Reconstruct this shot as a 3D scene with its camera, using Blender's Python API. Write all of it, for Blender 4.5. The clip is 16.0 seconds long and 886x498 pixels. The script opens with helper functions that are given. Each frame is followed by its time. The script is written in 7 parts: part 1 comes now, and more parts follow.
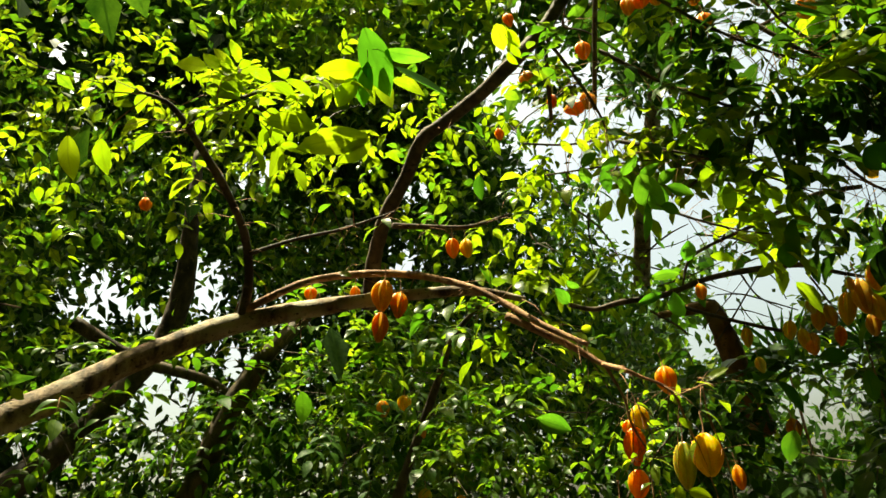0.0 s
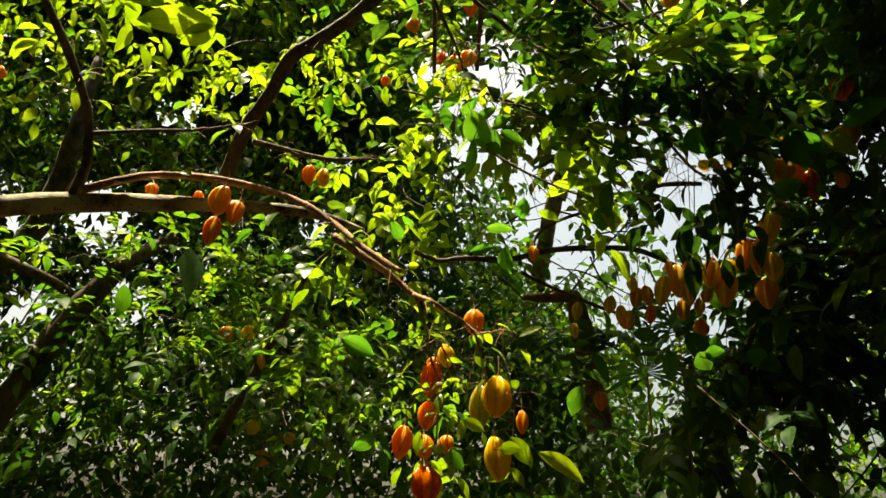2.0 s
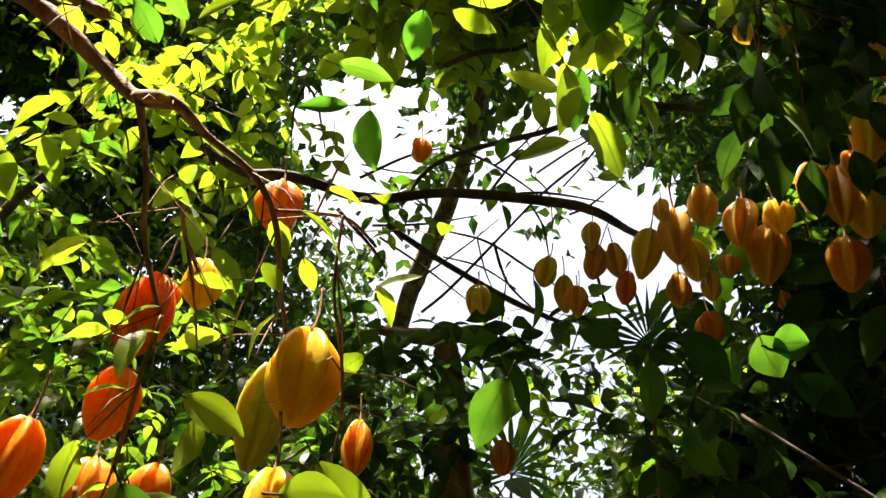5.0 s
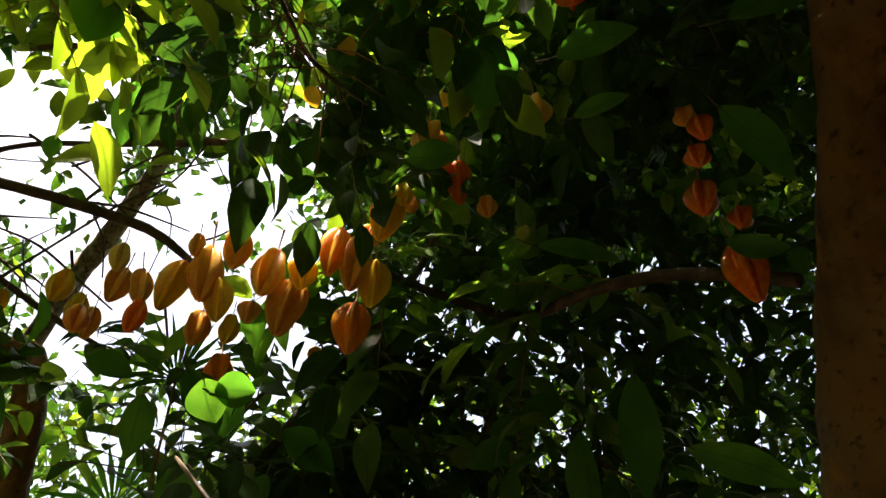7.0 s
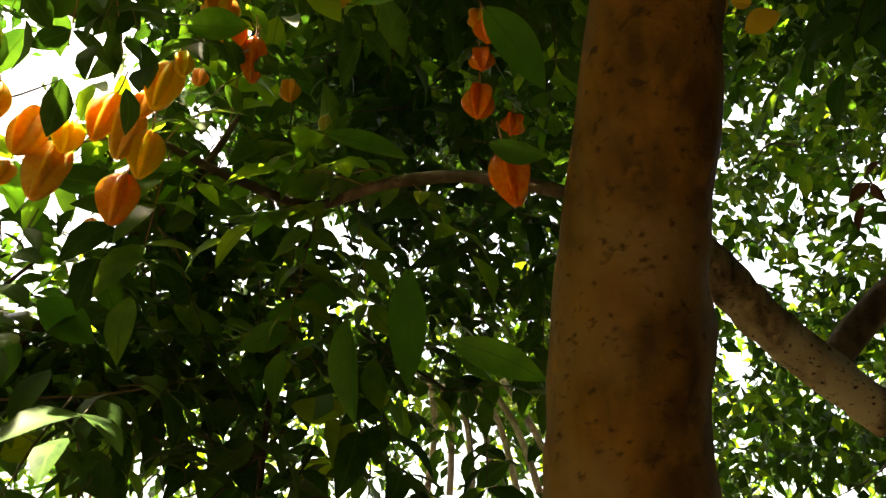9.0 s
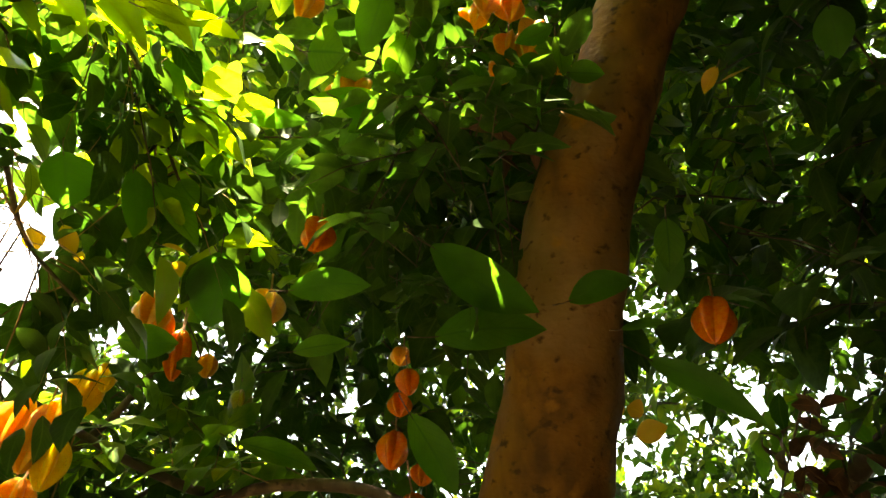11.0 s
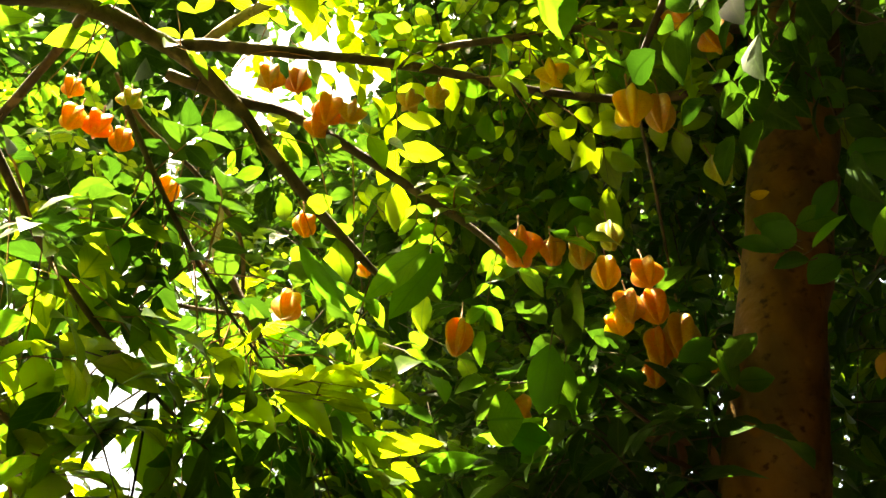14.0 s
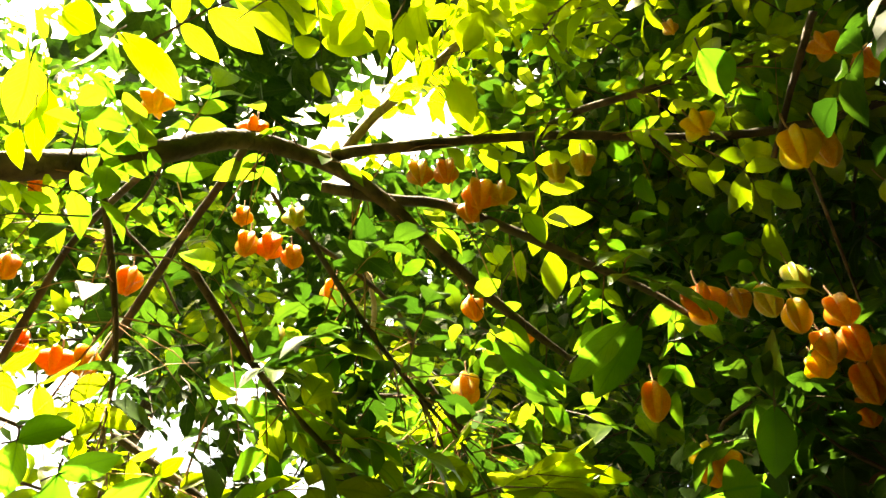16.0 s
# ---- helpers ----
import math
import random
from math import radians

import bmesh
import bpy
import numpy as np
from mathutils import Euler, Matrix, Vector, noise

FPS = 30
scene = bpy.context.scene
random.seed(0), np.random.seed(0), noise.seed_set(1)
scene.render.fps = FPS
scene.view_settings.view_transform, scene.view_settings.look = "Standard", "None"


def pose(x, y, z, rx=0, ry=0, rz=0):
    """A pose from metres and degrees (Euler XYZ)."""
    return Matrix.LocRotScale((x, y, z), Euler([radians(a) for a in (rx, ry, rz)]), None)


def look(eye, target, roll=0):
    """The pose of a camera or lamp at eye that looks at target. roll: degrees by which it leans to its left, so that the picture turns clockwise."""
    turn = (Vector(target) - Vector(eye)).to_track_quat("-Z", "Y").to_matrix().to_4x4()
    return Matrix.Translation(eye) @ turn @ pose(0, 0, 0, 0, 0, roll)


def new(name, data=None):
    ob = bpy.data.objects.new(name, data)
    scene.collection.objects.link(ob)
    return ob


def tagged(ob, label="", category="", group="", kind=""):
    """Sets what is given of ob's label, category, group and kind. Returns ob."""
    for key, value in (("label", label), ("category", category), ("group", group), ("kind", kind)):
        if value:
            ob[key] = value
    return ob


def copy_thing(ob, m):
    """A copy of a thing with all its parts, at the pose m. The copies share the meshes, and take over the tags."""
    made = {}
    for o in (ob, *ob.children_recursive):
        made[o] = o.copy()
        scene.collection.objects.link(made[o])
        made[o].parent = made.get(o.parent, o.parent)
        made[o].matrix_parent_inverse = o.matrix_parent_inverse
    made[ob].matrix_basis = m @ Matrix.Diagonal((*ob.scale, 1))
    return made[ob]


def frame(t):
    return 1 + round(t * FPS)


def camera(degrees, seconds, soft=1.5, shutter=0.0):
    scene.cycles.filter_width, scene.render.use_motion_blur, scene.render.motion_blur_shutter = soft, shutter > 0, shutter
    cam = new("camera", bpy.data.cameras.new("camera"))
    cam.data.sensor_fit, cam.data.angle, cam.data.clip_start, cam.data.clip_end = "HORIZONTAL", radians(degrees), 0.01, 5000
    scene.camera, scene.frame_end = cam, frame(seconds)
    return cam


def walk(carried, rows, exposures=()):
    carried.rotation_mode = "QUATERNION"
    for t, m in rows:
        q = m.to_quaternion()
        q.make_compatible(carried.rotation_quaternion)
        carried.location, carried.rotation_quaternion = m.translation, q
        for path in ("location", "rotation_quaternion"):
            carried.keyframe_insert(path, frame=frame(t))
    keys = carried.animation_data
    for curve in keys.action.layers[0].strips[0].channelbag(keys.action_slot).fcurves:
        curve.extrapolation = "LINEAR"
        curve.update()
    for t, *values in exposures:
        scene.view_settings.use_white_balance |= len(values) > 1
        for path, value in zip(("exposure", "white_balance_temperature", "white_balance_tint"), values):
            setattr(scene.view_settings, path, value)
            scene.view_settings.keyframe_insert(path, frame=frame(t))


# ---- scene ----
cam = camera(62.0, 16.0)
PATH = [
    (0.0, pose(-0.000, 0.000, 1.550, 112.42, 4.84, 1.99)),
    (0.5, pose(0.028, -0.006, 1.524, 112.84, 4.99, 2.43)),
    (1.0, pose(0.101, -0.015, 1.493, 111.94, 4.37, 1.52)),
    (1.5, pose(0.164, -0.008, 1.443, 113.36, 1.09, -2.76)),
    (2.0, pose(0.239, 0.034, 1.377, 111.88, -2.44, -6.75)),
    (2.5, pose(0.302, 0.339, 1.325, 111.52, -3.66, -6.34)),
    (3.0, pose(0.348, 0.650, 1.368, 110.07, -4.32, -6.91)),
    (3.2, pose(0.366, 0.762, 1.390, 109.89, -4.70, -7.93)),
    (5.3, pose(0.482, 1.084, 1.469, 123.54, -3.80, -24.09)),
    (5.5, pose(0.492, 1.088, 1.476, 124.60, -2.92, -26.74)),
    (6.0, pose(0.542, 1.046, 1.505, 124.46, -2.12, -31.63)),
    (6.5, pose(0.642, 0.986, 1.533, 123.12, -3.24, -36.09)),
    (7.0, pose(0.697, 0.944, 1.476, 126.15, -2.28, -44.93)),
    (7.5, look((0.786, 0.882, 1.481), (1.930, 2.046, 2.638), 4.8)),
    (8.0, pose(0.831, 0.859, 1.458, 122.14, -4.64, -49.19)),
    (8.2, pose(0.826, 0.856, 1.451, 119.86, -3.94, -50.27)),
    (10.3, pose(0.633, 0.825, 1.608, 124.32, -1.38, -65.57)),
    (10.5, pose(0.598, 0.813, 1.650, 124.88, -1.54, -66.69)),
    (11.0, pose(0.564, 0.775, 1.707, 127.39, -2.36, -66.71)),
    (11.5, pose(0.540, 0.753, 1.734, 128.78, -2.88, -64.82)),
    (12.0, pose(0.522, 0.765, 1.772, 130.60, -1.93, -64.98)),
    (12.5, pose(0.470, 0.748, 1.810, 132.04, -1.53, -64.34)),
    (13.0, pose(0.446, 0.755, 1.832, 134.41, -0.65, -63.72)),
    (13.5, pose(0.369, 0.761, 1.883, 135.31, 0.58, -60.02)),
    (14.0, pose(0.334, 0.792, 1.898, 136.70, 0.88, -56.36)),
    (14.5, pose(0.273, 0.800, 1.929, 138.32, 1.58, -52.71)),
    (15.0, pose(0.237, 0.824, 1.934, 138.59, 2.50, -49.98)),
    (15.5, pose(0.224, 0.843, 1.937, 138.26, 2.95, -48.25)),
    (16.0, pose(0.185, 0.863, 1.944, 139.01, 2.96, -45.92)),
]
walk(cam, PATH, exposures=[(0, 1.85, 8200, -9), (3, 1.7, 8300, 5), (5.3, 2.4, 6900, 16), (6.5, 2.5, 6800, 16), (8.2, 3.5, 8000, 12), (10.3, 4.75, 8900, 8), (12.5, 4.8, 9000, 1), (14.5, 3.8, 9000, 5), (16, 3.7, 9000, 4)])

# ---- light ----
world = bpy.data.worlds.new("sky")
scene.world = world
world.use_nodes = True
wn = world.node_tree.nodes
sky = wn.new("ShaderNodeTexSky")
sky.sky_type, sky.sun_disc = "NISHITA", False
SUN_EL, SUN_AZ = 76.0, 300.0
sky.sun_elevation, sky.sun_rotation = radians(SUN_EL), radians(SUN_AZ)
sky.dust_density, sky.ozone_density = 9.0, 0.3
wn["Background"].inputs["Strength"].default_value = 0.095
world.node_tree.links.new(sky.outputs["Color"], wn["Background"].inputs["Color"])
sun_data = bpy.data.lights.new("sun", "SUN")
sun_data.energy, sun_data.angle, sun_data.color = 5.0, radians(0.6), (1.0, 0.94, 0.82)
sun = new("sun", sun_data)
SUN_DIR = Vector((math.sin(radians(SUN_AZ)) * math.cos(radians(SUN_EL)), math.cos(radians(SUN_AZ)) * math.cos(radians(SUN_EL)), math.sin(radians(SUN_EL))))
sun.matrix_world = look(SUN_DIR * 30, (0, 0, 0))


# ---- materials ----
def mix_color(nt, fac, a, b):
    m = nt.nodes.new("ShaderNodeMix")
    m.data_type = "RGBA"
    if isinstance(fac, float):
        m.inputs[0].default_value = fac
    else:
        nt.links.new(fac, m.inputs[0])
    for i, c in ((6, a), (7, b)):
        if isinstance(c, tuple):
            m.inputs[i].default_value = (*c, 1)
        else:
            nt.links.new(c, m.inputs[i])
    return m.outputs[2]


def noise_fac(nt, scale, detail=3.0, low=0.35, high=0.65, stretch=None):
    tc = nt.nodes.new("ShaderNodeTexCoord")
    n = nt.nodes.new("ShaderNodeTexNoise")
    n.inputs["Scale"].default_value, n.inputs["Detail"].default_value = scale, detail
    src = tc.outputs["Object"]
    if stretch:
        mp = nt.nodes.new("ShaderNodeMapping")
        mp.inputs["Scale"].default_value = stretch
        nt.links.new(src, mp.inputs["Vector"])
        src = mp.outputs["Vector"]
    nt.links.new(src, n.inputs["Vector"])
    r = nt.nodes.new("ShaderNodeMapRange")
    r.inputs["From Min"].default_value, r.inputs["From Max"].default_value = low, high
    nt.links.new(n.outputs["Fac"], r.inputs["Value"])
    return r.outputs["Result"], n.outputs["Fac"]


def bump(nt, bsdf, height, strength, distance):
    b = nt.nodes.new("ShaderNodeBump")
    b.inputs["Strength"].default_value, b.inputs["Distance"].default_value = strength, distance
    nt.links.new(height, b.inputs["Height"])
    nt.links.new(b.outputs["Normal"], bsdf.inputs["Normal"])


def leaf_veins(nt):
    """A pale midrib and slanting side veins, from each leaf's own length and width."""
    at = nt.nodes.new("ShaderNodeAttribute")
    at.attribute_name = "leaf"
    sep = nt.nodes.new("ShaderNodeSeparateXYZ")
    nt.links.new(at.outputs["Vector"], sep.inputs["Vector"])

    def math_node(op, *values):
        m = nt.nodes.new("ShaderNodeMath")
        m.operation = op
        for i, v in enumerate(values):
            if isinstance(v, float):
                m.inputs[i].default_value = v
            else:
                nt.links.new(v, m.inputs[i])
        return m.outputs[0]

    def ramp(v, a, b, c, d):
        r = nt.nodes.new("ShaderNodeMapRange")
        for i, q in enumerate((a, b, c, d)):
            r.inputs[i + 1].default_value = q
        nt.links.new(v, r.inputs[0])
        return r.outputs[0]

    off = math_node("ABSOLUTE", sep.outputs["Y"])
    rib = ramp(off, 0.012, 0.05, 0.8, 0.0)
    turn = math_node("SINE", math_node("SUBTRACT", math_node("MULTIPLY", sep.outputs["X"], 50.0), math_node("MULTIPLY", off, 34.0)))
    return math_node("MAXIMUM", rib, ramp(turn, 0.8, 1.0, 0.0, 0.38))


def leaf_material(name, low, high, glow_low, glow_high, share=0.45, rough=0.32, per_object=False, gloss=0.4):
    """A leaf: glossy skin over a sheet that lets light through; the tint differs from leaf to leaf."""
    m = bpy.data.materials.new(name)
    m.use_nodes = True
    nt = m.node_tree
    p = nt.nodes["Principled BSDF"]
    if per_object:
        rnd = nt.nodes.new("ShaderNodeObjectInfo").outputs["Random"]
    else:
        rnd = nt.nodes.new("ShaderNodeNewGeometry").outputs["Random Per Island"]
    blot, raw = noise_fac(nt, 60.0, 2.0)
    mottle, _raw = noise_fac(nt, 13.0, 3.0, 0.38, 0.66)
    vein = leaf_veins(nt)
    base = mix_color(nt, rnd, low, high)
    spot = mix_color(nt, blot, base, tuple(0.75 * v for v in low))
    spot = mix_color(nt, vein, spot, tuple(min(1.0, 1.5 * v) for v in high))
    nt.links.new(spot, p.inputs["Base Color"])
    p.inputs["Roughness"].default_value = rough
    p.inputs["Specular IOR Level"].default_value = gloss
    bump(nt, p, raw, 0.25, 0.002)
    tr = nt.nodes.new("ShaderNodeBsdfTranslucent")
    glow = mix_color(nt, mottle, mix_color(nt, rnd, glow_low, glow_high), tuple(0.7 * v for v in glow_low))
    nt.links.new(mix_color(nt, vein, glow, tuple(0.5 * v for v in glow_low)), tr.inputs["Color"])
    mx = nt.nodes.new("ShaderNodeMixShader")
    mx.inputs["Fac"].default_value = share
    nt.links.new(p.outputs["BSDF"], mx.inputs[1])
    nt.links.new(tr.outputs["BSDF"], mx.inputs[2])
    nt.links.new(mx.outputs["Shader"], nt.nodes["Material Output"].inputs["Surface"])
    return m


def bark_material(name, dark, light, scale, lichen=None, relief=0.6):
    """Bark: streaks, broad blotches, pale flecks and dark pits, with relief at two scales."""
    m = bpy.data.materials.new(name)
    m.use_nodes = True
    nt = m.node_tree
    p = nt.nodes["Principled BSDF"]
    f1, raw1 = noise_fac(nt, scale, 6.0, 0.32, 0.68, (1, 1, 0.4))
    f2, raw2 = noise_fac(nt, scale * 0.2, 4.0, 0.48, 0.64)
    f3, raw3 = noise_fac(nt, scale * 2.1, 5.0, 0.58, 0.70, (1, 1, 1.6))
    f4, raw4 = noise_fac(nt, scale * 0.55, 5.0, 0.62, 0.70)
    c = mix_color(nt, f1, dark, light)
    c = mix_color(nt, f2, c, lichen or tuple(0.6 * v for v in dark))
    c = mix_color(nt, f3, c, tuple(0.7 * v for v in dark))
    c = mix_color(nt, f4, c, tuple(min(1.0, 1.35 * v) for v in light))
    nt.links.new(c, p.inputs["Base Color"])
    p.inputs["Roughness"].default_value = 0.75
    p.inputs["Specular IOR Level"].default_value = 0.2
    add = nt.nodes.new("ShaderNodeMath")
    add.operation = "ADD"
    nt.links.new(raw1, add.inputs[0])
    nt.links.new(raw3, add.inputs[1])
    bump(nt, p, add.outputs[0], relief, 0.004)
    return m


def fruit_material(name, flank, ridge, tip, rough=0.3):
    """Waxy skin: flanks of one tint, paler ridges, brown nicks."""
    m = bpy.data.materials.new(name)
    m.use_nodes = True
    nt = m.node_tree
    p = nt.nodes["Principled BSDF"]
    rnd = nt.nodes.new("ShaderNodeObjectInfo").outputs["Random"]
    f, raw = noise_fac(nt, 9.0, 3.0, 0.35, 0.7)
    g, raw2 = noise_fac(nt, 40.0, 4.0, 0.62, 0.72)
    c = mix_color(nt, f, flank, ridge)
    c = mix_color(nt, rnd, c, mix_color(nt, 0.4, c, tip))
    c = mix_color(nt, g, c, tuple(0.45 * v for v in flank))
    nt.links.new(c, p.inputs["Base Color"])
    p.inputs["Roughness"].default_value = rough
    p.inputs["Subsurface Weight"].default_value = 0.5
    p.inputs["Subsurface Radius"].default_value = (0.03, 0.012, 0.003)
    p.inputs["Subsurface Scale"].default_value = 1.0
    bump(nt, p, raw2, 0.12, 0.002)
    tr = nt.nodes.new("ShaderNodeBsdfTranslucent")
    nt.links.new(c, tr.inputs["Color"])
    mx = nt.nodes.new("ShaderNodeMixShader")
    mx.inputs["Fac"].default_value = 0.32
    nt.links.new(p.outputs["BSDF"], mx.inputs[1])
    nt.links.new(tr.outputs["BSDF"], mx.inputs[2])
    nt.links.new(mx.outputs["Shader"], nt.nodes["Material Output"].inputs["Surface"])
    return m


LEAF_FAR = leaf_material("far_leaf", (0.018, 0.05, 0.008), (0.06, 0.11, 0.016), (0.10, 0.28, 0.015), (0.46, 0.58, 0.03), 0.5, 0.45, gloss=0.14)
# shaded copy of the leaf: darker and less translucent, deepening the shade by colour
LEAF_SHADED = leaf_material("shaded_leaf", (0.016, 0.045, 0.010), (0.04, 0.085, 0.016), (0.03, 0.10, 0.008), (0.09, 0.19, 0.014), 0.36, 0.5, gloss=0.07)
LEAF_MID = leaf_material("leaf", (0.02, 0.06, 0.009), (0.07, 0.12, 0.016), (0.09, 0.28, 0.015), (0.44, 0.56, 0.03), 0.5, 0.32, gloss=0.2)
LEAF_YOUNG = leaf_material("young_leaf", (0.09, 0.15, 0.015), (0.16, 0.19, 0.02), (0.30, 0.50, 0.02), (0.46, 0.58, 0.03), 0.5, 0.22)
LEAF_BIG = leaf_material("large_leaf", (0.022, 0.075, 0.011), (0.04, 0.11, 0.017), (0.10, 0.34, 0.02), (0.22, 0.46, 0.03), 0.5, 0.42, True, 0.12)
LEAF_GOLD = leaf_material("yellowed_leaf", (0.42, 0.22, 0.02), (0.5, 0.32, 0.03), (0.75, 0.40, 0.02), (0.8, 0.55, 0.04), 0.5, 0.4, True)
# lit copy of the large leaf: sunshine is mixed into its yellow-green
LEAF_SUNLIT = leaf_material("sunlit_leaf", (0.13, 0.2, 0.015), (0.18, 0.22, 0.02), (0.34, 0.54, 0.02), (0.50, 0.60, 0.03), 0.55, 0.3, True)
LEAF_DRY = leaf_material("dry_leaf", (0.06, 0.028, 0.014), (0.13, 0.06, 0.03), (0.12, 0.05, 0.02), (0.2, 0.08, 0.03), 0.2, 0.6, True)
BARK = bark_material("trunk_bark", (0.045, 0.020, 0.004), (0.135, 0.064, 0.009), 26.0, (0.13, 0.078, 0.028), 0.6)
BARK_LIMB = bark_material("limb_bark", (0.035, 0.022, 0.012), (0.27, 0.19, 0.11), 45.0, (0.33, 0.29, 0.2))
BARK_DARK = bark_material("dark_bark", (0.04, 0.03, 0.02), (0.10, 0.07, 0.045), 40.0)
TWIG = bark_material("twig_bark", (0.20, 0.095, 0.04), (0.40, 0.22, 0.11), 60.0)
TWIG_DARK = bark_material("dark_twig_bark", (0.05, 0.035, 0.022), (0.10, 0.07, 0.04), 60.0)
DEAD_WOOD = bark_material("dead_wood", (0.3, 0.25, 0.19), (0.5, 0.44, 0.36), 60.0)
FRUIT = {
    "yellow": fruit_material("yellow_skin", (0.70, 0.46, 0.014), (0.76, 0.57, 0.035), (0.68, 0.34, 0.01)),
    "orange": fruit_material("orange_skin", (0.72, 0.25, 0.012), (0.78, 0.40, 0.03), (0.62, 0.16, 0.008)),
    "amber": fruit_material("amber_skin", (0.62, 0.32, 0.03), (0.70, 0.45, 0.07), (0.6, 0.22, 0.014)),
    "red": fruit_material("deep_orange_skin", (0.66, 0.13, 0.006), (0.76, 0.24, 0.012), (0.55, 0.09, 0.005), 0.22),
    "pale": fruit_material("pale_skin", (0.55, 0.40, 0.06), (0.62, 0.52, 0.12), (0.5, 0.28, 0.03)),
    "green": fruit_material("green_skin", (0.33, 0.36, 0.04), (0.42, 0.46, 0.08), (0.4, 0.3, 0.03)),
}
FRUIT_WORDS = {"amber": "ripe amber star fruit with five waxy ridges on a thin stalk", "yellow": "ripe yellow star fruit with five waxy ridges on a thin stalk", "orange": "ripe orange star fruit with five ridges on a thin stalk",
               "red": "glossy overripe deep orange star fruit hanging on a thin stalk", "pale": "pale unripe yellowish star fruit hanging on a thin stalk",
               "green": "small green star fruit hanging on a thin stalk"}
SOIL = bark_material("soil", (0.05, 0.035, 0.02), (0.12, 0.08, 0.045), 6.0, (0.08, 0.07, 0.03))


# ---- builders ----
def mesh_object(name, verts, faces, mats, parent=None, smooth=True, index=None):
    me = bpy.data.meshes.new(name)
    me.from_pydata(verts, [], faces)
    for m in mats:
        me.materials.append(m)
    if index is not None:
        me.polygons.foreach_set("material_index", index)
    if smooth:
        me.polygons.foreach_set("use_smooth", [True] * len(me.polygons))
    ob = new(name, me)
    if parent:
        ob.parent = parent
    return ob


def thing(name, label, category, group="", kind="", at=(0, 0, 0)):
    ob = new(name)
    ob.empty_display_size = 0.05
    ob.location = at
    return tagged(ob, label, category, group, kind)


def smooth_line(points, steps=6):
    """A Catmull-Rom line through points (x, y, z, radius)."""
    p = np.array([points[0], *points, points[-1]], float)
    out = []
    for i in range(1, len(p) - 2):
        a, b, c, d = p[i - 1], p[i], p[i + 1], p[i + 2]
        for k in range(steps):
            t = k / steps
            out.append(0.5 * (2 * b + (c - a) * t + (2 * a - 5 * b + 4 * c - d) * t * t + (3 * b - a - 3 * c + d) * t ** 3))
    out.append(p[-2])
    return np.array(out)


def tube(line, sides, lumps=0.0, seed=0):
    """A tapered, slightly knotty tube along rows of x, y, z, radius."""
    rng = np.random.RandomState(seed)
    verts, faces = [], []
    up = Vector((0.3, 0.2, 0.9))
    last = None
    for i, row in enumerate(line):
        a, b = line[max(i - 1, 0)][:3], line[min(i + 1, len(line) - 1)][:3]
        d = Vector(b - a).normalized()
        u = (last - d * last.dot(d)) if last else d.cross(up)
        if u.length < 1e-6:
            u = d.orthogonal()
        u.normalize()
        last = u
        v = d.cross(u)
        for k in range(sides):
            ang = 2 * math.pi * k / sides
            r = row[3] * (1 + lumps * (rng.rand() - 0.5) + lumps * 0.8 * noise.noise(Vector((row[0], row[1], row[2])) * 9 + Vector((k, 0, 0)) * 0.35))
            verts.append(Vector(row[:3]) + (u * math.cos(ang) + v * math.sin(ang)) * r)
    n = len(line)
    for i in range(n - 1):
        for k in range(sides):
            a, b = i * sides + k, i * sides + (k + 1) % sides
            faces.append((a, b, b + sides, a + sides))
    faces.append(tuple(range(sides))[::-1])
    faces.append(tuple(range((n - 1) * sides, n * sides)))
    return verts, faces


def limb(parent, name, mat, points, sides=8, lumps=0.16, label="", seed=1):
    line = smooth_line(points)
    v, f = tube(line, sides, lumps, seed)
    ob = mesh_object(name, [tuple(x) for x in v], f, [mat], parent)
    if label:
        tagged(ob, label)
    return ob, line


# leaf outlines: along the rib, half width, sag
KITE = (np.array([(0, 0, 0), (0.40, 0.5, 0.05), (0.40, -0.5, 0.05), (0.48, 0, 0.0), (1, 0, -0.08)]), [(0, 3, 1), (3, 4, 1), (0, 2, 3), (3, 2, 4)])
_st = [(0.12, 0.26, 0.02), (0.35, 0.48, 0.05), (0.6, 0.45, 0.03), (0.82, 0.24, -0.05)]
_v = [(0, 0, 0)]
for _x, _w, _z in _st:
    _v += [(_x, _w, _z + 0.10 * _w), (_x, 0, _z), (_x, -_w, _z + 0.10 * _w)]
_v.append((1, 0, -0.12))
_f = [(0, 2, 1), (0, 3, 2)]
for _i in range(3):
    _a = 1 + 3 * _i
    _f += [(_a, _a + 1, _a + 4, _a + 3), (_a + 1, _a + 2, _a + 5, _a + 4)]
_f += [(10, 11, 13), (11, 12, 13)]
BLADE = (np.array(_v), _f)


def unit(a):
    return a / np.maximum(np.linalg.norm(a, axis=-1, keepdims=True), 1e-9)


def leaf_mesh(shape, pos, axis, normal, length, width):
    """All leaves at once: vertices and faces."""
    tv, tf = shape
    axis = unit(axis)
    side = unit(np.cross(normal, axis))
    nrm = np.cross(axis, side)
    v = (pos[:, None] + tv[None, :, 0:1] * (axis * length[:, None])[:, None] + tv[None, :, 1:2] * (side * width[:, None])[:, None]
         + tv[None, :, 2:3] * (nrm * length[:, None])[:, None])
    k = len(tv)
    return v.reshape(-1, 3), [np.array(f)[None] + (np.arange(len(pos)) * k)[:, None] for f in tf]


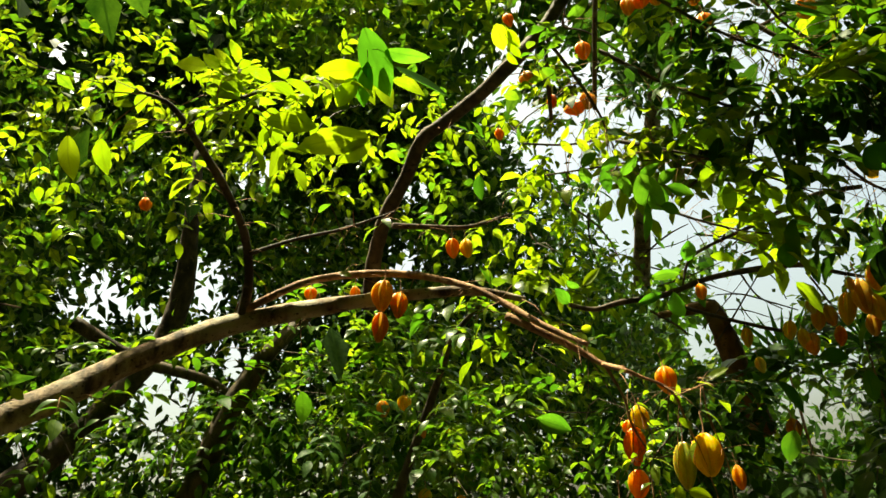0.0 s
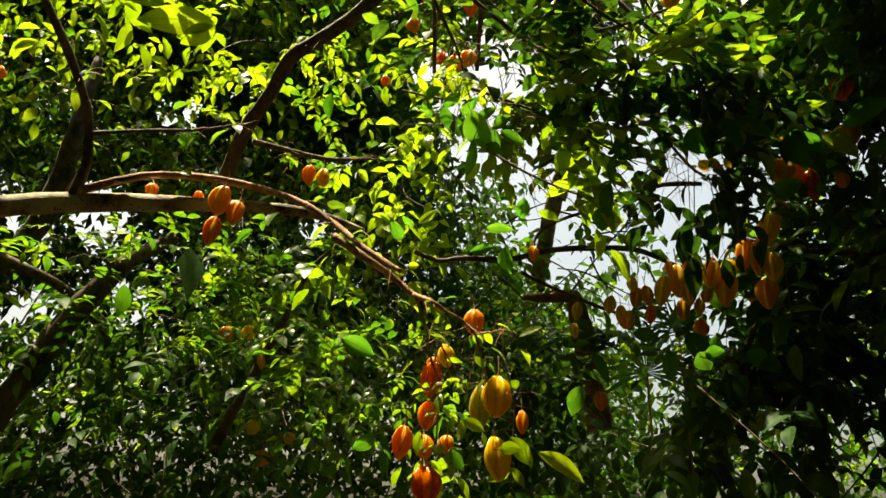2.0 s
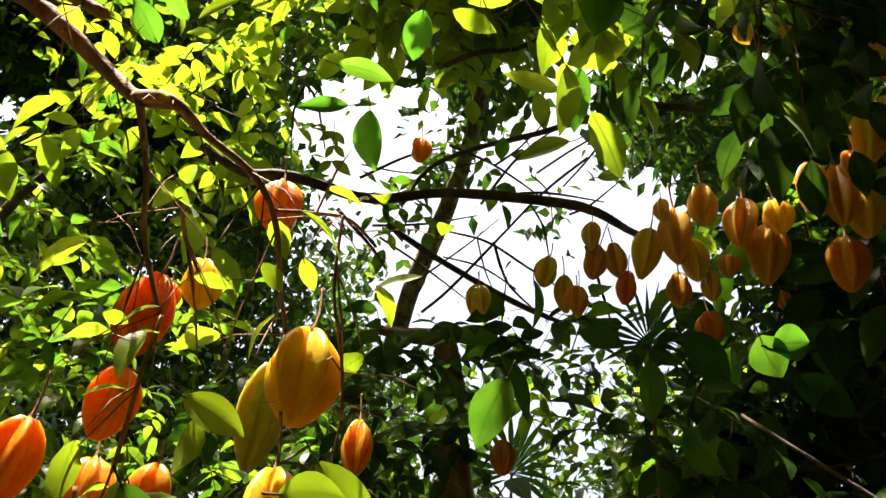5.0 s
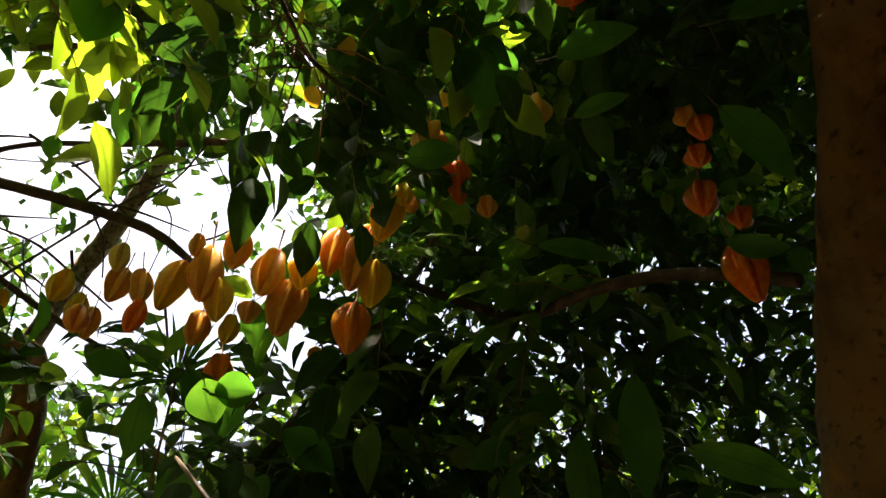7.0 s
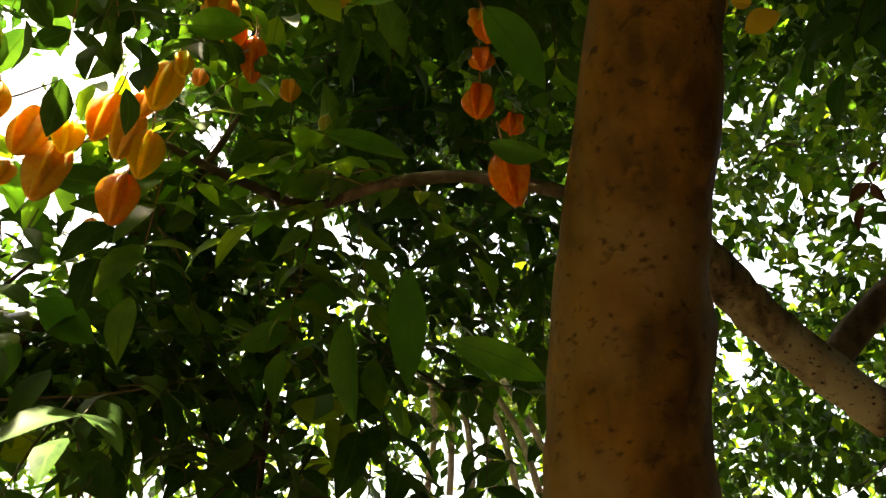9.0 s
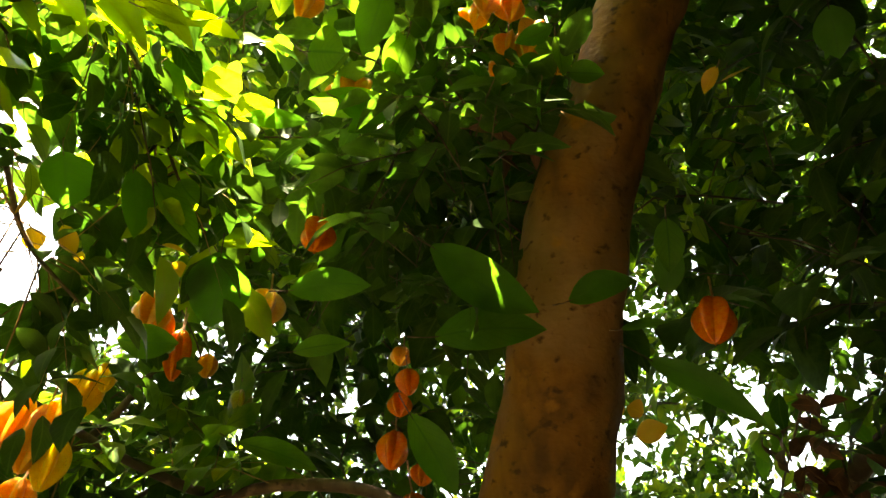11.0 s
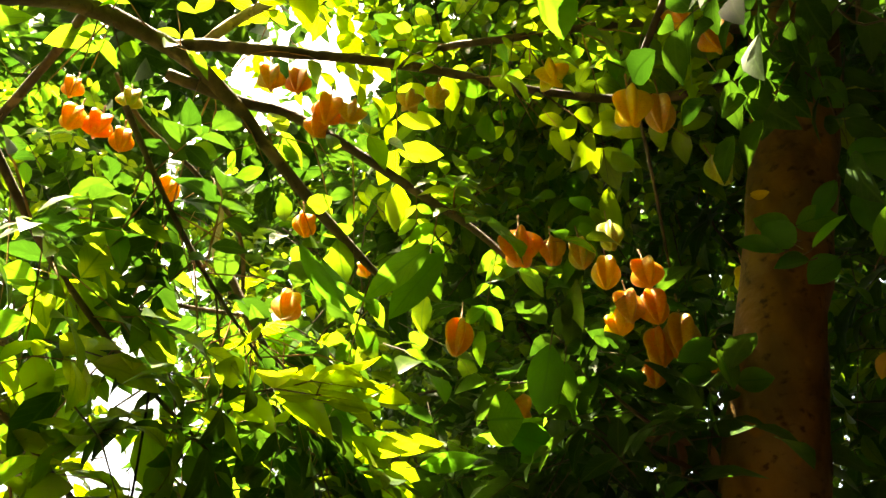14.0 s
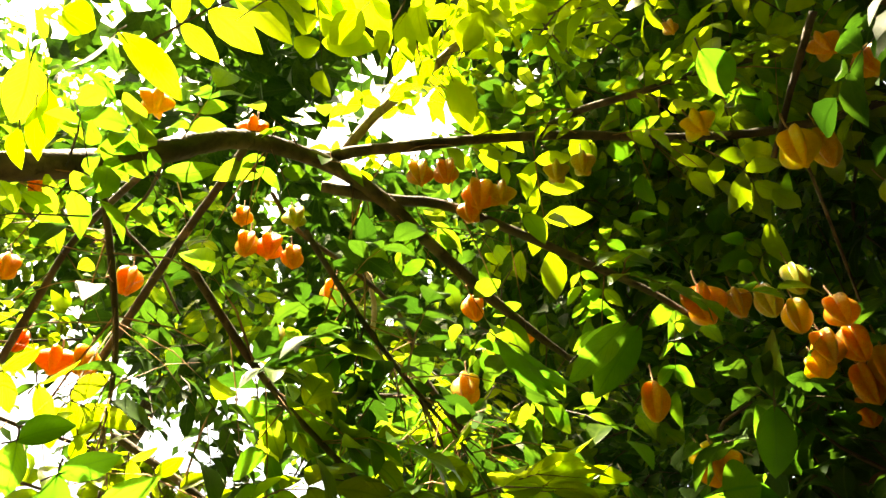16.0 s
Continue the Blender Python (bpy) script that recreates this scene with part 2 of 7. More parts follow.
def sprays(rng, base, heading, size, pairs, droop=0.5):
    """Pinnate leaves: leaflets in two rows along drooping ribs that start at base. Returns the leaflets and the ribs."""
    n = len(base)
    heading = unit(heading)
    pos, ax, nr, ln, wd = [], [], [], [], []
    reach = size * (pairs + 1) * 0.62
    side = unit(np.cross(heading, np.array([0, 0, 1.0])) + 0.25 * rng.randn(n, 3))
    for k in range(pairs + 1):
        t = (k + 1) / (pairs + 1)
        p = base + heading * (reach * t)[:, None] + np.array([0, 0, -1.0]) * (droop * reach * t * t)[:, None]
        tang = unit(heading + np.array([0, 0, -1.0]) * (2 * droop * t))
        for s in (1, -1):
            if k == pairs and s == -1:
                continue
            a = tang if k == pairs else unit(tang * 0.55 + s * side + 0.22 * rng.randn(n, 3) + np.array([0, 0, -0.25]))
            pos.append(p)
            ax.append(a)
            nr.append(unit(np.cross(tang, side) * -1 + np.array([0, 0, 0.7]) + 0.3 * rng.randn(n, 3)))
            ln.append(size * (0.8 + 0.45 * rng.rand(n)) * (0.75 + 0.4 * t))
            wd.append(ln[-1] * (0.42 + 0.14 * rng.rand(n)))
    end = base + heading * reach[:, None] + np.array([0, 0, -1.0]) * (droop * reach)[:, None]
    mid = base + heading * (reach * 0.5)[:, None] + np.array([0, 0, -1.0]) * (droop * reach * 0.25)[:, None]
    th = (size * 0.022)[:, None]
    o = np.array([0, 0, 1.0])
    rv = np.stack([base - side * th, base + side * th, base + o * th, mid - side * th, mid + side * th, mid + o * th, end], 1).reshape(-1, 3)
    rf = []
    for q in ((0, 1, 4, 3), (1, 2, 5, 4), (2, 0, 3, 5), (3, 4, 6), (4, 5, 6), (5, 3, 6)):
        rf.append(np.array(q)[None] + (np.arange(n) * 7)[:, None])
    cat = np.concatenate
    return (cat(pos), cat(ax), cat(nr), cat(ln), cat(wd)), (rv, rf)


def foliage(name, parent, mat, stem_mat, shape, parts, label=""):
    """One mesh of leaflets and their ribs."""
    allv, across, loops, sizes, idx, off = [], [], [], [], [], 0
    for leaflets, ribs in parts:
        for slot, piece in ((0, leaf_mesh(shape, *leaflets) if leaflets is not None else None), (1, ribs)):
            if piece is None or not len(piece[0]):
                continue
            allv.append(piece[0])
            along = np.zeros((len(piece[0]), 3), np.float32)
            if slot == 0:
                along[:, :2] = np.tile(shape[0][:, :2], (len(along) // len(shape[0]), 1))
            across.append(along)
            for block in piece[1]:
                block = np.atleast_2d(np.asarray(block))
                loops.append((block + off).ravel())
                sizes.append(np.full(len(block), block.shape[1]))
                idx.append(np.full(len(block), slot))
            off += len(piece[0])
    sizes = np.concatenate(sizes)
    me = bpy.data.meshes.new(name)
    me.vertices.add(off)
    me.vertices.foreach_set("co", np.concatenate(allv).astype(np.float32).ravel())
    me.loops.add(int(sizes.sum()))
    me.loops.foreach_set("vertex_index", np.concatenate(loops).astype(np.int32))
    me.polygons.add(len(sizes))
    me.polygons.foreach_set("loop_start", np.concatenate([[0], np.cumsum(sizes)[:-1]]).astype(np.int32))
    me.materials.append(mat)
    me.materials.append(stem_mat)
    me.polygons.foreach_set("material_index", np.concatenate(idx).astype(np.int32))
    me.polygons.foreach_set("use_smooth", np.ones(len(sizes), bool))
    me.update(calc_edges=True)
    me.attributes.new("leaf", "FLOAT_VECTOR", "POINT").data.foreach_set("vector", np.concatenate(across).ravel())
    ob = new(name, me)
    if parent:
        ob.parent = parent
    tagged(ob, label, kind="stuff")
    return ob


# ---- ground ----
_n = 40
_xs = np.concatenate([-np.geomspace(300, 1.0, _n // 2), np.geomspace(1.0, 300, _n // 2)])
_gv = [(x, y, 0.06 * math.sin(1.7 * x) * math.cos(1.3 * y) * (abs(x) < 20) * (abs(y) < 20)) for y in _xs for x in _xs]
_gf = [(j * _n + i, j * _n + i + 1, (j + 1) * _n + i + 1, (j + 1) * _n + i) for j in range(_n - 1) for i in range(_n - 1)]
tagged(mesh_object("ground", _gv, _gf, [SOIL]), "brown earth and litter under the trees", "ground", kind="structure")


# ---- woods all round ----
def ripple(p, f, seed):
    """A cheap smooth noise of points, about -1 to 1."""
    rng = np.random.RandomState(seed)
    s = np.zeros(len(p))
    for k in range(7):
        d = rng.randn(3)
        d *= f * (0.7 + 0.9 * rng.rand()) / np.linalg.norm(d)
        s += np.sin(p @ d + 6.28 * rng.rand())
    return s / 2.6


CLEAR_EYE = np.array([0.45, 0.85, 1.6])


def direction(yaw, el):
    yaw, el = np.radians(yaw), np.radians(el)
    return np.stack([np.sin(yaw) * np.cos(el), np.cos(yaw) * np.cos(el), np.sin(el)], -1)


# openings in the leaves: a point x, y, z below, yaw, height angle, half width in degrees, share of leaves that stay
OPENINGS = np.array([
    (0.450, 0.850, 1.600, 4.0, 37.2, 3.1, 0.03),
    (0.450, 0.850, 1.600, 8.5, 36.0, 3.1, 0.02),
    (0.450, 0.850, 1.600, 23.9, 36.0, 5.7, 0.04),
    (0.450, 0.850, 1.600, 19.9, 29.3, 6.6, 0.01),
    (0.450, 0.850, 1.600, 15.4, 23.7, 4.4, 0.04),
    (0.450, 0.850, 1.600, 26.9, 26.3, 4.0, 0.04),
    (0.450, 0.850, 1.600, 31.5, 24.7, 3.1, 0.04),
    (-0.000, 0.000, 1.550, 23.1, 15.4, 3.5, 0.05),
    (-0.000, 0.000, 1.550, 27.3, 16.5, 2.2, 0.10),
    (-0.000, 0.000, 1.550, 19.3, 12.9, 1.8, 0.10),
    (-0.000, 0.000, 1.550, -26.9, 18.8, 2.7, 0.06),
    (-0.000, 0.000, 1.550, -23.4, 17.8, 1.3, 0.10),
    (-0.000, 0.000, 1.550, -19.8, 20.5, 2.5, 0.06),
    (-0.000, 0.000, 1.550, -16.7, 14.5, 1.5, 0.10),
    (-0.000, 0.000, 1.550, -2.2, 26.9, 1.5, 0.10),
    (-0.000, 0.000, 1.550, -3.1, 21.7, 1.5, 0.10),
    (-0.000, 0.000, 1.550, -21.8, 12.6, 2.4, 0.06),
    (-0.000, 0.000, 1.550, -31.7, 35.0, 1.8, 0.20),
    (-0.000, 0.000, 1.550, 3.7, 37.6, 1.3, 0.10),
    (0.450, 0.850, 1.600, -19.5, 30.3, 2.0, 0.05),
    (0.450, 0.850, 1.600, 43.1, 61.8, 3.5, 0.03),
    (0.450, 0.850, 1.600, 27.3, 61.8, 1.8, 0.10),
    (0.450, 0.850, 1.600, 33.9, 56.8, 1.8, 0.05),
    (0.450, 0.850, 1.600, 24.8, 55.1, 2.0, 0.05),
    (0.450, 0.850, 1.600, -1.8, 60.3, 5.3, 0.30),
    (0.450, 0.850, 1.600, 33.0, 26.5, 2.0, 0.25),
    (0.450, 0.850, 1.600, 33.5, 30.7, 4.0, 0.08),
    (0.450, 0.850, 1.600, 34.5, 31.8, 3.5, 0.08),
    (0.450, 0.850, 1.600, 39.3, 64.3, 4.0, 0.03),
    (0.450, 0.850, 1.600, 31.8, 59.6, 2.2, 0.05),
    (0.450, 0.850, 1.600, 33.1, 27.7, 3.5, 0.10),
    (0.450, 0.850, 1.600, 30.4, 30.8, 2.6, 0.10),
    (0.450, 0.850, 1.600, 34.4, 32.6, 3.7, 0.12),
    (0.450, 0.850, 1.600, 42.8, 30.8, 2.2, 0.12),
    (0.450, 0.850, 1.600, 56.1, 32.1, 1.3, 0.12),
    (0.450, 0.850, 1.600, 10.6, 39.1, 5.7, 0.08),
    (0.450, 0.850, 1.600, 10.9, 32.5, 4.8, 0.08),
    (0.450, 0.850, 1.600, 27.2, 45.0, 4.4, 0.25),
    (0.450, 0.850, 1.600, 39.3, 43.7, 2.2, 0.30),
    (0.450, 0.850, 1.600, 28.6, 39.8, 4.8, 0.25),
    (0.450, 0.850, 1.600, 38.5, 43.8, 3.5, 0.25),
    (0.450, 0.850, 1.600, 82.3, 33.6, 4.0, 0.20),
    (0.450, 0.850, 1.600, 79.6, 22.9, 2.6, 0.20),
    (0.450, 0.850, 1.600, 25.5, 9.2, 4.0, 0.30),
    (0.450, 0.850, 1.600, 34.6, 23.3, 2.0, 0.08),
    (0.45, 0.85, 1.6, 300.0, 76.0, 14.0, 0.40),
])
# openings that reach through the nearest twigs too
NEAR_OPENINGS = np.array([
    (0.470, 0.748, 1.810, 32.0, 24.5, 3.2, 0.05),
    (0.598, 0.813, 1.650, 29.4, 32.8, 2.6, 0.08),
    (0.598, 0.813, 1.650, 27.2, 40.8, 3.5, 0.35),
    (0.470, 0.748, 1.810, 24.5, 48.6, 1.0, 0.10),
    (0.470, 0.748, 1.810, 94.0, 28.4, 2.0, 0.20),
    (0.470, 0.748, 1.810, 96.9, 40.5, 1.1, 0.10),
    (0.470, 0.748, 1.810, 86.0, 32.9, 0.7, 0.05),
    (0.470, 0.748, 1.810, 93.9, 42.5, 0.7, 0.05),
    (0.598, 0.813, 1.650, 95.9, 39.2, 0.8, 0.10),
    (0.598, 0.813, 1.650, 99.7, 40.2, 0.8, 0.10),
    (0.598, 0.813, 1.650, 51.5, 17.3, 1.3, 0.10),
    (0.831, 0.859, 1.458, 45.3, 29.8, 1.0, 0.08),
    (0.492, 1.088, 1.476, 43.3, 44.7, 1.3, 0.10),
    (0.492, 1.088, 1.476, 54.9, 49.2, 0.9, 0.10),
    (0.492, 1.088, 1.476, 35.5, 50.8, 1.6, 0.10),
    (0.470, 0.748, 1.810, 33.0, 26.8, 2.2, 0.10),
    (0.470, 0.748, 1.810, 31.9, 22.3, 2.5, 0.10),
    (0.348, 0.650, 1.368, 29.9, 22.7, 1.6, 0.10),
    (0.239, 0.034, 1.377, 27.1, 15.3, 1.2, 0.10),
    (0.348, 0.650, 1.368, 35.0, 10.6, 2.6, 0.15),
    (0.348, 0.650, 1.368, 23.6, 14.8, 1.6, 0.15),
])


# gaps through which the sun falls: a point under each, radius, share of leaves that stay
SUN_WAY = np.array(SUN_DIR)
SUN_GAPS = [(-0.87, 1.58, 1.95, 0.14, 0.0), (-0.62, 1.85, 2.14, 0.13, 0.0), (-0.36, 1.91, 2.2, 0.12, 0.0), (-0.95, 1.40, 1.84, 0.10, 0.0), (-0.1, 1.88, 2.2, 0.1, 0.0), (0.87, 1.35, 2.4, 0.16, 0.25), (0.85, 1.65, 2.35, 0.2, 0.35), (0.5, 1.7, 1.55, 0.38, 0.05), (-0.65, 1.65, 1.9, 0.4, 0.1), (-0.15, 1.85, 2.05, 0.4, 0.08),
            (0.1, 1.6, 3.0, 0.45, 0.2), (0.610, 1.571, 2.696, 0.24, 0.30), (0.783, 1.731, 2.777, 0.20, 0.10), (0.944, 1.813, 3.094, 0.15, 0.20), (0.997, 1.846, 2.826, 0.18, 0.30), (0.838, 1.532, 3.108, 0.20, 0.40), (-1.120, 2.286, 3.546, 0.60, 0.20), (-0.351, 2.307, 3.478, 0.45, 0.20), (1.05, 1.04, 2.6, 0.11, 0.12), (0.47, 1.57, 2.43, 0.17, 0.1), (0.74, 1.31, 2.9, 0.22, 0.5), (-1.2, 3.0, 2.6, 0.7, 0.2), (0.6, 3.2, 2.0, 0.45, 0.25)]

# gaps in the high canopy alone, over leaves that stay
SUN_SHAFTS = [(0.85, 1.43, 2.75, 0.28, 0.08), (1.0, 1.68, 2.75, 0.4, 0.08), (0.8, 1.1, 2.9, 0.35, 0.1),  (0.1, 1.9, 2.9, 0.6, 0.15), (-0.7, 2.1, 2.9, 0.6, 0.2), (-0.1, 1.4, 2.5, 0.35, 0.1), (0.45, 1.5, 2.15, 0.3, 0.2)]


def in_sun_gap(rng, p):
    ok = np.ones(len(p), bool)
    for x, y, z, r, stay in SUN_GAPS:
        q = p - np.array([x, y, z])
        h = q @ SUN_WAY
        off = np.linalg.norm(q - h[:, None] * SUN_WAY, axis=1)
        ok &= ~((h > 0.05) & (off < r) & (rng.rand(len(p)) > stay))
    for x, y, z, r, stay in SUN_SHAFTS:
        q = p - np.array([x, y, z])
        h = q @ SUN_WAY
        off = np.linalg.norm(q - h[:, None] * SUN_WAY, axis=1)
        ok &= ~((h > 1.0) & (off < r) & (rng.rand(len(p)) > stay))
    return ok


# small chinks of bright sky through the shady side: a point below, yaws, height angles, number
CHINKS = []
for _eye, _yaws, _els, _count in ((CLEAR_EYE, (24, 100), (2, 52), 520), (np.array([0.6, 1.0, 1.5]), (34, 60), (20, 36), 90), (np.array([0.52, 0.76, 1.77]), (76, 36), (22, 40), 130)):
    _ch = np.random.RandomState(77 + _count)
    _ways = direction(_yaws[0] + _yaws[1] * _ch.rand(_count), _els[0] + _els[1] * _ch.rand(_count))
    CHINKS.append((_eye, _ways.astype(np.float32), np.cos(np.radians(0.22 + 0.85 * _ch.rand(_count) ** 2)).astype(np.float32)))


def in_opening(rng, p, openings):
    ok = np.ones(len(p), bool)
    for ex, ey, ez, yaw, el, half, stay in openings:
        near = unit(p - np.array([ex, ey, ez])) @ direction(yaw, el)
        i = np.nonzero(near > math.cos(math.radians(2.2 * half)))[0]
        if not len(i):
            continue
        ang = np.degrees(np.arccos(np.clip(near[i], -1, 1)))
        edge = half * (1 + 0.3 * ripple(p[i], 6.0, int(yaw * 7 + el) % 1000))
        ok[i] &= ~((ang < edge) & (rng.rand(len(i)) > stay))
    return ok


def keep_leaf(rng, p):
    """Thin the leaves out at the canopy's openings and keep the path clear."""
    ok = in_opening(rng, p, OPENINGS) & in_opening(rng, p, NEAR_OPENINGS)
    for eye, ways, sizes in CHINKS:
        for k in range(0, len(p), 20000):
            ok[k:k + 20000] &= ((unit(p[k:k + 20000] - eye).astype(np.float32) @ ways.T) < sizes).all(1)
    ok &= in_sun_gap(rng, p)
    line = np.array([0.45, 1.0, 0.25])
    base = np.array([0.0, -0.1, 1.5])
    t = np.clip((p - base) @ line / (line @ line), 0, 1)
    ok &= np.linalg.norm(p - base - t[:, None] * line, axis=1) > 0.85
    return ok


def woods(name, label, seed, yaws, els, n, dist, size, mat, gap):
    rng = np.random.RandomState(seed)
    c = max(n // 55, 1)
    yaw = yaws[0] + (yaws[1] - yaws[0]) * rng.rand(c)
    s0, s1 = np.sin(np.radians(els[0])), np.sin(np.radians(els[1]))
    el = np.degrees(np.arcsin(s0 + (s1 - s0) * rng.rand(c)))
    d = dist[0] + (dist[1] - dist[0]) * rng.rand(c)
    way = direction(yaw, el)
    ok = ripple(way, 9.0, seed + 1) + 0.5 * ripple(way, 26.0, seed + 2) + 0.5 * ripple(way * d[:, None], 3.0, seed + 3) > gap
    mid = (CLEAR_EYE + way * d[:, None])[ok]
    lean = 0.5 * rng.randn(len(mid), 1, 2)
    q = rng.randn(len(mid), 55, 3) * (size * np.array([2.9, 2.9, 1.3]))
    q[:, :, 2] += (q[:, :, :2] * lean).sum(-1) - 0.25 * np.hypot(q[:, :, 0], q[:, :, 1])
    p = (mid[:, None] + q).reshape(-1, 3)
    ok = (p[:, 2] > 0.05) & keep_leaf(rng, p)
    p = p[ok]
    m = len(p)
    ax = unit(rng.randn(m, 3) + np.array([0, 0, -0.7]))
    nr = unit(rng.randn(m, 3) + np.array([0, 0, 1.7]))
    ln = size * (0.65 + 0.7 * rng.rand(m))
    return foliage(name, None, mat, TWIG_DARK, KITE, [((p, ax, nr, ln, ln * (0.42 + 0.16 * rng.rand(m))), None)], label)


def roof_of_leaves(seed, n, mat, shady):
    """The high canopy: broken over the path, closed over the shady side."""
    rng = np.random.RandomState(seed)
    r = (7.5 if shady else 6.5) * np.sqrt(rng.rand(n))
    a = 2 * math.pi * rng.rand(n)
    p = np.stack([0.6 + r * np.cos(a), 1.5 + r * np.sin(a), 4.8 + 2.4 * rng.rand(n) + 0.02 * r * r], 1)
    flat = p * np.array([1, 1, 0.3])
    gap = np.interp(p[:, 0] - 0.4 * p[:, 1], [-2.4, -1.5, -1.05, -0.75], [0.35, 0.12, -0.6, -2.4])
    ok = ripple(flat, 1.6, seed + 1) + 0.8 * ripple(flat, 4.5, seed + 2) > gap
    ok &= (p[:, 0] - 0.4 * p[:, 1] > -1.1) == shady
    p = p[ok & keep_leaf(rng, p)]
    m = len(p)
    ax = unit(rng.randn(m, 3) + np.array([0, 0, -0.5]))
    nr = unit(rng.randn(m, 3) + np.array([0, 0, 1.6]))
    ln = (0.2 if shady else 0.16) * (0.65 + 0.7 * rng.rand(m))
    return foliage("woods", None, mat, TWIG_DARK, KITE, [((p, ax, nr, ln, ln * 0.5), None)], "high leaf canopy overhead, broken in sun and closed to cast shade")


tagged(woods("woods", "sunlit leafy woods with gaps of sky behind the fruit trees", 11, (-70, 140), (-8, 56), 82000, (4.0, 7.0), 0.09, LEAF_FAR, -0.1), category="woods")
tagged(woods("woods", "shaded green woods behind the fruit trees", 16, (-70, 140), (-8, 56), 70000, (6.0, 9.0), 0.13, LEAF_SHADED, -0.6), category="woods")
tagged(roof_of_leaves(14, 70000, LEAF_FAR, False), category="woods")
# closed half, widened past the visible part to keep sun off the right-hand woods
tagged(roof_of_leaves(15, 120000, LEAF_SHADED, True), category="woods")
tagged(woods("woods", "dark green mass of trees on the far side of the clearing", 17, (-70, 22), (8, 52), 45000, (8.5, 11.0), 0.18, LEAF_SHADED, -0.5), category="woods")
tagged(woods("woods", "shaded leafy woods beyond the brown trunk", 18, (62, 140), (-5, 50), 26000, (6.0, 9.0), 0.16, LEAF_SHADED, -0.9), category="woods")
tagged(woods("woods", "dark leafy undergrowth of the woods in deep shade", 12, (-70, 30), (-14, 22), 30000, (8.5, 12.0), 0.2, LEAF_SHADED, -2.6), category="woods")
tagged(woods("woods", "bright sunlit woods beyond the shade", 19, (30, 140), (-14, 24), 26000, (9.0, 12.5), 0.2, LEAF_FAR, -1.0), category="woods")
# unseen woods behind the path, added to keep skylight off the shaded parts
tagged(woods("woods", "unseen leafy woods added behind to block skylight", 13, (140, 290), (-8, 88), 60000, (3.5, 8.0), 0.22, LEAF_SHADED, -2.6), category="woods")


def far_shade_roof(seed, n):
    """An unseen canopy added over the far side of the clearing to shade the woods there."""
    rng = np.random.RandomState(seed)
    p = np.stack([-10 + 11.0 * rng.rand(n), 5.4 + 6.7 * rng.rand(n), 6.0 + 2.0 * rng.rand(n)], 1)
    p = p[(ripple(p * np.array([1, 1, 0.3]), 1.4, seed + 1) + 0.8 * ripple(p, 4.0, seed + 2) > -0.7) & keep_leaf(rng, p) & (p[:, 0] < 0.16 * p[:, 1])]
    m = len(p)
    ln = 0.26 * (0.65 + 0.7 * rng.rand(m))
    return foliage("woods", None, LEAF_SHADED, TWIG_DARK, KITE, [((p, unit(rng.randn(m, 3)), unit(rng.randn(m, 3) + np.array([0, 0, 1.6])), ln, ln * 0.5), None)], "unseen leaf canopy added to shade the far trees")


tagged(far_shade_roof(21, 30000), category="woods")


def fan_palm(x, y, z, size=1.0):
    """A palm leaf: narrow folded blades that spread from the end of a stalk."""
    palm = thing("fan_palm", "bright green fan palm leaf with narrow pointed blades", "palm", at=(x, y, z))
    v, f = tube(smooth_line([(0.1, 0.15, -z, 0.014 * size), (0.06, 0.08, -0.5 * z, 0.012 * size), (0, 0, 0, 0.008 * size)], 6), 6)
    mesh_object("stalk", [tuple(q) for q in v], f, [TWIG], palm)
    rng = random.Random(int(x * 100))
    for k in range(17):
        a = radians(-20 + 220 * k / 16)
        tip = Vector((0.86 * math.cos(a), 0.25 * math.cos(a * 2) - 0.1, math.sin(a))) * (size * rng.uniform(0.36, 0.44))
        side = tip.cross(Vector((0, 1, 0))).normalized() * (0.017 * size)
        fold = Vector((0, -0.006 * size, 0))
        m = tip * 0.45
        droop = Vector((0, 0, -0.05 * size))
        verts = [(0, 0, 0), m + side, m + fold, m - side, tip + droop]
        mesh_object("blade", [tuple(q) for q in verts], [(0, 2, 1), (0, 3, 2), (2, 4, 1), (3, 4, 2)], [LEAF_BIG], palm)
    return palm


# ---- leafy crowns ----
def tangle(rng, mid, r, count):
    """Thin bent twigs that cross a clump of leaves."""
    verts, faces, lines = [], [], []
    for _ in range(count):
        a = mid + rng.randn(3) * 0.45 * r
        b = a + unit(rng.randn(3) + np.array([0, 0, -0.2])) * r * (0.7 + 0.8 * rng.rand())
        c = 0.5 * (a + b) + rng.randn(3) * 0.12 * r
        th = 0.0016 + 0.003 * rng.rand()
        lines.append(smooth_line([(*a, th), (*c, 0.8 * th), (*b, 0.35 * th)], 3))
    clear = keep_leaf(np.random.RandomState(1), np.concatenate(lines)[:, :3]).reshape(count, -1).all(1)
    for line, ok in zip(lines, clear):
        if not ok:
            continue
        v, f = tube(line, 3)
        o = len(verts)
        verts += [tuple(q) for q in v]
        faces += [[i + o for i in q] for q in f]
    return (np.array(verts).reshape(-1, 3), faces)


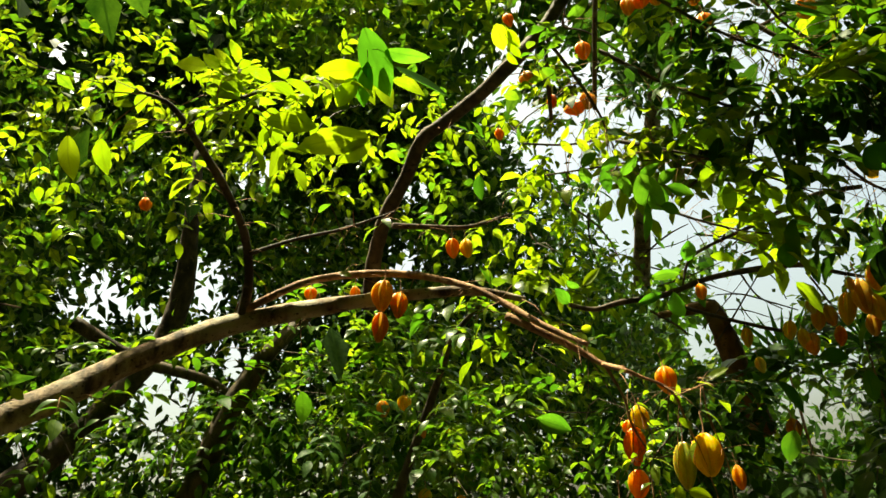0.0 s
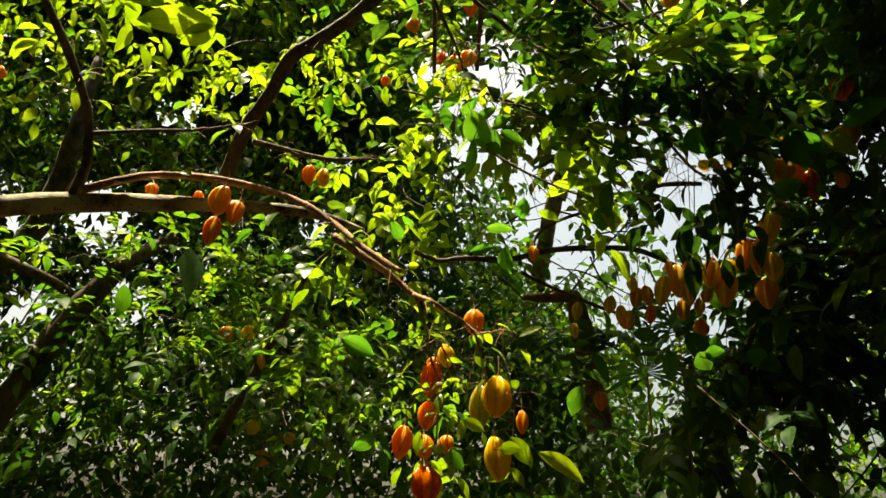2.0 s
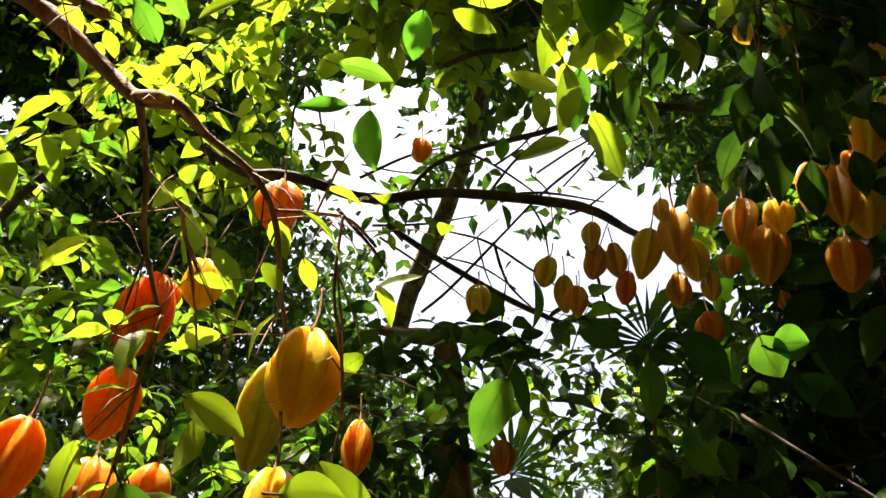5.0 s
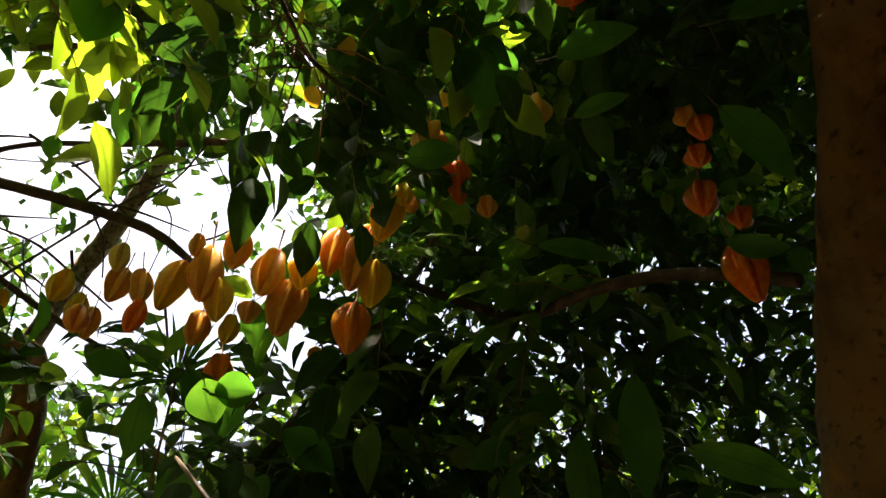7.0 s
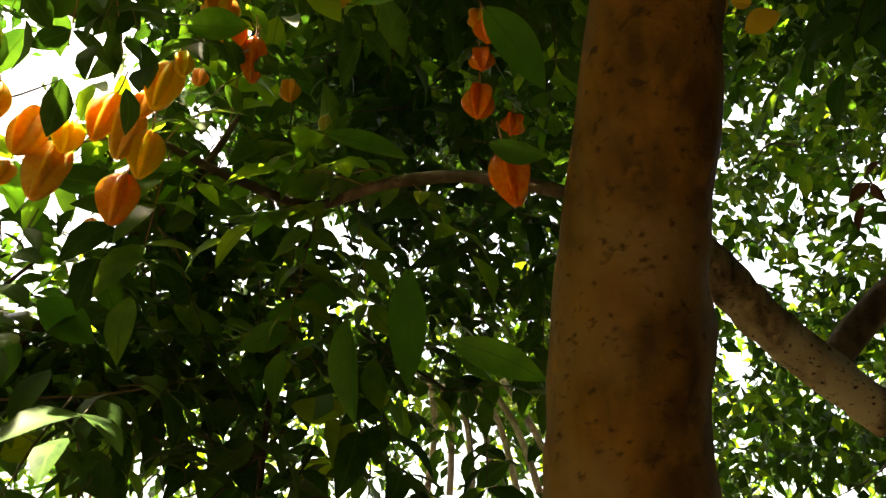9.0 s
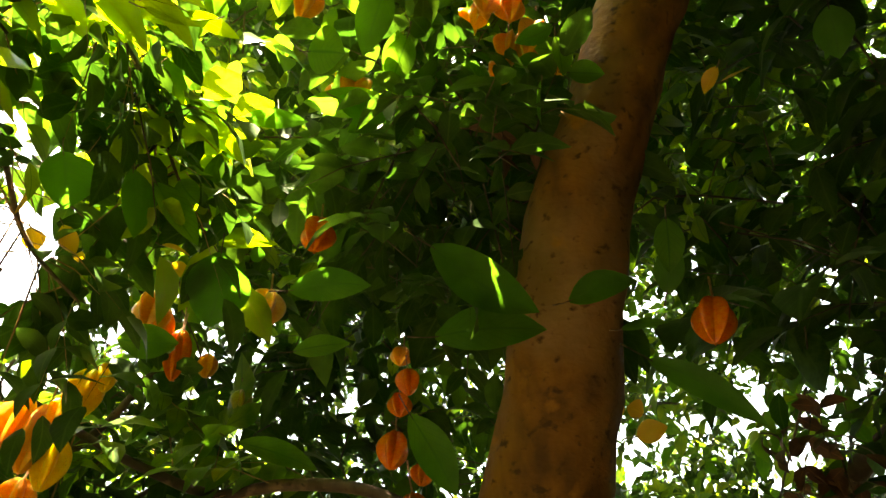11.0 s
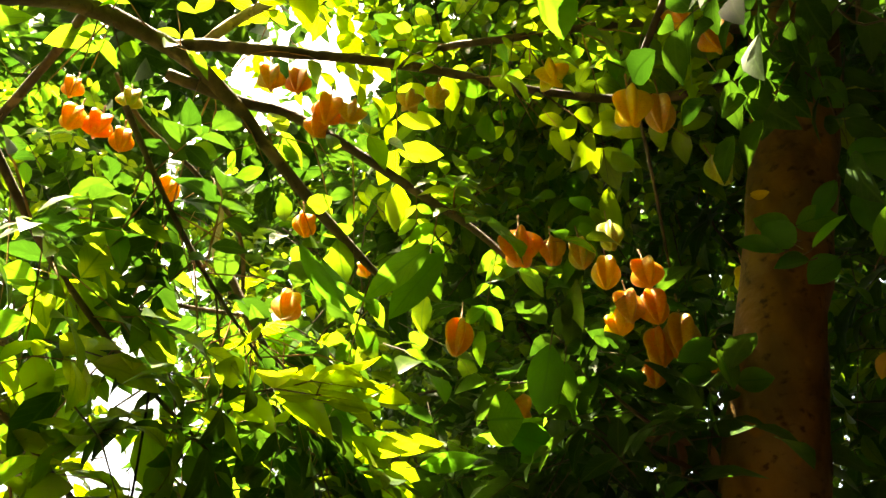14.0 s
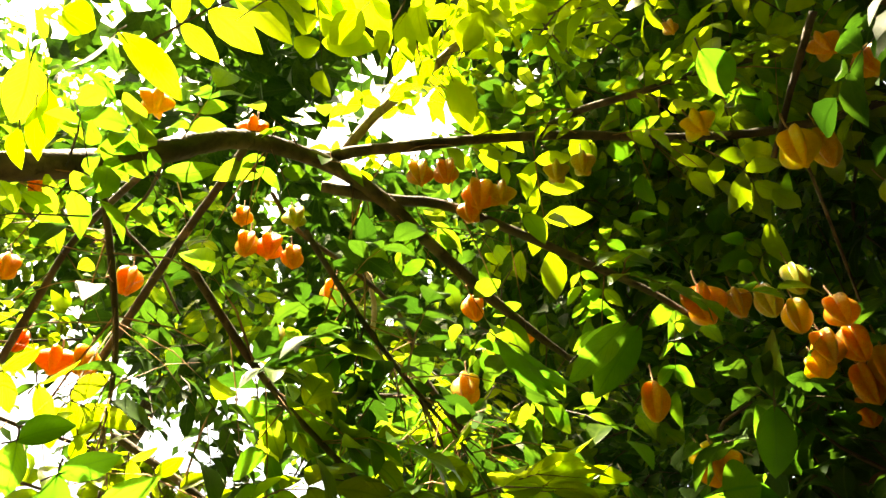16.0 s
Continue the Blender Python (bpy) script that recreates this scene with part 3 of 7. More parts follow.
def crown(parent, mat, stem, seed, clumps, size, name="crown", shape=None, label=""):
    """Sprays of leaflets in loose clumps: rows of x, y, z, radius, number."""
    rng = np.random.RandomState(seed)
    parts = []
    for x, y, z, r, n in clumps:
        q = rng.randn(int(n), 3)
        q = unit(q) * (rng.rand(int(n), 1) ** 0.45) * r * np.array([1, 1, 0.85])
        base = np.array([x, y, z]) + q
        ok = keep_leaf(rng, base)
        base = base[ok]
        if len(base) < 2:
            continue
        head = unit(unit(q[ok]) * 0.6 + 0.8 * rng.randn(len(base), 3) + np.array([0, 0, -0.1]))
        sz = size * (0.7 + 0.6 * rng.rand(len(base)))
        leaflets, ribs = sprays(rng, base, head, sz, 3, 0.35)
        ok = keep_leaf(np.random.RandomState(seed + 1), leaflets[0] + 0.5 * leaflets[1] * leaflets[3][:, None])
        parts.append((tuple(v[ok] for v in leaflets), ribs))
        parts.append((None, tangle(rng, np.array([x, y, z]), r, max(4, int(n) // 9))))
    return foliage(name, parent, mat, stem, shape or BLADE, parts, label)


def twigs_on(parent, line, mat, leaf_mat, seed, count, size, start=0.2, pairs=3):
    """Leafy sprays that grow out of a limb."""
    rng = np.random.RandomState(seed)
    k = (start + (1 - start) * rng.rand(count)) * (len(line) - 1)
    i = k.astype(int).clip(0, len(line) - 2)
    base = line[i, :3] + (k - i)[:, None] * (line[i + 1, :3] - line[i, :3])
    tang = unit(line[i + 1, :3] - line[i, :3])
    head = unit(0.5 * tang + 0.9 * rng.randn(count, 3))
    sz = size * (0.7 + 0.6 * rng.rand(count))
    leaflets, ribs = sprays(rng, base, head, sz, pairs, 0.4)
    ok = in_sun_gap(np.random.RandomState(seed), leaflets[0]) & in_opening(np.random.RandomState(seed), leaflets[0], NEAR_OPENINGS)
    return foliage("leaves", parent, leaf_mat, mat, BLADE, [(tuple(v[ok] for v in leaflets), ribs)], "")


def big_leaf(parent, mat, base, tip, facing, width):
    """One large leaf from its base to its tip, a curved blade with a raised rib and a short stalk."""
    b, t = Vector(base), Vector(tip)
    ax = t - b
    ln = ax.length
    ax.normalize()
    n = Vector(facing)
    n = (n - ax * n.dot(ax)).normalized()
    s = n.cross(ax)
    rows, cols = 9, (-1, -0.55, 0, 0.55, 1)
    verts, faces = [], []
    rng = random.Random(int(1000 * (base[0] + 3 * base[1] + 7 * base[2])))
    curl, bend, skew = rng.uniform(0.1, 0.5), rng.uniform(-0.22, 0.1), rng.uniform(-0.06, 0.06)
    for i in range(rows):
        u = i / (rows - 1)
        w = width * 0.5 * 3.55 * (u + 0.02) ** 0.85 * (1 - u) + 0.0004
        for c in cols:
            wave = 0.03 * math.sin(7 * u + 3 * c + ln * 90)
            p = b + ax * (u * ln) + s * (c * w + skew * ln * math.sin(math.pi * u)) + n * (curl * abs(c) * w + bend * ln * u * u + wave * w * abs(c))
            verts.append(tuple(p))
    k = len(cols)
    for i in range(rows - 1):
        for c in range(k - 1):
            faces.append((i * k + c, i * k + c + 1, (i + 1) * k + c + 1, (i + 1) * k + c))
    ob = mesh_object("leaf", verts, faces, [mat], parent)
    across = [v for i in range(rows) for c in cols for v in (i / (rows - 1), 0.5 * c, 0.0)]
    ob.data.attributes.new("leaf", "FLOAT_VECTOR", "POINT").data.foreach_set("vector", across)
    stalk = [(*(b - ax * 0.25 * ln + n * 0.05 * ln), 0.0011), (*(b - ax * 0.1 * ln), 0.0009), (*b, 0.0008), (*(b + ax * 0.12 * ln + n * -0.001), 0.0005)]
    v, f = tube(smooth_line(stalk, 2), 4)
    mesh_object("leaf_stalk", [tuple(x) for x in v], f, [TWIG_DARK], ob)
    return ob


# ---- star fruit ----
def fruit_master(kind, seed):
    """A star fruit that hangs from the origin, 1 unit wide and about 1.4 high, with five ridges, calyx and stalk."""
    rng = random.Random(seed)
    top = thing("star_fruit", FRUIT_WORDS[kind], "fruit", "star fruits on the trees")
    rows, around = 15, 50
    verts, faces = [], []
    lean = [rng.uniform(-0.12, 0.12) for _ in range(5)]
    deep = [rng.uniform(0.85, 1.1) for _ in range(5)]
    for i in range(rows):
        u = i / (rows - 1)
        girth = math.sin(math.pi * (0.04 + 0.92 * u) ** 0.86) ** 0.72
        for k in range(around):
            a = 2 * math.pi * k / around
            j = int(round(a / (2 * math.pi / 5))) % 5
            off = a - 2 * math.pi * round(a / (2 * math.pi / 5)) / 5
            ridge = max(0.0, 1 - abs(off) / (math.pi / 5)) ** 1.15
            r = 0.5 * girth * (0.47 + 0.53 * ridge * deep[j])
            turn = a + lean[j] * (u - 0.5)
            verts.append((r * math.cos(turn), r * math.sin(turn), -1.38 * u))
    for i in range(rows - 1):
        for k in range(around):
            a, b = i * around + k, i * around + (k + 1) % around
            faces.append((a, a + around, b + around, b))
    faces.append(tuple(range(around)))
    faces.append(tuple(range((rows - 1) * around, rows * around))[::-1])
    mesh_object("flesh", verts, faces, [FRUIT[kind]], top)
    v, f = tube(smooth_line([(0, 0, -0.03, 0.055), (0.02, 0.0, 0.1, 0.03), (0.05, 0.02, 0.35, 0.024), (0.03, 0.05, 0.75, 0.03)], 4), 6, 0.2)
    mesh_object("stalk", [tuple(x) for x in v], f, [TWIG], top)
    cv, cf = [], []
    for k in range(5):
        a = 2 * math.pi * (k + 0.5) / 5
        o = len(cv)
        cv += [(0, 0, 0.02), (0.09 * math.cos(a - 0.4), 0.09 * math.sin(a - 0.4), 0.0), (0.17 * math.cos(a), 0.17 * math.sin(a), -0.035), (0.09 * math.cos(a + 0.4), 0.09 * math.sin(a + 0.4), 0.0)]
        cf.append((o, o + 1, o + 2, o + 3))
    mesh_object("calyx", cv, cf, [TWIG], top)
    return top


def knot(tree, x, y, z, r, facing):
    """A healed branch scar: a raised ring of bark round a sunken middle."""
    n = Vector(facing).normalized()
    u = n.orthogonal().normalized()
    v = n.cross(u)
    verts, faces, k = [], [], 14
    for rad, up in ((1.25, -0.25), (1.0, 0.1), (0.72, 0.22), (0.45, 0.05), (0.2, -0.05)):
        for i in range(k):
            a = 2 * math.pi * i / k
            w = 1 + 0.14 * math.sin(3 * a + x * 40) + 0.08 * math.sin(7 * a)
            verts.append(tuple(Vector((x, y, z)) + (u * math.cos(a) * 0.75 + v * math.sin(a)) * rad * r * w + n * up * r))
    for j in range(4):
        for i in range(k):
            faces.append((j * k + i, j * k + (i + 1) % k, (j + 1) * k + (i + 1) % k, (j + 1) * k + i))
    faces.append(tuple(range(4 * k, 5 * k)))
    return tagged(mesh_object("knot", verts, faces, [BARK], tree), "healed brown branch scar")


FRUIT_SEED = random.Random(5)
MASTERS = {}


def hang_fruit(kind, x, y, z, width, high, tilt=10):
    """A fruit with its middle at x, y, z."""
    turn = FRUIT_SEED.uniform(0, 72)
    m = pose(0, 0, 0, FRUIT_SEED.uniform(-tilt, tilt), FRUIT_SEED.uniform(-tilt, tilt), turn)
    s = Matrix.Diagonal((width, width, high / 1.38, 1))
    place = Matrix.Translation((x, y, z)) @ m @ Matrix.Translation((0, 0, high * 0.5))
    if kind not in MASTERS:
        top = fruit_master(kind, len(MASTERS) + 3)
        top.matrix_basis = place @ s
        MASTERS[kind] = top
        return top
    top = copy_thing(MASTERS[kind], place)
    top.scale = (width, width, high / 1.38)
    return top


# ---- trees: trunks and limbs ----
FRUIT_TREE = thing("star_fruit_tree", "star fruit tree with a smooth brown trunk and drooping fruit-laden twigs", "tree", "fruit trees")
ARCH_TREE = thing("star_fruit_tree", "arching star fruit tree limb with drooping leafy twigs", "tree", "fruit trees")
SHADE_TREE = thing("tree", "dense dark leafy tree in deep shade", "tree", "fruit trees")
UPPER_TREE = thing("tree", "tall leafy tree with spreading sunlit limbs overhead", "tree", "fruit trees")
_ob, _line = limb(FRUIT_TREE, "trunk", BARK, [(2.071, 1.441, 0.735, 0.2049), (1.797, 1.254, 1.411, 0.1207), (1.676, 1.180, 1.643, 0.1023), (1.588, 1.117, 1.874, 0.0935), (1.428, 0.997, 2.155, 0.0770), (1.309, 0.932, 2.323, 0.0690), (1.229, 0.831, 2.531, 0.0583), (1.159, 0.729, 2.718, 0.0617), (1.081, 0.638, 2.904, 0.0623), (0.866, 0.398, 3.468, 0.0782)], 16, 0.10)
_ob, _line = limb(ARCH_TREE, "limb", BARK_LIMB, [(-1.002, 1.233, 1.743, 0.0368), (-0.959, 1.435, 1.841, 0.0322), (-0.872, 1.585, 1.937, 0.0312), (-0.753, 1.728, 2.050, 0.0299), (-0.592, 1.867, 2.155, 0.0283), (-0.359, 1.912, 2.197, 0.0236), (-0.155, 1.886, 2.198, 0.0184), (0.060, 1.891, 2.198, 0.0138), (0.209, 1.893, 2.160, 0.0077)], 8, 0.16)
twigs_on(ARCH_TREE, _line, TWIG, LEAF_MID, 7, 14, 0.055)
_ob, _line = limb(ARCH_TREE, "branch", TWIG, [(-0.563, 1.868, 2.179, 0.0110), (-0.474, 1.876, 2.228, 0.0110), (-0.353, 1.887, 2.270, 0.0102), (-0.213, 1.885, 2.272, 0.0101), (-0.074, 1.873, 2.249, 0.0100), (0.044, 1.792, 2.181, 0.0087), (0.123, 1.755, 2.123, 0.0085), (0.216, 1.671, 2.023, 0.0074), (0.304, 1.623, 1.954, 0.0059)], 8, 0.16)
twigs_on(ARCH_TREE, _line, TWIG, LEAF_MID, 9, 20, 0.050)
_ob, _line = limb(ARCH_TREE, "branch", TWIG, [(0.139, 1.726, 2.068, 0.0110), (0.225, 1.699, 2.007, 0.0095), (0.297, 1.700, 1.961, 0.0080), (0.342, 1.680, 1.919, 0.0065), (0.381, 1.647, 1.898, 0.0055)], 8, 0.16)
twigs_on(ARCH_TREE, _line, TWIG, LEAF_YOUNG, 11, 10, 0.045)
_ob, _line = limb(ARCH_TREE, "branch", BARK_DARK, [(-0.552, 1.872, 2.179, 0.0157), (-0.528, 1.848, 2.264, 0.0134), (-0.512, 1.763, 2.343, 0.0115), (-0.513, 1.684, 2.388, 0.0105), (-0.534, 1.585, 2.451, 0.0102), (-0.567, 1.473, 2.515, 0.0078), (-0.600, 1.429, 2.560, 0.0064), (-0.647, 1.398, 2.575, 0.0035)], 8, 0.16)
twigs_on(ARCH_TREE, _line, TWIG, LEAF_YOUNG, 13, 24, 0.060)
_ob, _line = limb(ARCH_TREE, "branch", BARK_DARK, [(-0.566, 1.470, 2.521, 0.0064), (-0.467, 1.426, 2.544, 0.0048), (-0.351, 1.432, 2.582, 0.0041), (-0.227, 1.444, 2.600, 0.0028)], 8, 0.16)
twigs_on(ARCH_TREE, _line, TWIG, LEAF_YOUNG, 15, 16, 0.060)
_ob, _line = limb(ARCH_TREE, "branch", BARK_DARK, [(-0.509, 1.776, 2.316, 0.0069), (-0.403, 1.835, 2.371, 0.0055), (-0.265, 1.848, 2.397, 0.0047), (-0.122, 1.846, 2.433, 0.0031)], 8, 0.16)
twigs_on(ARCH_TREE, _line, TWIG, LEAF_MID, 17, 14, 0.050)
_ob, _line = limb(UPPER_TREE, "limb", BARK_DARK, [(-0.236, 2.124, 2.253, 0.0293), (-0.200, 2.025, 2.386, 0.0236), (-0.153, 1.937, 2.470, 0.0214), (-0.087, 1.851, 2.538, 0.0201), (-0.029, 1.761, 2.599, 0.0196), (0.040, 1.694, 2.613, 0.0184), (0.117, 1.621, 2.627, 0.0179), (0.203, 1.512, 2.640, 0.0175), (0.301, 1.496, 2.735, 0.0170), (0.354, 1.480, 2.802, 0.0166), (0.404, 1.466, 2.862, 0.0162), (0.455, 1.463, 2.915, 0.0158), (0.516, 1.458, 2.950, 0.0150), (0.605, 1.437, 2.960, 0.0143), (0.691, 1.406, 2.912, 0.0122), (0.762, 1.387, 2.856, 0.0101), (0.857, 1.368, 2.800, 0.0092), (0.950, 1.337, 2.738, 0.0074), (1.003, 1.313, 2.698, 0.0046)], 8, 0.16)
twigs_on(UPPER_TREE, _line, TWIG, LEAF_MID, 19, 36, 0.055)
_ob, _line = limb(ARCH_TREE, "branch", BARK_DARK, [(-0.143, 1.998, 2.460, 0.0101), (-0.035, 2.053, 2.470, 0.0086), (0.087, 2.102, 2.480, 0.0071), (0.222, 2.174, 2.543, 0.0046)], 8, 0.16)
twigs_on(ARCH_TREE, _line, TWIG, LEAF_MID, 21, 14, 0.050)
_ob, _line = limb(SHADE_TREE, "limb", BARK_DARK, [(-2.325, 3.252, 1.692, 0.0920), (-1.962, 3.447, 2.065, 0.0644), (-1.712, 3.533, 2.316, 0.0552), (-1.456, 3.563, 2.637, 0.0552), (-1.348, 3.522, 2.883, 0.0552), (-1.277, 3.410, 3.207, 0.0399), (-1.257, 3.418, 3.642, 0.0258)], 8, 0.16)
twigs_on(SHADE_TREE, _line, TWIG, LEAF_MID, 23, 12, 0.060)
_ob, _line = limb(SHADE_TREE, "limb", BARK_DARK, [(-1.235, 2.949, 1.416, 0.0613), (-1.057, 3.003, 1.877, 0.0490), (-0.941, 3.003, 2.131, 0.0466), (-0.779, 2.993, 2.373, 0.0392), (-0.617, 3.082, 2.557, 0.0253)], 8, 0.16)
twigs_on(SHADE_TREE, _line, TWIG, LEAF_MID, 25, 12, 0.060)
_ob, _line = limb(SHADE_TREE, "limb", BARK_DARK, [(-0.287, 2.884, 1.661, 0.0222), (-0.211, 2.876, 1.854, 0.0189), (-0.077, 2.741, 2.114, 0.0150), (0.003, 2.604, 2.265, 0.0114), (0.113, 2.474, 2.342, 0.0070)], 8, 0.16)
twigs_on(SHADE_TREE, _line, TWIG, LEAF_MID, 27, 12, 0.060)
_ob, _line = limb(SHADE_TREE, "limb", BARK_DARK, [(-1.539, 2.861, 2.553, 0.0339), (-1.313, 3.018, 2.404, 0.0261), (-1.070, 3.239, 2.332, 0.0215), (-0.867, 3.341, 2.130, 0.0134)], 8, 0.16)
twigs_on(SHADE_TREE, _line, TWIG, LEAF_MID, 29, 12, 0.060)
_ob, _line = limb(FRUIT_TREE, "limb", BARK_DARK, [(0.365, 2.145, 2.211, 0.0070), (0.443, 2.162, 2.195, 0.0080), (0.524, 2.153, 2.207, 0.0090), (0.668, 2.185, 2.228, 0.0098), (0.800, 2.136, 2.253, 0.0093), (0.956, 2.078, 2.250, 0.0093), (1.042, 2.043, 2.236, 0.0088), (1.123, 2.023, 2.197, 0.0062), (1.197, 1.995, 2.163, 0.0041)], 8, 0.16)
_ob, _line = limb(FRUIT_TREE, "branch", BARK_DARK, [(1.179, 1.873, 2.392, 0.0064), (1.084, 1.930, 2.408, 0.0075), (1.003, 1.996, 2.394, 0.0064), (0.927, 2.054, 2.375, 0.0059), (0.833, 2.132, 2.361, 0.0054), (0.775, 2.204, 2.342, 0.0050), (0.738, 2.214, 2.255, 0.0038)], 8, 0.16)
twigs_on(FRUIT_TREE, _line, TWIG, LEAF_MID, 32, 6, 0.050)
_ob, _line = limb(FRUIT_TREE, "twig", TWIG_DARK, [(0.710, 2.200, 2.193, 0.0062), (0.792, 2.202, 2.159, 0.0062), (0.881, 2.195, 2.123, 0.0062), (0.978, 2.179, 2.084, 0.0057), (1.049, 2.158, 2.059, 0.0041)], 5, 0.16)
_ob, _line = limb(FRUIT_TREE, "twig", TWIG_DARK, [(1.034, 2.029, 2.342, 0.0027), (0.979, 2.103, 2.290, 0.0027), (0.926, 2.182, 2.215, 0.0027), (0.862, 2.261, 2.125, 0.0032), (0.823, 2.296, 2.082, 0.0032)], 5, 0.16)
_ob, _line = limb(FRUIT_TREE, "twig", TWIG_DARK, [(0.833, 2.212, 2.221, 0.0021), (0.908, 2.193, 2.209, 0.0027), (0.988, 2.184, 2.172, 0.0027), (1.055, 2.172, 2.137, 0.0016)], 5, 0.16)
_ob, _line = limb(FRUIT_TREE, "twig", TWIG_DARK, [(0.946, 2.094, 2.253, 0.0021), (0.982, 2.105, 2.215, 0.0021), (1.008, 2.129, 2.163, 0.0016)], 5, 0.16)
_ob, _line = limb(FRUIT_TREE, "twig", TWIG_DARK, [(1.052, 1.956, 2.404, 0.0021), (1.040, 2.018, 2.350, 0.0021), (1.009, 2.080, 2.299, 0.0021)], 5, 0.16)
_ob, _line = limb(FRUIT_TREE, "twig", TWIG_DARK, [(0.836, 2.238, 2.179, 0.0016), (0.910, 2.219, 2.167, 0.0021), (0.980, 2.211, 2.134, 0.0016)], 5, 0.16)
_ob, _line = limb(FRUIT_TREE, "twig", TWIG_DARK, [(0.611, 2.167, 2.176, 0.0040), (0.685, 2.186, 2.129, 0.0035), (0.719, 2.196, 2.099, 0.0025)], 5, 0.16)
_ob, _line = limb(FRUIT_TREE, "twig", TWIG_DARK, [(0.749, 2.114, 2.527, 0.0057), (0.813, 2.066, 2.553, 0.0057), (0.882, 2.031, 2.562, 0.0046), (0.938, 1.971, 2.589, 0.0034)], 5, 0.16)
_ob, _line = limb(SHADE_TREE, "limb", BARK_LIMB, [(1.931, 5.061, 5.721, 0.0552), (1.991, 5.557, 5.172, 0.0644), (1.937, 5.922, 4.705, 0.0736), (1.857, 6.220, 4.249, 0.0782), (1.799, 6.512, 3.661, 0.0782)], 8, 0.16)
_ob, _line = limb(SHADE_TREE, "limb", BARK, [(1.342, 3.390, 1.908, 0.0594), (1.300, 3.360, 2.102, 0.0556), (1.256, 3.310, 2.303, 0.0517), (1.219, 3.275, 2.421, 0.0479), (1.180, 3.257, 2.490, 0.0326), (1.045, 3.248, 2.469, 0.0225), (0.944, 3.222, 2.457, 0.0147)], 8, 0.16)
_ob, _line = limb(ARCH_TREE, "branch", TWIG, [(0.342, 1.680, 1.919, 0.0065), (0.381, 1.630, 1.888, 0.0057), (0.416, 1.650, 1.876, 0.0040), (0.464, 1.657, 1.853, 0.0034), (0.493, 1.676, 1.823, 0.0029), (0.515, 1.714, 1.772, 0.0024), (0.532, 1.731, 1.733, 0.0021)], 8, 0.16)
twigs_on(ARCH_TREE, _line, TWIG, LEAF_YOUNG, 44, 13, 0.042)
_ob, _line = limb(ARCH_TREE, "twig", TWIG, [(0.346, 1.673, 1.912, 0.0048), (0.374, 1.670, 1.836, 0.0030), (0.386, 1.699, 1.789, 0.0027), (0.408, 1.723, 1.746, 0.0024), (0.418, 1.730, 1.730, 0.0019)], 5, 0.16)
twigs_on(ARCH_TREE, _line, TWIG, LEAF_YOUNG, 46, 10, 0.042)
_ob, _line = limb(ARCH_TREE, "twig", TWIG, [(0.420, 1.712, 1.723, 0.0018), (0.417, 1.728, 1.678, 0.0021), (0.417, 1.740, 1.635, 0.0023), (0.417, 1.749, 1.594, 0.0021)], 5, 0.16)
twigs_on(ARCH_TREE, _line, TWIG, LEAF_YOUNG, 48, 8, 0.042)
_ob, _line = limb(ARCH_TREE, "twig", TWIG, [(0.489, 1.672, 1.831, 0.0019), (0.523, 1.675, 1.841, 0.0019), (0.562, 1.688, 1.853, 0.0019), (0.601, 1.728, 1.855, 0.0017)], 5, 0.16)
twigs_on(ARCH_TREE, _line, TWIG, LEAF_YOUNG, 50, 9, 0.042)
_ob, _line = limb(ARCH_TREE, "twig", TWIG, [(0.553, 1.670, 1.845, 0.0016), (0.563, 1.705, 1.781, 0.0016), (0.587, 1.730, 1.718, 0.0016), (0.597, 1.744, 1.672, 0.0016)], 5, 0.16)
twigs_on(ARCH_TREE, _line, TWIG, LEAF_YOUNG, 52, 9, 0.042)
_ob, _line = limb(ARCH_TREE, "twig", TWIG, [(0.412, 1.698, 1.838, 0.0022), (0.415, 1.713, 1.812, 0.0019), (0.438, 1.731, 1.781, 0.0017)], 5, 0.16)
twigs_on(ARCH_TREE, _line, TWIG, LEAF_YOUNG, 54, 7, 0.042)
_ob, _line = limb(FRUIT_TREE, "branch", BARK_DARK, [(1.572, 1.195, 2.024, 0.0100), (1.565, 1.348, 2.101, 0.0101), (1.529, 1.481, 2.112, 0.0097), (1.504, 1.602, 2.101, 0.0092), (1.411, 1.666, 2.116, 0.0078), (1.326, 1.725, 2.145, 0.0061), (1.228, 1.784, 2.186, 0.0038)], 8, 0.16)
twigs_on(FRUIT_TREE, _line, TWIG, LEAF_MID, 56, 14, 0.070)
_ob, _line = limb(SHADE_TREE, "limb", BARK_LIMB, [(1.923, 1.131, 2.093, 0.0448), (2.028, 1.080, 2.023, 0.0414), (2.125, 1.019, 1.947, 0.0397), (2.272, 0.914, 1.844, 0.0402)], 8, 0.16)
_ob, _line = limb(SHADE_TREE, "branch", BARK_DARK, [(1.310, 2.232, 1.802, 0.0103), (1.385, 2.159, 1.941, 0.0103), (1.418, 2.025, 2.072, 0.0089), (1.447, 1.853, 2.213, 0.0075), (1.448, 1.755, 2.326, 0.0048)], 8, 0.16)
twigs_on(SHADE_TREE, _line, TWIG, LEAF_MID, 59, 8, 0.070)
_ob, _line = limb(SHADE_TREE, "branch", BARK_DARK, [(1.594, 2.200, 1.856, 0.0074), (1.628, 2.128, 1.999, 0.0074), (1.669, 2.031, 2.135, 0.0061), (1.729, 1.907, 2.251, 0.0043)], 8, 0.16)
twigs_on(SHADE_TREE, _line, TWIG, LEAF_MID, 61, 6, 0.070)
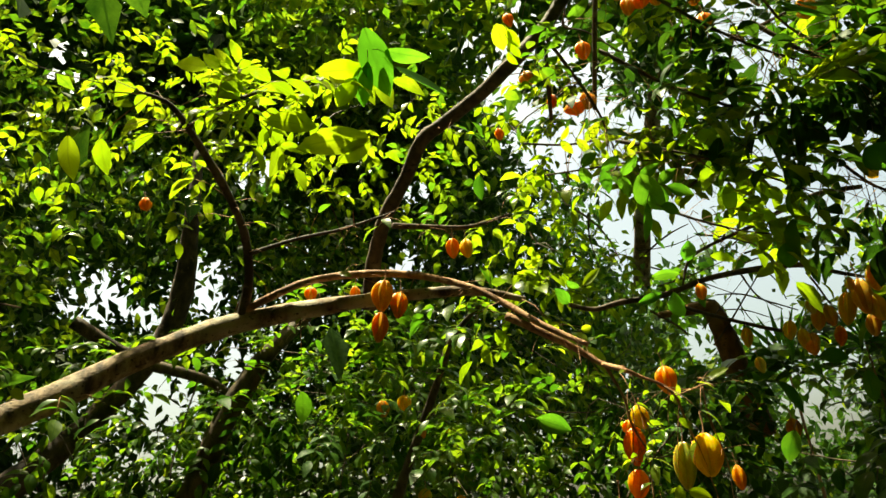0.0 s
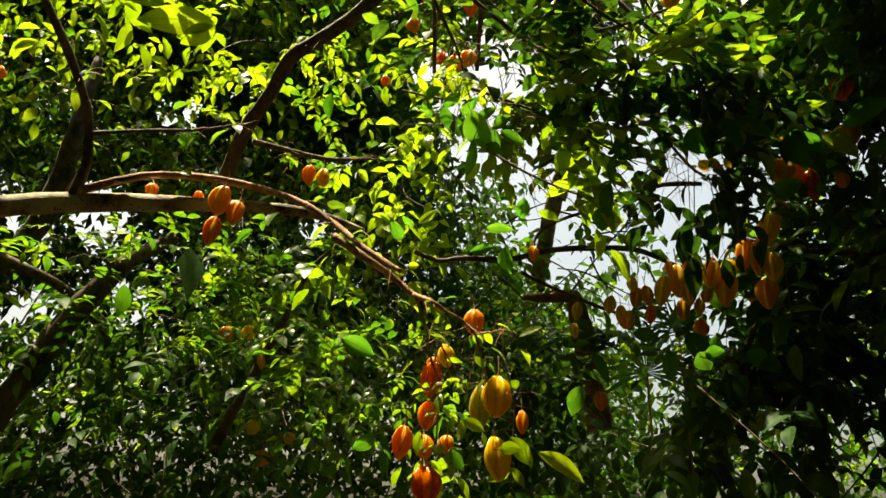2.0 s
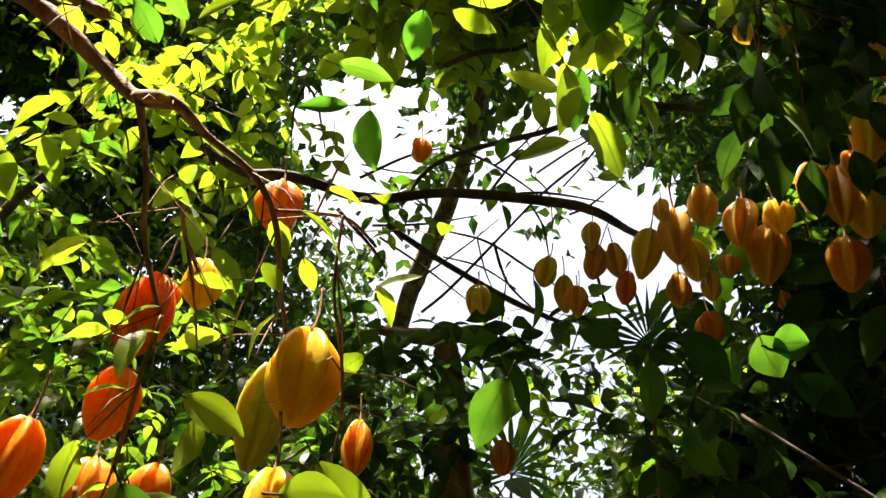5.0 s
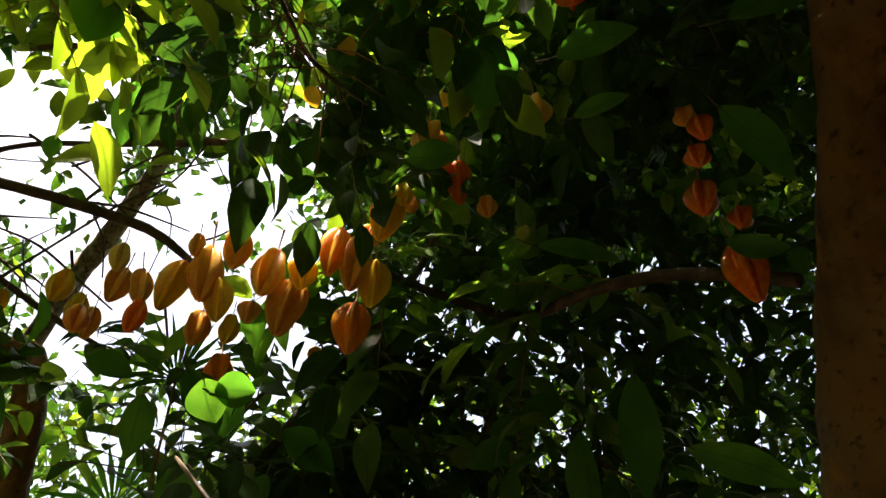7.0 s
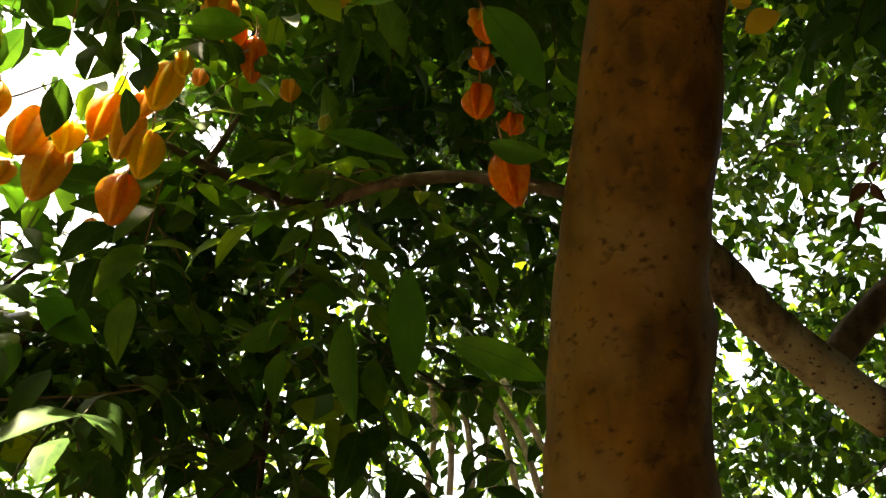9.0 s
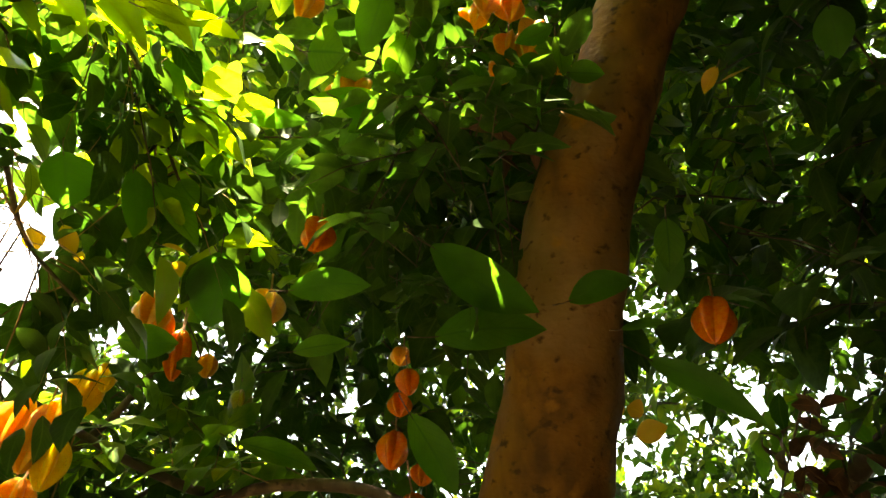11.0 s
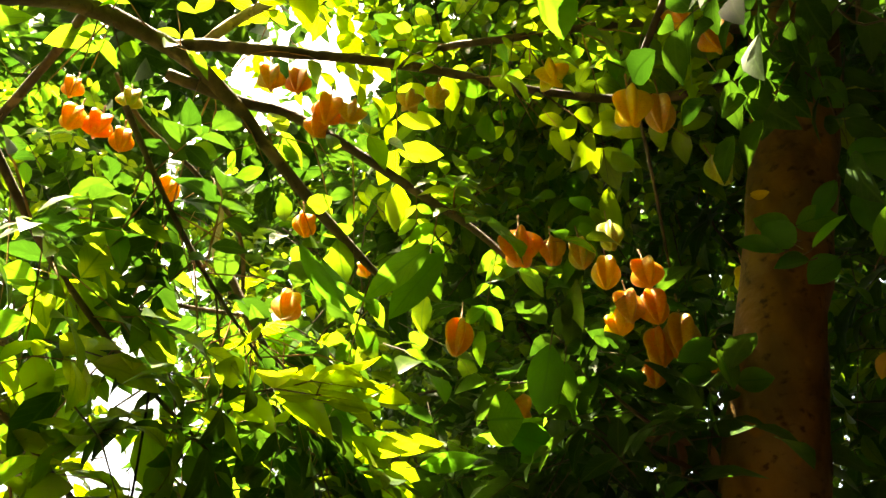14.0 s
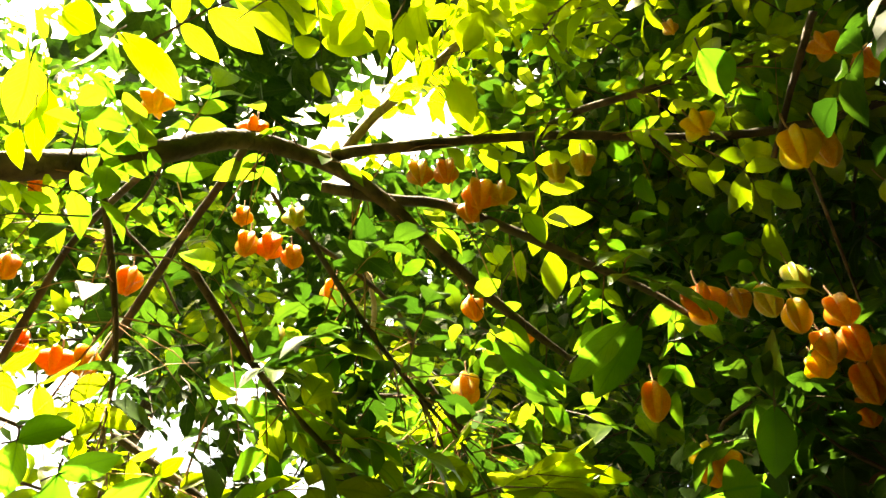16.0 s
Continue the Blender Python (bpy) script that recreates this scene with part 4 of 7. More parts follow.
_ob, _line = limb(SHADE_TREE, "branch", BARK_DARK, [(1.805, 1.964, 1.706, 0.0063), (1.756, 1.916, 1.964, 0.0063), (1.719, 1.858, 2.122, 0.0052), (1.700, 1.779, 2.247, 0.0034)], 8, 0.16)
twigs_on(SHADE_TREE, _line, TWIG, LEAF_MID, 63, 6, 0.090)
_ob, _line = limb(SHADE_TREE, "limb", BARK_DARK, [(2.482, 1.033, 1.994, 0.0335), (2.460, 0.895, 2.126, 0.0320), (2.427, 0.729, 2.226, 0.0306), (2.380, 0.612, 2.324, 0.0262), (2.322, 0.490, 2.411, 0.0218)], 8, 0.16)
_ob, _line = limb(SHADE_TREE, "root", DEAD_WOOD, [(3.282, 2.614, 2.509, 0.0147), (3.349, 2.627, 2.310, 0.0147), (3.383, 2.686, 2.048, 0.0159)], 8, 0.16)
_ob, _line = limb(SHADE_TREE, "root", DEAD_WOOD, [(3.317, 2.574, 2.493, 0.0147), (3.388, 2.568, 2.313, 0.0147), (3.437, 2.606, 2.053, 0.0159)], 8, 0.16)
_ob, _line = limb(SHADE_TREE, "root", DEAD_WOOD, [(3.351, 2.534, 2.477, 0.0147), (3.426, 2.509, 2.316, 0.0147), (3.488, 2.526, 2.057, 0.0159)], 8, 0.16)
_ob, _line = limb(SHADE_TREE, "root", DEAD_WOOD, [(3.369, 2.483, 2.514, 0.0147), (3.462, 2.450, 2.318, 0.0147), (3.536, 2.445, 2.061, 0.0159)], 8, 0.16)
_ob, _line = limb(SHADE_TREE, "root", DEAD_WOOD, [(3.401, 2.442, 2.497, 0.0147), (3.497, 2.390, 2.319, 0.0147), (3.582, 2.363, 2.064, 0.0159)], 8, 0.16)
_ob, _line = limb(SHADE_TREE, "root", DEAD_WOOD, [(3.432, 2.402, 2.480, 0.0147), (3.530, 2.330, 2.320, 0.0147), (3.625, 2.281, 2.066, 0.0159)], 8, 0.16)
_ob, _line = limb(SHADE_TREE, "root", DEAD_WOOD, [(3.448, 2.350, 2.516, 0.0147), (3.562, 2.270, 2.321, 0.0147), (3.665, 2.198, 2.069, 0.0159)], 8, 0.16)
_ob, _line = limb(UPPER_TREE, "limb", BARK_DARK, [(0.573, 1.457, 2.973, 0.0115), (0.619, 1.398, 2.987, 0.0105), (0.686, 1.331, 3.001, 0.0097), (0.756, 1.263, 3.018, 0.0088), (0.861, 1.148, 3.017, 0.0080), (0.989, 1.009, 2.993, 0.0071), (1.079, 0.862, 2.956, 0.0083), (1.108, 0.667, 2.887, 0.0086)], 8, 0.16)
twigs_on(UPPER_TREE, _line, TWIG, LEAF_YOUNG, 73, 24, 0.055)
_ob, _line = limb(UPPER_TREE, "limb", BARK_DARK, [(0.600, 1.472, 2.942, 0.0105), (0.683, 1.411, 2.926, 0.0094), (0.751, 1.347, 2.911, 0.0089), (0.837, 1.281, 2.861, 0.0078), (0.939, 1.204, 2.785, 0.0068), (0.984, 1.149, 2.720, 0.0057), (1.019, 1.107, 2.650, 0.0039)], 8, 0.16)
twigs_on(UPPER_TREE, _line, TWIG, LEAF_MID, 75, 20, 0.050)
_ob, _line = limb(UPPER_TREE, "branch", BARK_LIMB, [(0.616, 1.441, 3.026, 0.0090), (0.635, 1.391, 3.102, 0.0093), (0.669, 1.307, 3.180, 0.0097), (0.700, 1.229, 3.249, 0.0089), (0.716, 1.118, 3.324, 0.0080), (0.752, 0.970, 3.436, 0.0061)], 8, 0.16)
twigs_on(UPPER_TREE, _line, TWIG, LEAF_YOUNG, 77, 26, 0.055)
_ob, _line = limb(UPPER_TREE, "branch", BARK_DARK, [(0.825, 1.192, 3.027, 0.0060), (0.852, 1.101, 3.034, 0.0065), (0.890, 1.013, 3.026, 0.0060), (0.943, 0.911, 3.036, 0.0066), (0.999, 0.794, 3.018, 0.0072), (1.093, 0.635, 2.956, 0.0080)], 8, 0.16)
twigs_on(UPPER_TREE, _line, TWIG, LEAF_MID, 79, 20, 0.050)
_ob, _line = limb(UPPER_TREE, "branch", BARK_DARK, [(0.455, 1.465, 2.915, 0.0069), (0.478, 1.590, 2.935, 0.0070), (0.496, 1.737, 2.925, 0.0072), (0.507, 1.869, 2.864, 0.0075), (0.525, 2.031, 2.821, 0.0069)], 8, 0.16)
twigs_on(UPPER_TREE, _line, TWIG, LEAF_MID, 81, 8, 0.050)
_ob, _line = limb(UPPER_TREE, "branch", BARK_DARK, [(0.354, 1.482, 2.802, 0.0052), (0.360, 1.800, 2.900, 0.0054), (0.377, 1.961, 2.871, 0.0067), (0.389, 2.066, 2.817, 0.0069)], 8, 0.16)
twigs_on(UPPER_TREE, _line, TWIG, LEAF_YOUNG, 83, 6, 0.050)
_ob, _line = limb(UPPER_TREE, "twig", TWIG_DARK, [(0.354, 1.482, 2.802, 0.0031), (0.400, 1.660, 2.920, 0.0030), (0.415, 1.776, 2.953, 0.0032), (0.487, 1.799, 2.940, 0.0027), (0.577, 1.827, 2.880, 0.0021)], 5, 0.16)
_ob, _line = limb(UPPER_TREE, "twig", TWIG_DARK, [(0.559, 1.561, 2.975, 0.0040), (0.632, 1.571, 2.938, 0.0045), (0.754, 1.545, 2.893, 0.0045), (0.855, 1.537, 2.831, 0.0040), (0.936, 1.586, 2.753, 0.0035), (1.023, 1.613, 2.690, 0.0036), (1.109, 1.658, 2.633, 0.0038)], 5, 0.16)
twigs_on(UPPER_TREE, _line, TWIG, LEAF_MID, 86, 8, 0.050)
_ob, _line = limb(UPPER_TREE, "twig", DEAD_WOOD, [(0.835, 1.634, 3.055, 0.0040), (0.889, 1.663, 3.000, 0.0057), (0.919, 1.698, 2.951, 0.0057), (0.961, 1.710, 2.908, 0.0040)], 5, 0.16)
_ob, _line = limb(UPPER_TREE, "twig", TWIG_DARK, [(0.889, 1.909, 2.930, 0.0055), (0.985, 1.841, 2.926, 0.0055), (1.098, 1.742, 2.920, 0.0055), (1.229, 1.648, 2.868, 0.0049), (1.330, 1.593, 2.789, 0.0043)], 5, 0.16)
twigs_on(UPPER_TREE, _line, TWIG, LEAF_MID, 89, 8, 0.050)
_ob, _line = limb(UPPER_TREE, "twig", TWIG_DARK, [(0.886, 0.750, 2.912, 0.0064), (0.946, 0.833, 2.871, 0.0055), (0.997, 0.905, 2.827, 0.0046)], 5, 0.16)
_ob, _line = limb(FRUIT_TREE, "branch", TWIG, [(1.239, 0.673, 2.593, 0.0034), (1.247, 0.613, 2.577, 0.0038), (1.235, 0.569, 2.580, 0.0042), (1.218, 0.508, 2.580, 0.0042), (1.204, 0.443, 2.571, 0.0042)], 8, 0.16)
_ob, _line = limb(FRUIT_TREE, "twig", TWIG_DARK, [(0.975, 0.870, 2.780, 0.0025), (1.051, 0.892, 2.733, 0.0025), (1.160, 0.929, 2.647, 0.0021)], 5, 0.16)
_ob, _line = limb(FRUIT_TREE, "branch", TWIG_DARK, [(1.107, 1.836, 2.623, 0.0080), (1.213, 1.829, 2.567, 0.0080), (1.346, 1.778, 2.522, 0.0069), (1.451, 1.720, 2.487, 0.0046)], 8, 0.16)
twigs_on(FRUIT_TREE, _line, TWIG, LEAF_MID, 94, 6, 0.050)
_ob, _line = limb(UPPER_TREE, "branch", TWIG_DARK, [(0.288, 2.071, 2.740, 0.0037), (0.428, 2.065, 2.718, 0.0037), (0.578, 2.075, 2.736, 0.0031), (0.742, 2.068, 2.744, 0.0023), (0.887, 2.055, 2.747, 0.0014)], 8, 0.16)
twigs_on(UPPER_TREE, _line, TWIG, LEAF_YOUNG, 96, 34, 0.058)
_ob, _line = limb(UPPER_TREE, "branch", TWIG_DARK, [(0.344, 2.077, 2.622, 0.0030), (0.481, 2.053, 2.619, 0.0026), (0.650, 2.100, 2.654, 0.0022), (0.799, 2.052, 2.622, 0.0013)], 8, 0.16)
twigs_on(UPPER_TREE, _line, TWIG, LEAF_YOUNG, 98, 26, 0.058)
_ob, _line = limb(UPPER_TREE, "branch", TWIG_DARK, [(0.423, 1.493, 2.647, 0.0056), (0.567, 1.497, 2.535, 0.0047), (0.700, 1.474, 2.442, 0.0035), (0.824, 1.440, 2.369, 0.0019)], 8, 0.16)
twigs_on(UPPER_TREE, _line, TWIG, LEAF_MID, 100, 22, 0.055)
_ob, _line = limb(UPPER_TREE, "branch", TWIG_DARK, [(0.452, 1.607, 2.457, 0.0048), (0.576, 1.550, 2.379, 0.0039), (0.713, 1.530, 2.308, 0.0031), (0.837, 1.506, 2.224, 0.0015)], 8, 0.16)
twigs_on(UPPER_TREE, _line, TWIG, LEAF_YOUNG, 102, 22, 0.055)
_ob, _line = limb(UPPER_TREE, "branch", TWIG_DARK, [(0.496, 1.663, 2.323, 0.0040), (0.590, 1.613, 2.236, 0.0031), (0.704, 1.591, 2.179, 0.0024), (0.789, 1.562, 2.150, 0.0015)], 8, 0.16)
twigs_on(UPPER_TREE, _line, TWIG, LEAF_YOUNG, 104, 22, 0.055)
_ob, _line = limb(UPPER_TREE, "branch", TWIG_DARK, [(0.554, 1.432, 2.752, 0.0050), (0.655, 1.429, 2.653, 0.0041), (0.751, 1.418, 2.568, 0.0032), (0.847, 1.408, 2.504, 0.0016)], 8, 0.16)
twigs_on(UPPER_TREE, _line, TWIG, LEAF_SHADED, 106, 38, 0.055)
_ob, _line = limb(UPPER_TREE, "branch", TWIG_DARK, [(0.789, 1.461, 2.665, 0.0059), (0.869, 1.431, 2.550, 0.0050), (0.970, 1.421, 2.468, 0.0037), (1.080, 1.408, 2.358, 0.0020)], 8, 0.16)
twigs_on(UPPER_TREE, _line, TWIG, LEAF_SHADED, 108, 38, 0.055)
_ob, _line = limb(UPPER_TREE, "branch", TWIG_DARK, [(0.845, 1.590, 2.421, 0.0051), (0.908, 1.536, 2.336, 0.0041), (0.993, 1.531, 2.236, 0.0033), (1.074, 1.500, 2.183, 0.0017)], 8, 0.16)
twigs_on(UPPER_TREE, _line, TWIG, LEAF_SHADED, 110, 38, 0.055)
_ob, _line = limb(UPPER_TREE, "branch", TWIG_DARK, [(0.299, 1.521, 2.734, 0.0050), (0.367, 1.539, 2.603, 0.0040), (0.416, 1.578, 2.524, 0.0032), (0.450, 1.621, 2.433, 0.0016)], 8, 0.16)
twigs_on(UPPER_TREE, _line, TWIG, LEAF_SHADED, 112, 38, 0.055)
_ob, _line = limb(SHADE_TREE, "twig", TWIG_DARK, [(0.799, 2.296, 2.138, 0.0022), (0.878, 2.228, 2.211, 0.0017), (0.924, 2.178, 2.259, 0.0010)], 5, 0.16)
_ob, _line = limb(SHADE_TREE, "twig", TWIG_DARK, [(0.955, 2.215, 2.350, 0.0037), (1.027, 2.179, 2.355, 0.0029), (1.132, 2.134, 2.338, 0.0016)], 5, 0.16)
_ob, _line = limb(SHADE_TREE, "twig", TWIG_DARK, [(0.677, 2.409, 2.466, 0.0022), (0.801, 2.384, 2.467, 0.0018), (0.933, 2.317, 2.500, 0.0010)], 5, 0.16)
_ob, _line = limb(SHADE_TREE, "twig", TWIG_DARK, [(0.732, 2.450, 2.342, 0.0036), (0.841, 2.414, 2.359, 0.0029), (0.947, 2.363, 2.384, 0.0016)], 5, 0.16)
_ob, _line = limb(SHADE_TREE, "twig", TWIG_DARK, [(1.333, 2.645, 2.678, 0.0041), (1.379, 2.601, 2.701, 0.0033), (1.439, 2.511, 2.761, 0.0018)], 5, 0.16)
_ob, _line = limb(SHADE_TREE, "twig", TWIG_DARK, [(0.999, 2.385, 2.343, 0.0041), (1.049, 2.413, 2.266, 0.0033), (1.121, 2.412, 2.211, 0.0019)], 5, 0.16)
_ob, _line = limb(SHADE_TREE, "twig", TWIG_DARK, [(0.828, 2.817, 2.546, 0.0040), (0.967, 2.819, 2.489, 0.0032), (1.146, 2.813, 2.394, 0.0018)], 5, 0.16)
_ob, _line = limb(SHADE_TREE, "twig", TWIG_DARK, [(0.988, 2.455, 2.485, 0.0040), (1.041, 2.355, 2.582, 0.0032), (1.122, 2.252, 2.650, 0.0018)], 5, 0.16)
_ob, _line = limb(SHADE_TREE, "twig", TWIG_DARK, [(0.682, 2.427, 2.442, 0.0041), (0.774, 2.368, 2.496, 0.0032), (0.844, 2.332, 2.518, 0.0018)], 5, 0.16)
_ob, _line = limb(SHADE_TREE, "twig", TWIG_DARK, [(0.818, 2.213, 2.429, 0.0035), (0.927, 2.201, 2.399, 0.0028), (1.060, 2.194, 2.332, 0.0016)], 5, 0.16)
_ob, _line = limb(SHADE_TREE, "twig", TWIG_DARK, [(1.010, 2.196, 2.411, 0.0028), (1.066, 2.131, 2.452, 0.0022), (1.124, 2.065, 2.483, 0.0012)], 5, 0.16)
_ob, _line = limb(SHADE_TREE, "twig", TWIG_DARK, [(0.894, 2.142, 2.354, 0.0028), (0.926, 2.107, 2.380, 0.0022), (0.959, 2.052, 2.423, 0.0013)], 5, 0.16)
_ob, _line = limb(SHADE_TREE, "twig", TWIG_DARK, [(0.877, 2.166, 2.192, 0.0019), (0.906, 2.188, 2.141, 0.0015), (0.941, 2.201, 2.094, 0.0008)], 5, 0.16)
_ob, _line = limb(SHADE_TREE, "twig", TWIG_DARK, [(1.173, 2.570, 2.717, 0.0030), (1.235, 2.577, 2.673, 0.0024), (1.271, 2.626, 2.584, 0.0014)], 5, 0.16)
_ob, _line = limb(SHADE_TREE, "twig", TWIG_DARK, [(1.119, 2.188, 2.260, 0.0040), (1.163, 2.209, 2.190, 0.0032), (1.214, 2.237, 2.089, 0.0018)], 5, 0.16)
_ob, _line = limb(SHADE_TREE, "twig", TWIG_DARK, [(0.925, 2.184, 2.303, 0.0030), (0.986, 2.152, 2.311, 0.0024), (1.056, 2.131, 2.291, 0.0013)], 5, 0.16)
knot(FRUIT_TREE, 1.231, 0.856, 2.410, 0.013, (-0.780, -0.111, -0.615))
knot(FRUIT_TREE, 1.603, 1.122, 1.706, 0.022, (-0.904, -0.309, -0.296))
knot(FRUIT_TREE, 1.284, 0.966, 2.257, 0.014, (-0.700, -0.152, -0.698))

# ---- crowns: clumps of x, y, z, radius, number of sprays ----
crown(ARCH_TREE, LEAF_YOUNG, TWIG_DARK, 100, [(-1.208, 2.126, 3.288, 0.70, 130), (-0.673, 2.169, 3.188, 0.60, 110), (-0.147, 2.156, 3.169, 0.50, 80), (-1.170, 2.702, 3.250, 0.70, 80), (0.344, 2.102, 2.419, 0.30, 60), (0.555, 1.950, 2.404, 0.28, 40), (-0.492, 2.696, 3.203, 0.50, 40), (0.675, 1.493, 3.669, 0.35, 60), (0.234, 1.821, 3.348, 0.40, 40), (0.550, 2.405, 2.993, 0.30, 60), (1.155, 2.016, 3.197, 0.40, 60)], 0.052)
crown(SHADE_TREE, LEAF_MID, TWIG_DARK, 101, [(-1.747, 3.011, 3.075, 0.80, 110), (-1.289, 3.305, 2.163, 0.70, 170), (-0.664, 3.481, 2.185, 0.70, 170), (-0.071, 3.147, 2.124, 0.50, 110), (0.287, 2.664, 1.885, 0.40, 70), (-0.388, 3.274, 2.380, 0.40, 50), (-1.864, 3.159, 2.541, 0.60, 60), (0.203, 2.991, 3.155, 0.60, 60)], 0.054)
crown(SHADE_TREE, LEAF_SHADED, TWIG_DARK, 102, [(0.682, 2.321, 3.149, 0.50, 65), (0.947, 2.070, 2.806, 0.50, 75), (1.146, 1.760, 2.712, 0.50, 75), (1.091, 1.844, 2.387, 0.40, 65), (1.090, 2.120, 1.833, 0.40, 65), (0.776, 2.350, 1.903, 0.30, 50), (1.481, 2.000, 2.801, 0.40, 65), (1.762, 2.111, 2.427, 0.40, 65), (1.764, 2.453, 2.164, 0.40, 65), (1.732, 1.820, 2.808, 0.45, 75), (1.979, 1.577, 2.728, 0.45, 75), (2.049, 2.102, 2.389, 0.40, 100), (2.330, 1.688, 2.360, 0.45, 75)], 0.055)
crown(FRUIT_TREE, LEAF_MID, TWIG_DARK, 103, [(1.683, 2.530, 2.132, 0.45, 70), (2.034, 2.090, 2.244, 0.40, 60), (2.774, 1.106, 2.830, 0.50, 60), (1.771, 3.011, 1.923, 0.40, 30), (1.506, 2.036, 2.783, 0.40, 60), (1.713, 1.464, 2.754, 0.35, 60), (1.888, 2.171, 2.391, 0.40, 50), (2.231, 0.587, 2.787, 0.50, 90), (2.927, 0.732, 2.598, 0.50, 50), (1.733, 1.512, 2.840, 0.35, 50), (1.989, 0.611, 2.943, 0.40, 80), (1.385, 0.867, 3.238, 0.30, 50)], 0.055)
crown(UPPER_TREE, LEAF_MID, TWIG_DARK, 104, [(0.999, 1.208, 3.626, 0.40, 70), (1.231, 0.945, 3.406, 0.35, 70), (0.867, 2.524, 3.381, 0.50, 70), (1.379, 2.246, 3.500, 0.50, 90), (1.661, 1.912, 3.362, 0.40, 70), (1.270, 1.315, 3.308, 0.30, 60), (1.547, 1.180, 2.911, 0.30, 60), (1.538, 0.908, 3.130, 0.40, 90), (0.787, 2.194, 3.589, 0.40, 50)], 0.050)
crown(SHADE_TREE, LEAF_MID, TWIG_DARK, 105, [(1.254, 2.258, 1.949, 0.28, 24), (1.546, 2.232, 1.996, 0.28, 24), (1.126, 2.361, 2.061, 0.20, 12)], 0.070)
crown(SHADE_TREE, LEAF_SHADED, TWIG_DARK, 106, [(1.255, 1.049, 2.440, 0.10, 22), (1.231, 1.100, 2.522, 0.10, 14), (-0.521, 3.074, 1.728, 0.50, 60), (-0.695, 3.124, 2.164, 0.40, 30)], 0.070)
crown(SHADE_TREE, LEAF_DRY, TWIG_DARK, 107, [(1.823, 0.718, 2.211, 0.06, 9), (1.855, 0.753, 2.140, 0.05, 5)], 0.050)
crown(UPPER_TREE, LEAF_SHADED, TWIG_DARK, 108, [(0.657, 1.730, 2.543, 0.30, 40), (0.772, 1.741, 2.434, 0.28, 36), (0.601, 1.618, 2.215, 0.18, 16), (0.954, 1.747, 2.487, 0.30, 40)], 0.060)
crown(UPPER_TREE, LEAF_YOUNG, TWIG_DARK, 109, [(1.146, 1.806, 2.619, 0.20, 16), (1.104, 1.706, 2.425, 0.22, 26), (0.510, 1.352, 3.270, 0.25, 22), (0.716, 1.185, 3.254, 0.25, 24), (0.307, 1.504, 3.126, 0.25, 18), (0.913, 0.953, 3.195, 0.25, 22), (0.233, 2.015, 2.342, 0.25, 20), (0.358, 2.145, 2.522, 0.25, 16), (0.259, 1.609, 2.187, 0.22, 20), (0.401, 1.532, 2.169, 0.20, 16), (0.706, 1.606, 2.447, 0.20, 24), (0.820, 1.569, 2.412, 0.20, 22), (0.942, 1.521, 2.456, 0.18, 14), (0.755, 1.683, 2.387, 0.20, 18), (0.903, 1.606, 2.609, 0.20, 18), (1.011, 1.725, 2.475, 0.20, 18)], 0.072)
crown(SHADE_TREE, LEAF_SHADED, TWIG_DARK, 111, [(0.42, 1.79, 2.94, 0.22, 34), (0.50, 1.80, 2.75, 0.2, 40), (0.66, 2.01, 2.88, 0.30, 60), (0.87, 1.88, 2.96, 0.32, 70)], 0.058)
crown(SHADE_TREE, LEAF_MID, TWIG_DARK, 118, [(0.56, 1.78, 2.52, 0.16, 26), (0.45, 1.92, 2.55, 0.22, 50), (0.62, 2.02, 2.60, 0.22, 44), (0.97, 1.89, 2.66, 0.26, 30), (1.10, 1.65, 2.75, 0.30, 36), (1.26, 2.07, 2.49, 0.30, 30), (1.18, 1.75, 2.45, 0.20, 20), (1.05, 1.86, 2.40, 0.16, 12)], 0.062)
crown(SHADE_TREE, LEAF_SHADED, TWIG_DARK, 112, [(1.36, 1.92, 2.27, 0.24, 14), (1.40, 1.95, 1.86, 0.30, 22), (1.30, 2.32, 1.80, 0.30, 24), (1.65, 1.72, 2.69, 0.32, 16), (1.92, 1.64, 2.62, 0.34, 18), (1.95, 1.80, 2.27, 0.34, 18), (2.02, 1.58, 2.34, 0.34, 18), (1.99, 1.68, 2.03, 0.34, 20), (1.93, 2.10, 2.11, 0.36, 20)], 0.085)
crown(SHADE_TREE, LEAF_SHADED, TWIG_DARK, 113, [(1.80, 0.68, 2.86, 0.30, 9), (1.72, 0.50, 2.79, 0.30, 9), (2.03, 0.50, 2.71, 0.34, 10), (2.21, 0.68, 2.82, 0.36, 10), (1.65, 0.60, 3.00, 0.28, 10), (2.02, 0.73, 2.70, 0.32, 9), (1.92, 0.60, 2.50, 0.28, 9), (1.50, 0.50, 3.10, 0.30, 20)], 0.095)
crown(SHADE_TREE, LEAF_SHADED, TWIG_DARK, 114, [(1.56, 2.08, 2.00, 0.26, 14), (1.86, 1.90, 2.02, 0.30, 16), (1.46, 2.26, 1.98, 0.28, 14), (1.68, 2.01, 2.03, 0.30, 16), (1.59, 2.55, 1.76, 0.35, 24), (1.53, 2.04, 1.67, 0.35, 24)], 0.075)
crown(SHADE_TREE, LEAF_SHADED, TWIG_DARK, 115, [(1.41, 1.16, 2.43, 0.15, 44), (1.48, 1.33, 2.70, 0.20, 40), (1.49, 1.14, 2.69, 0.20, 40), (1.46, 0.97, 2.78, 0.16, 24)], 0.060)
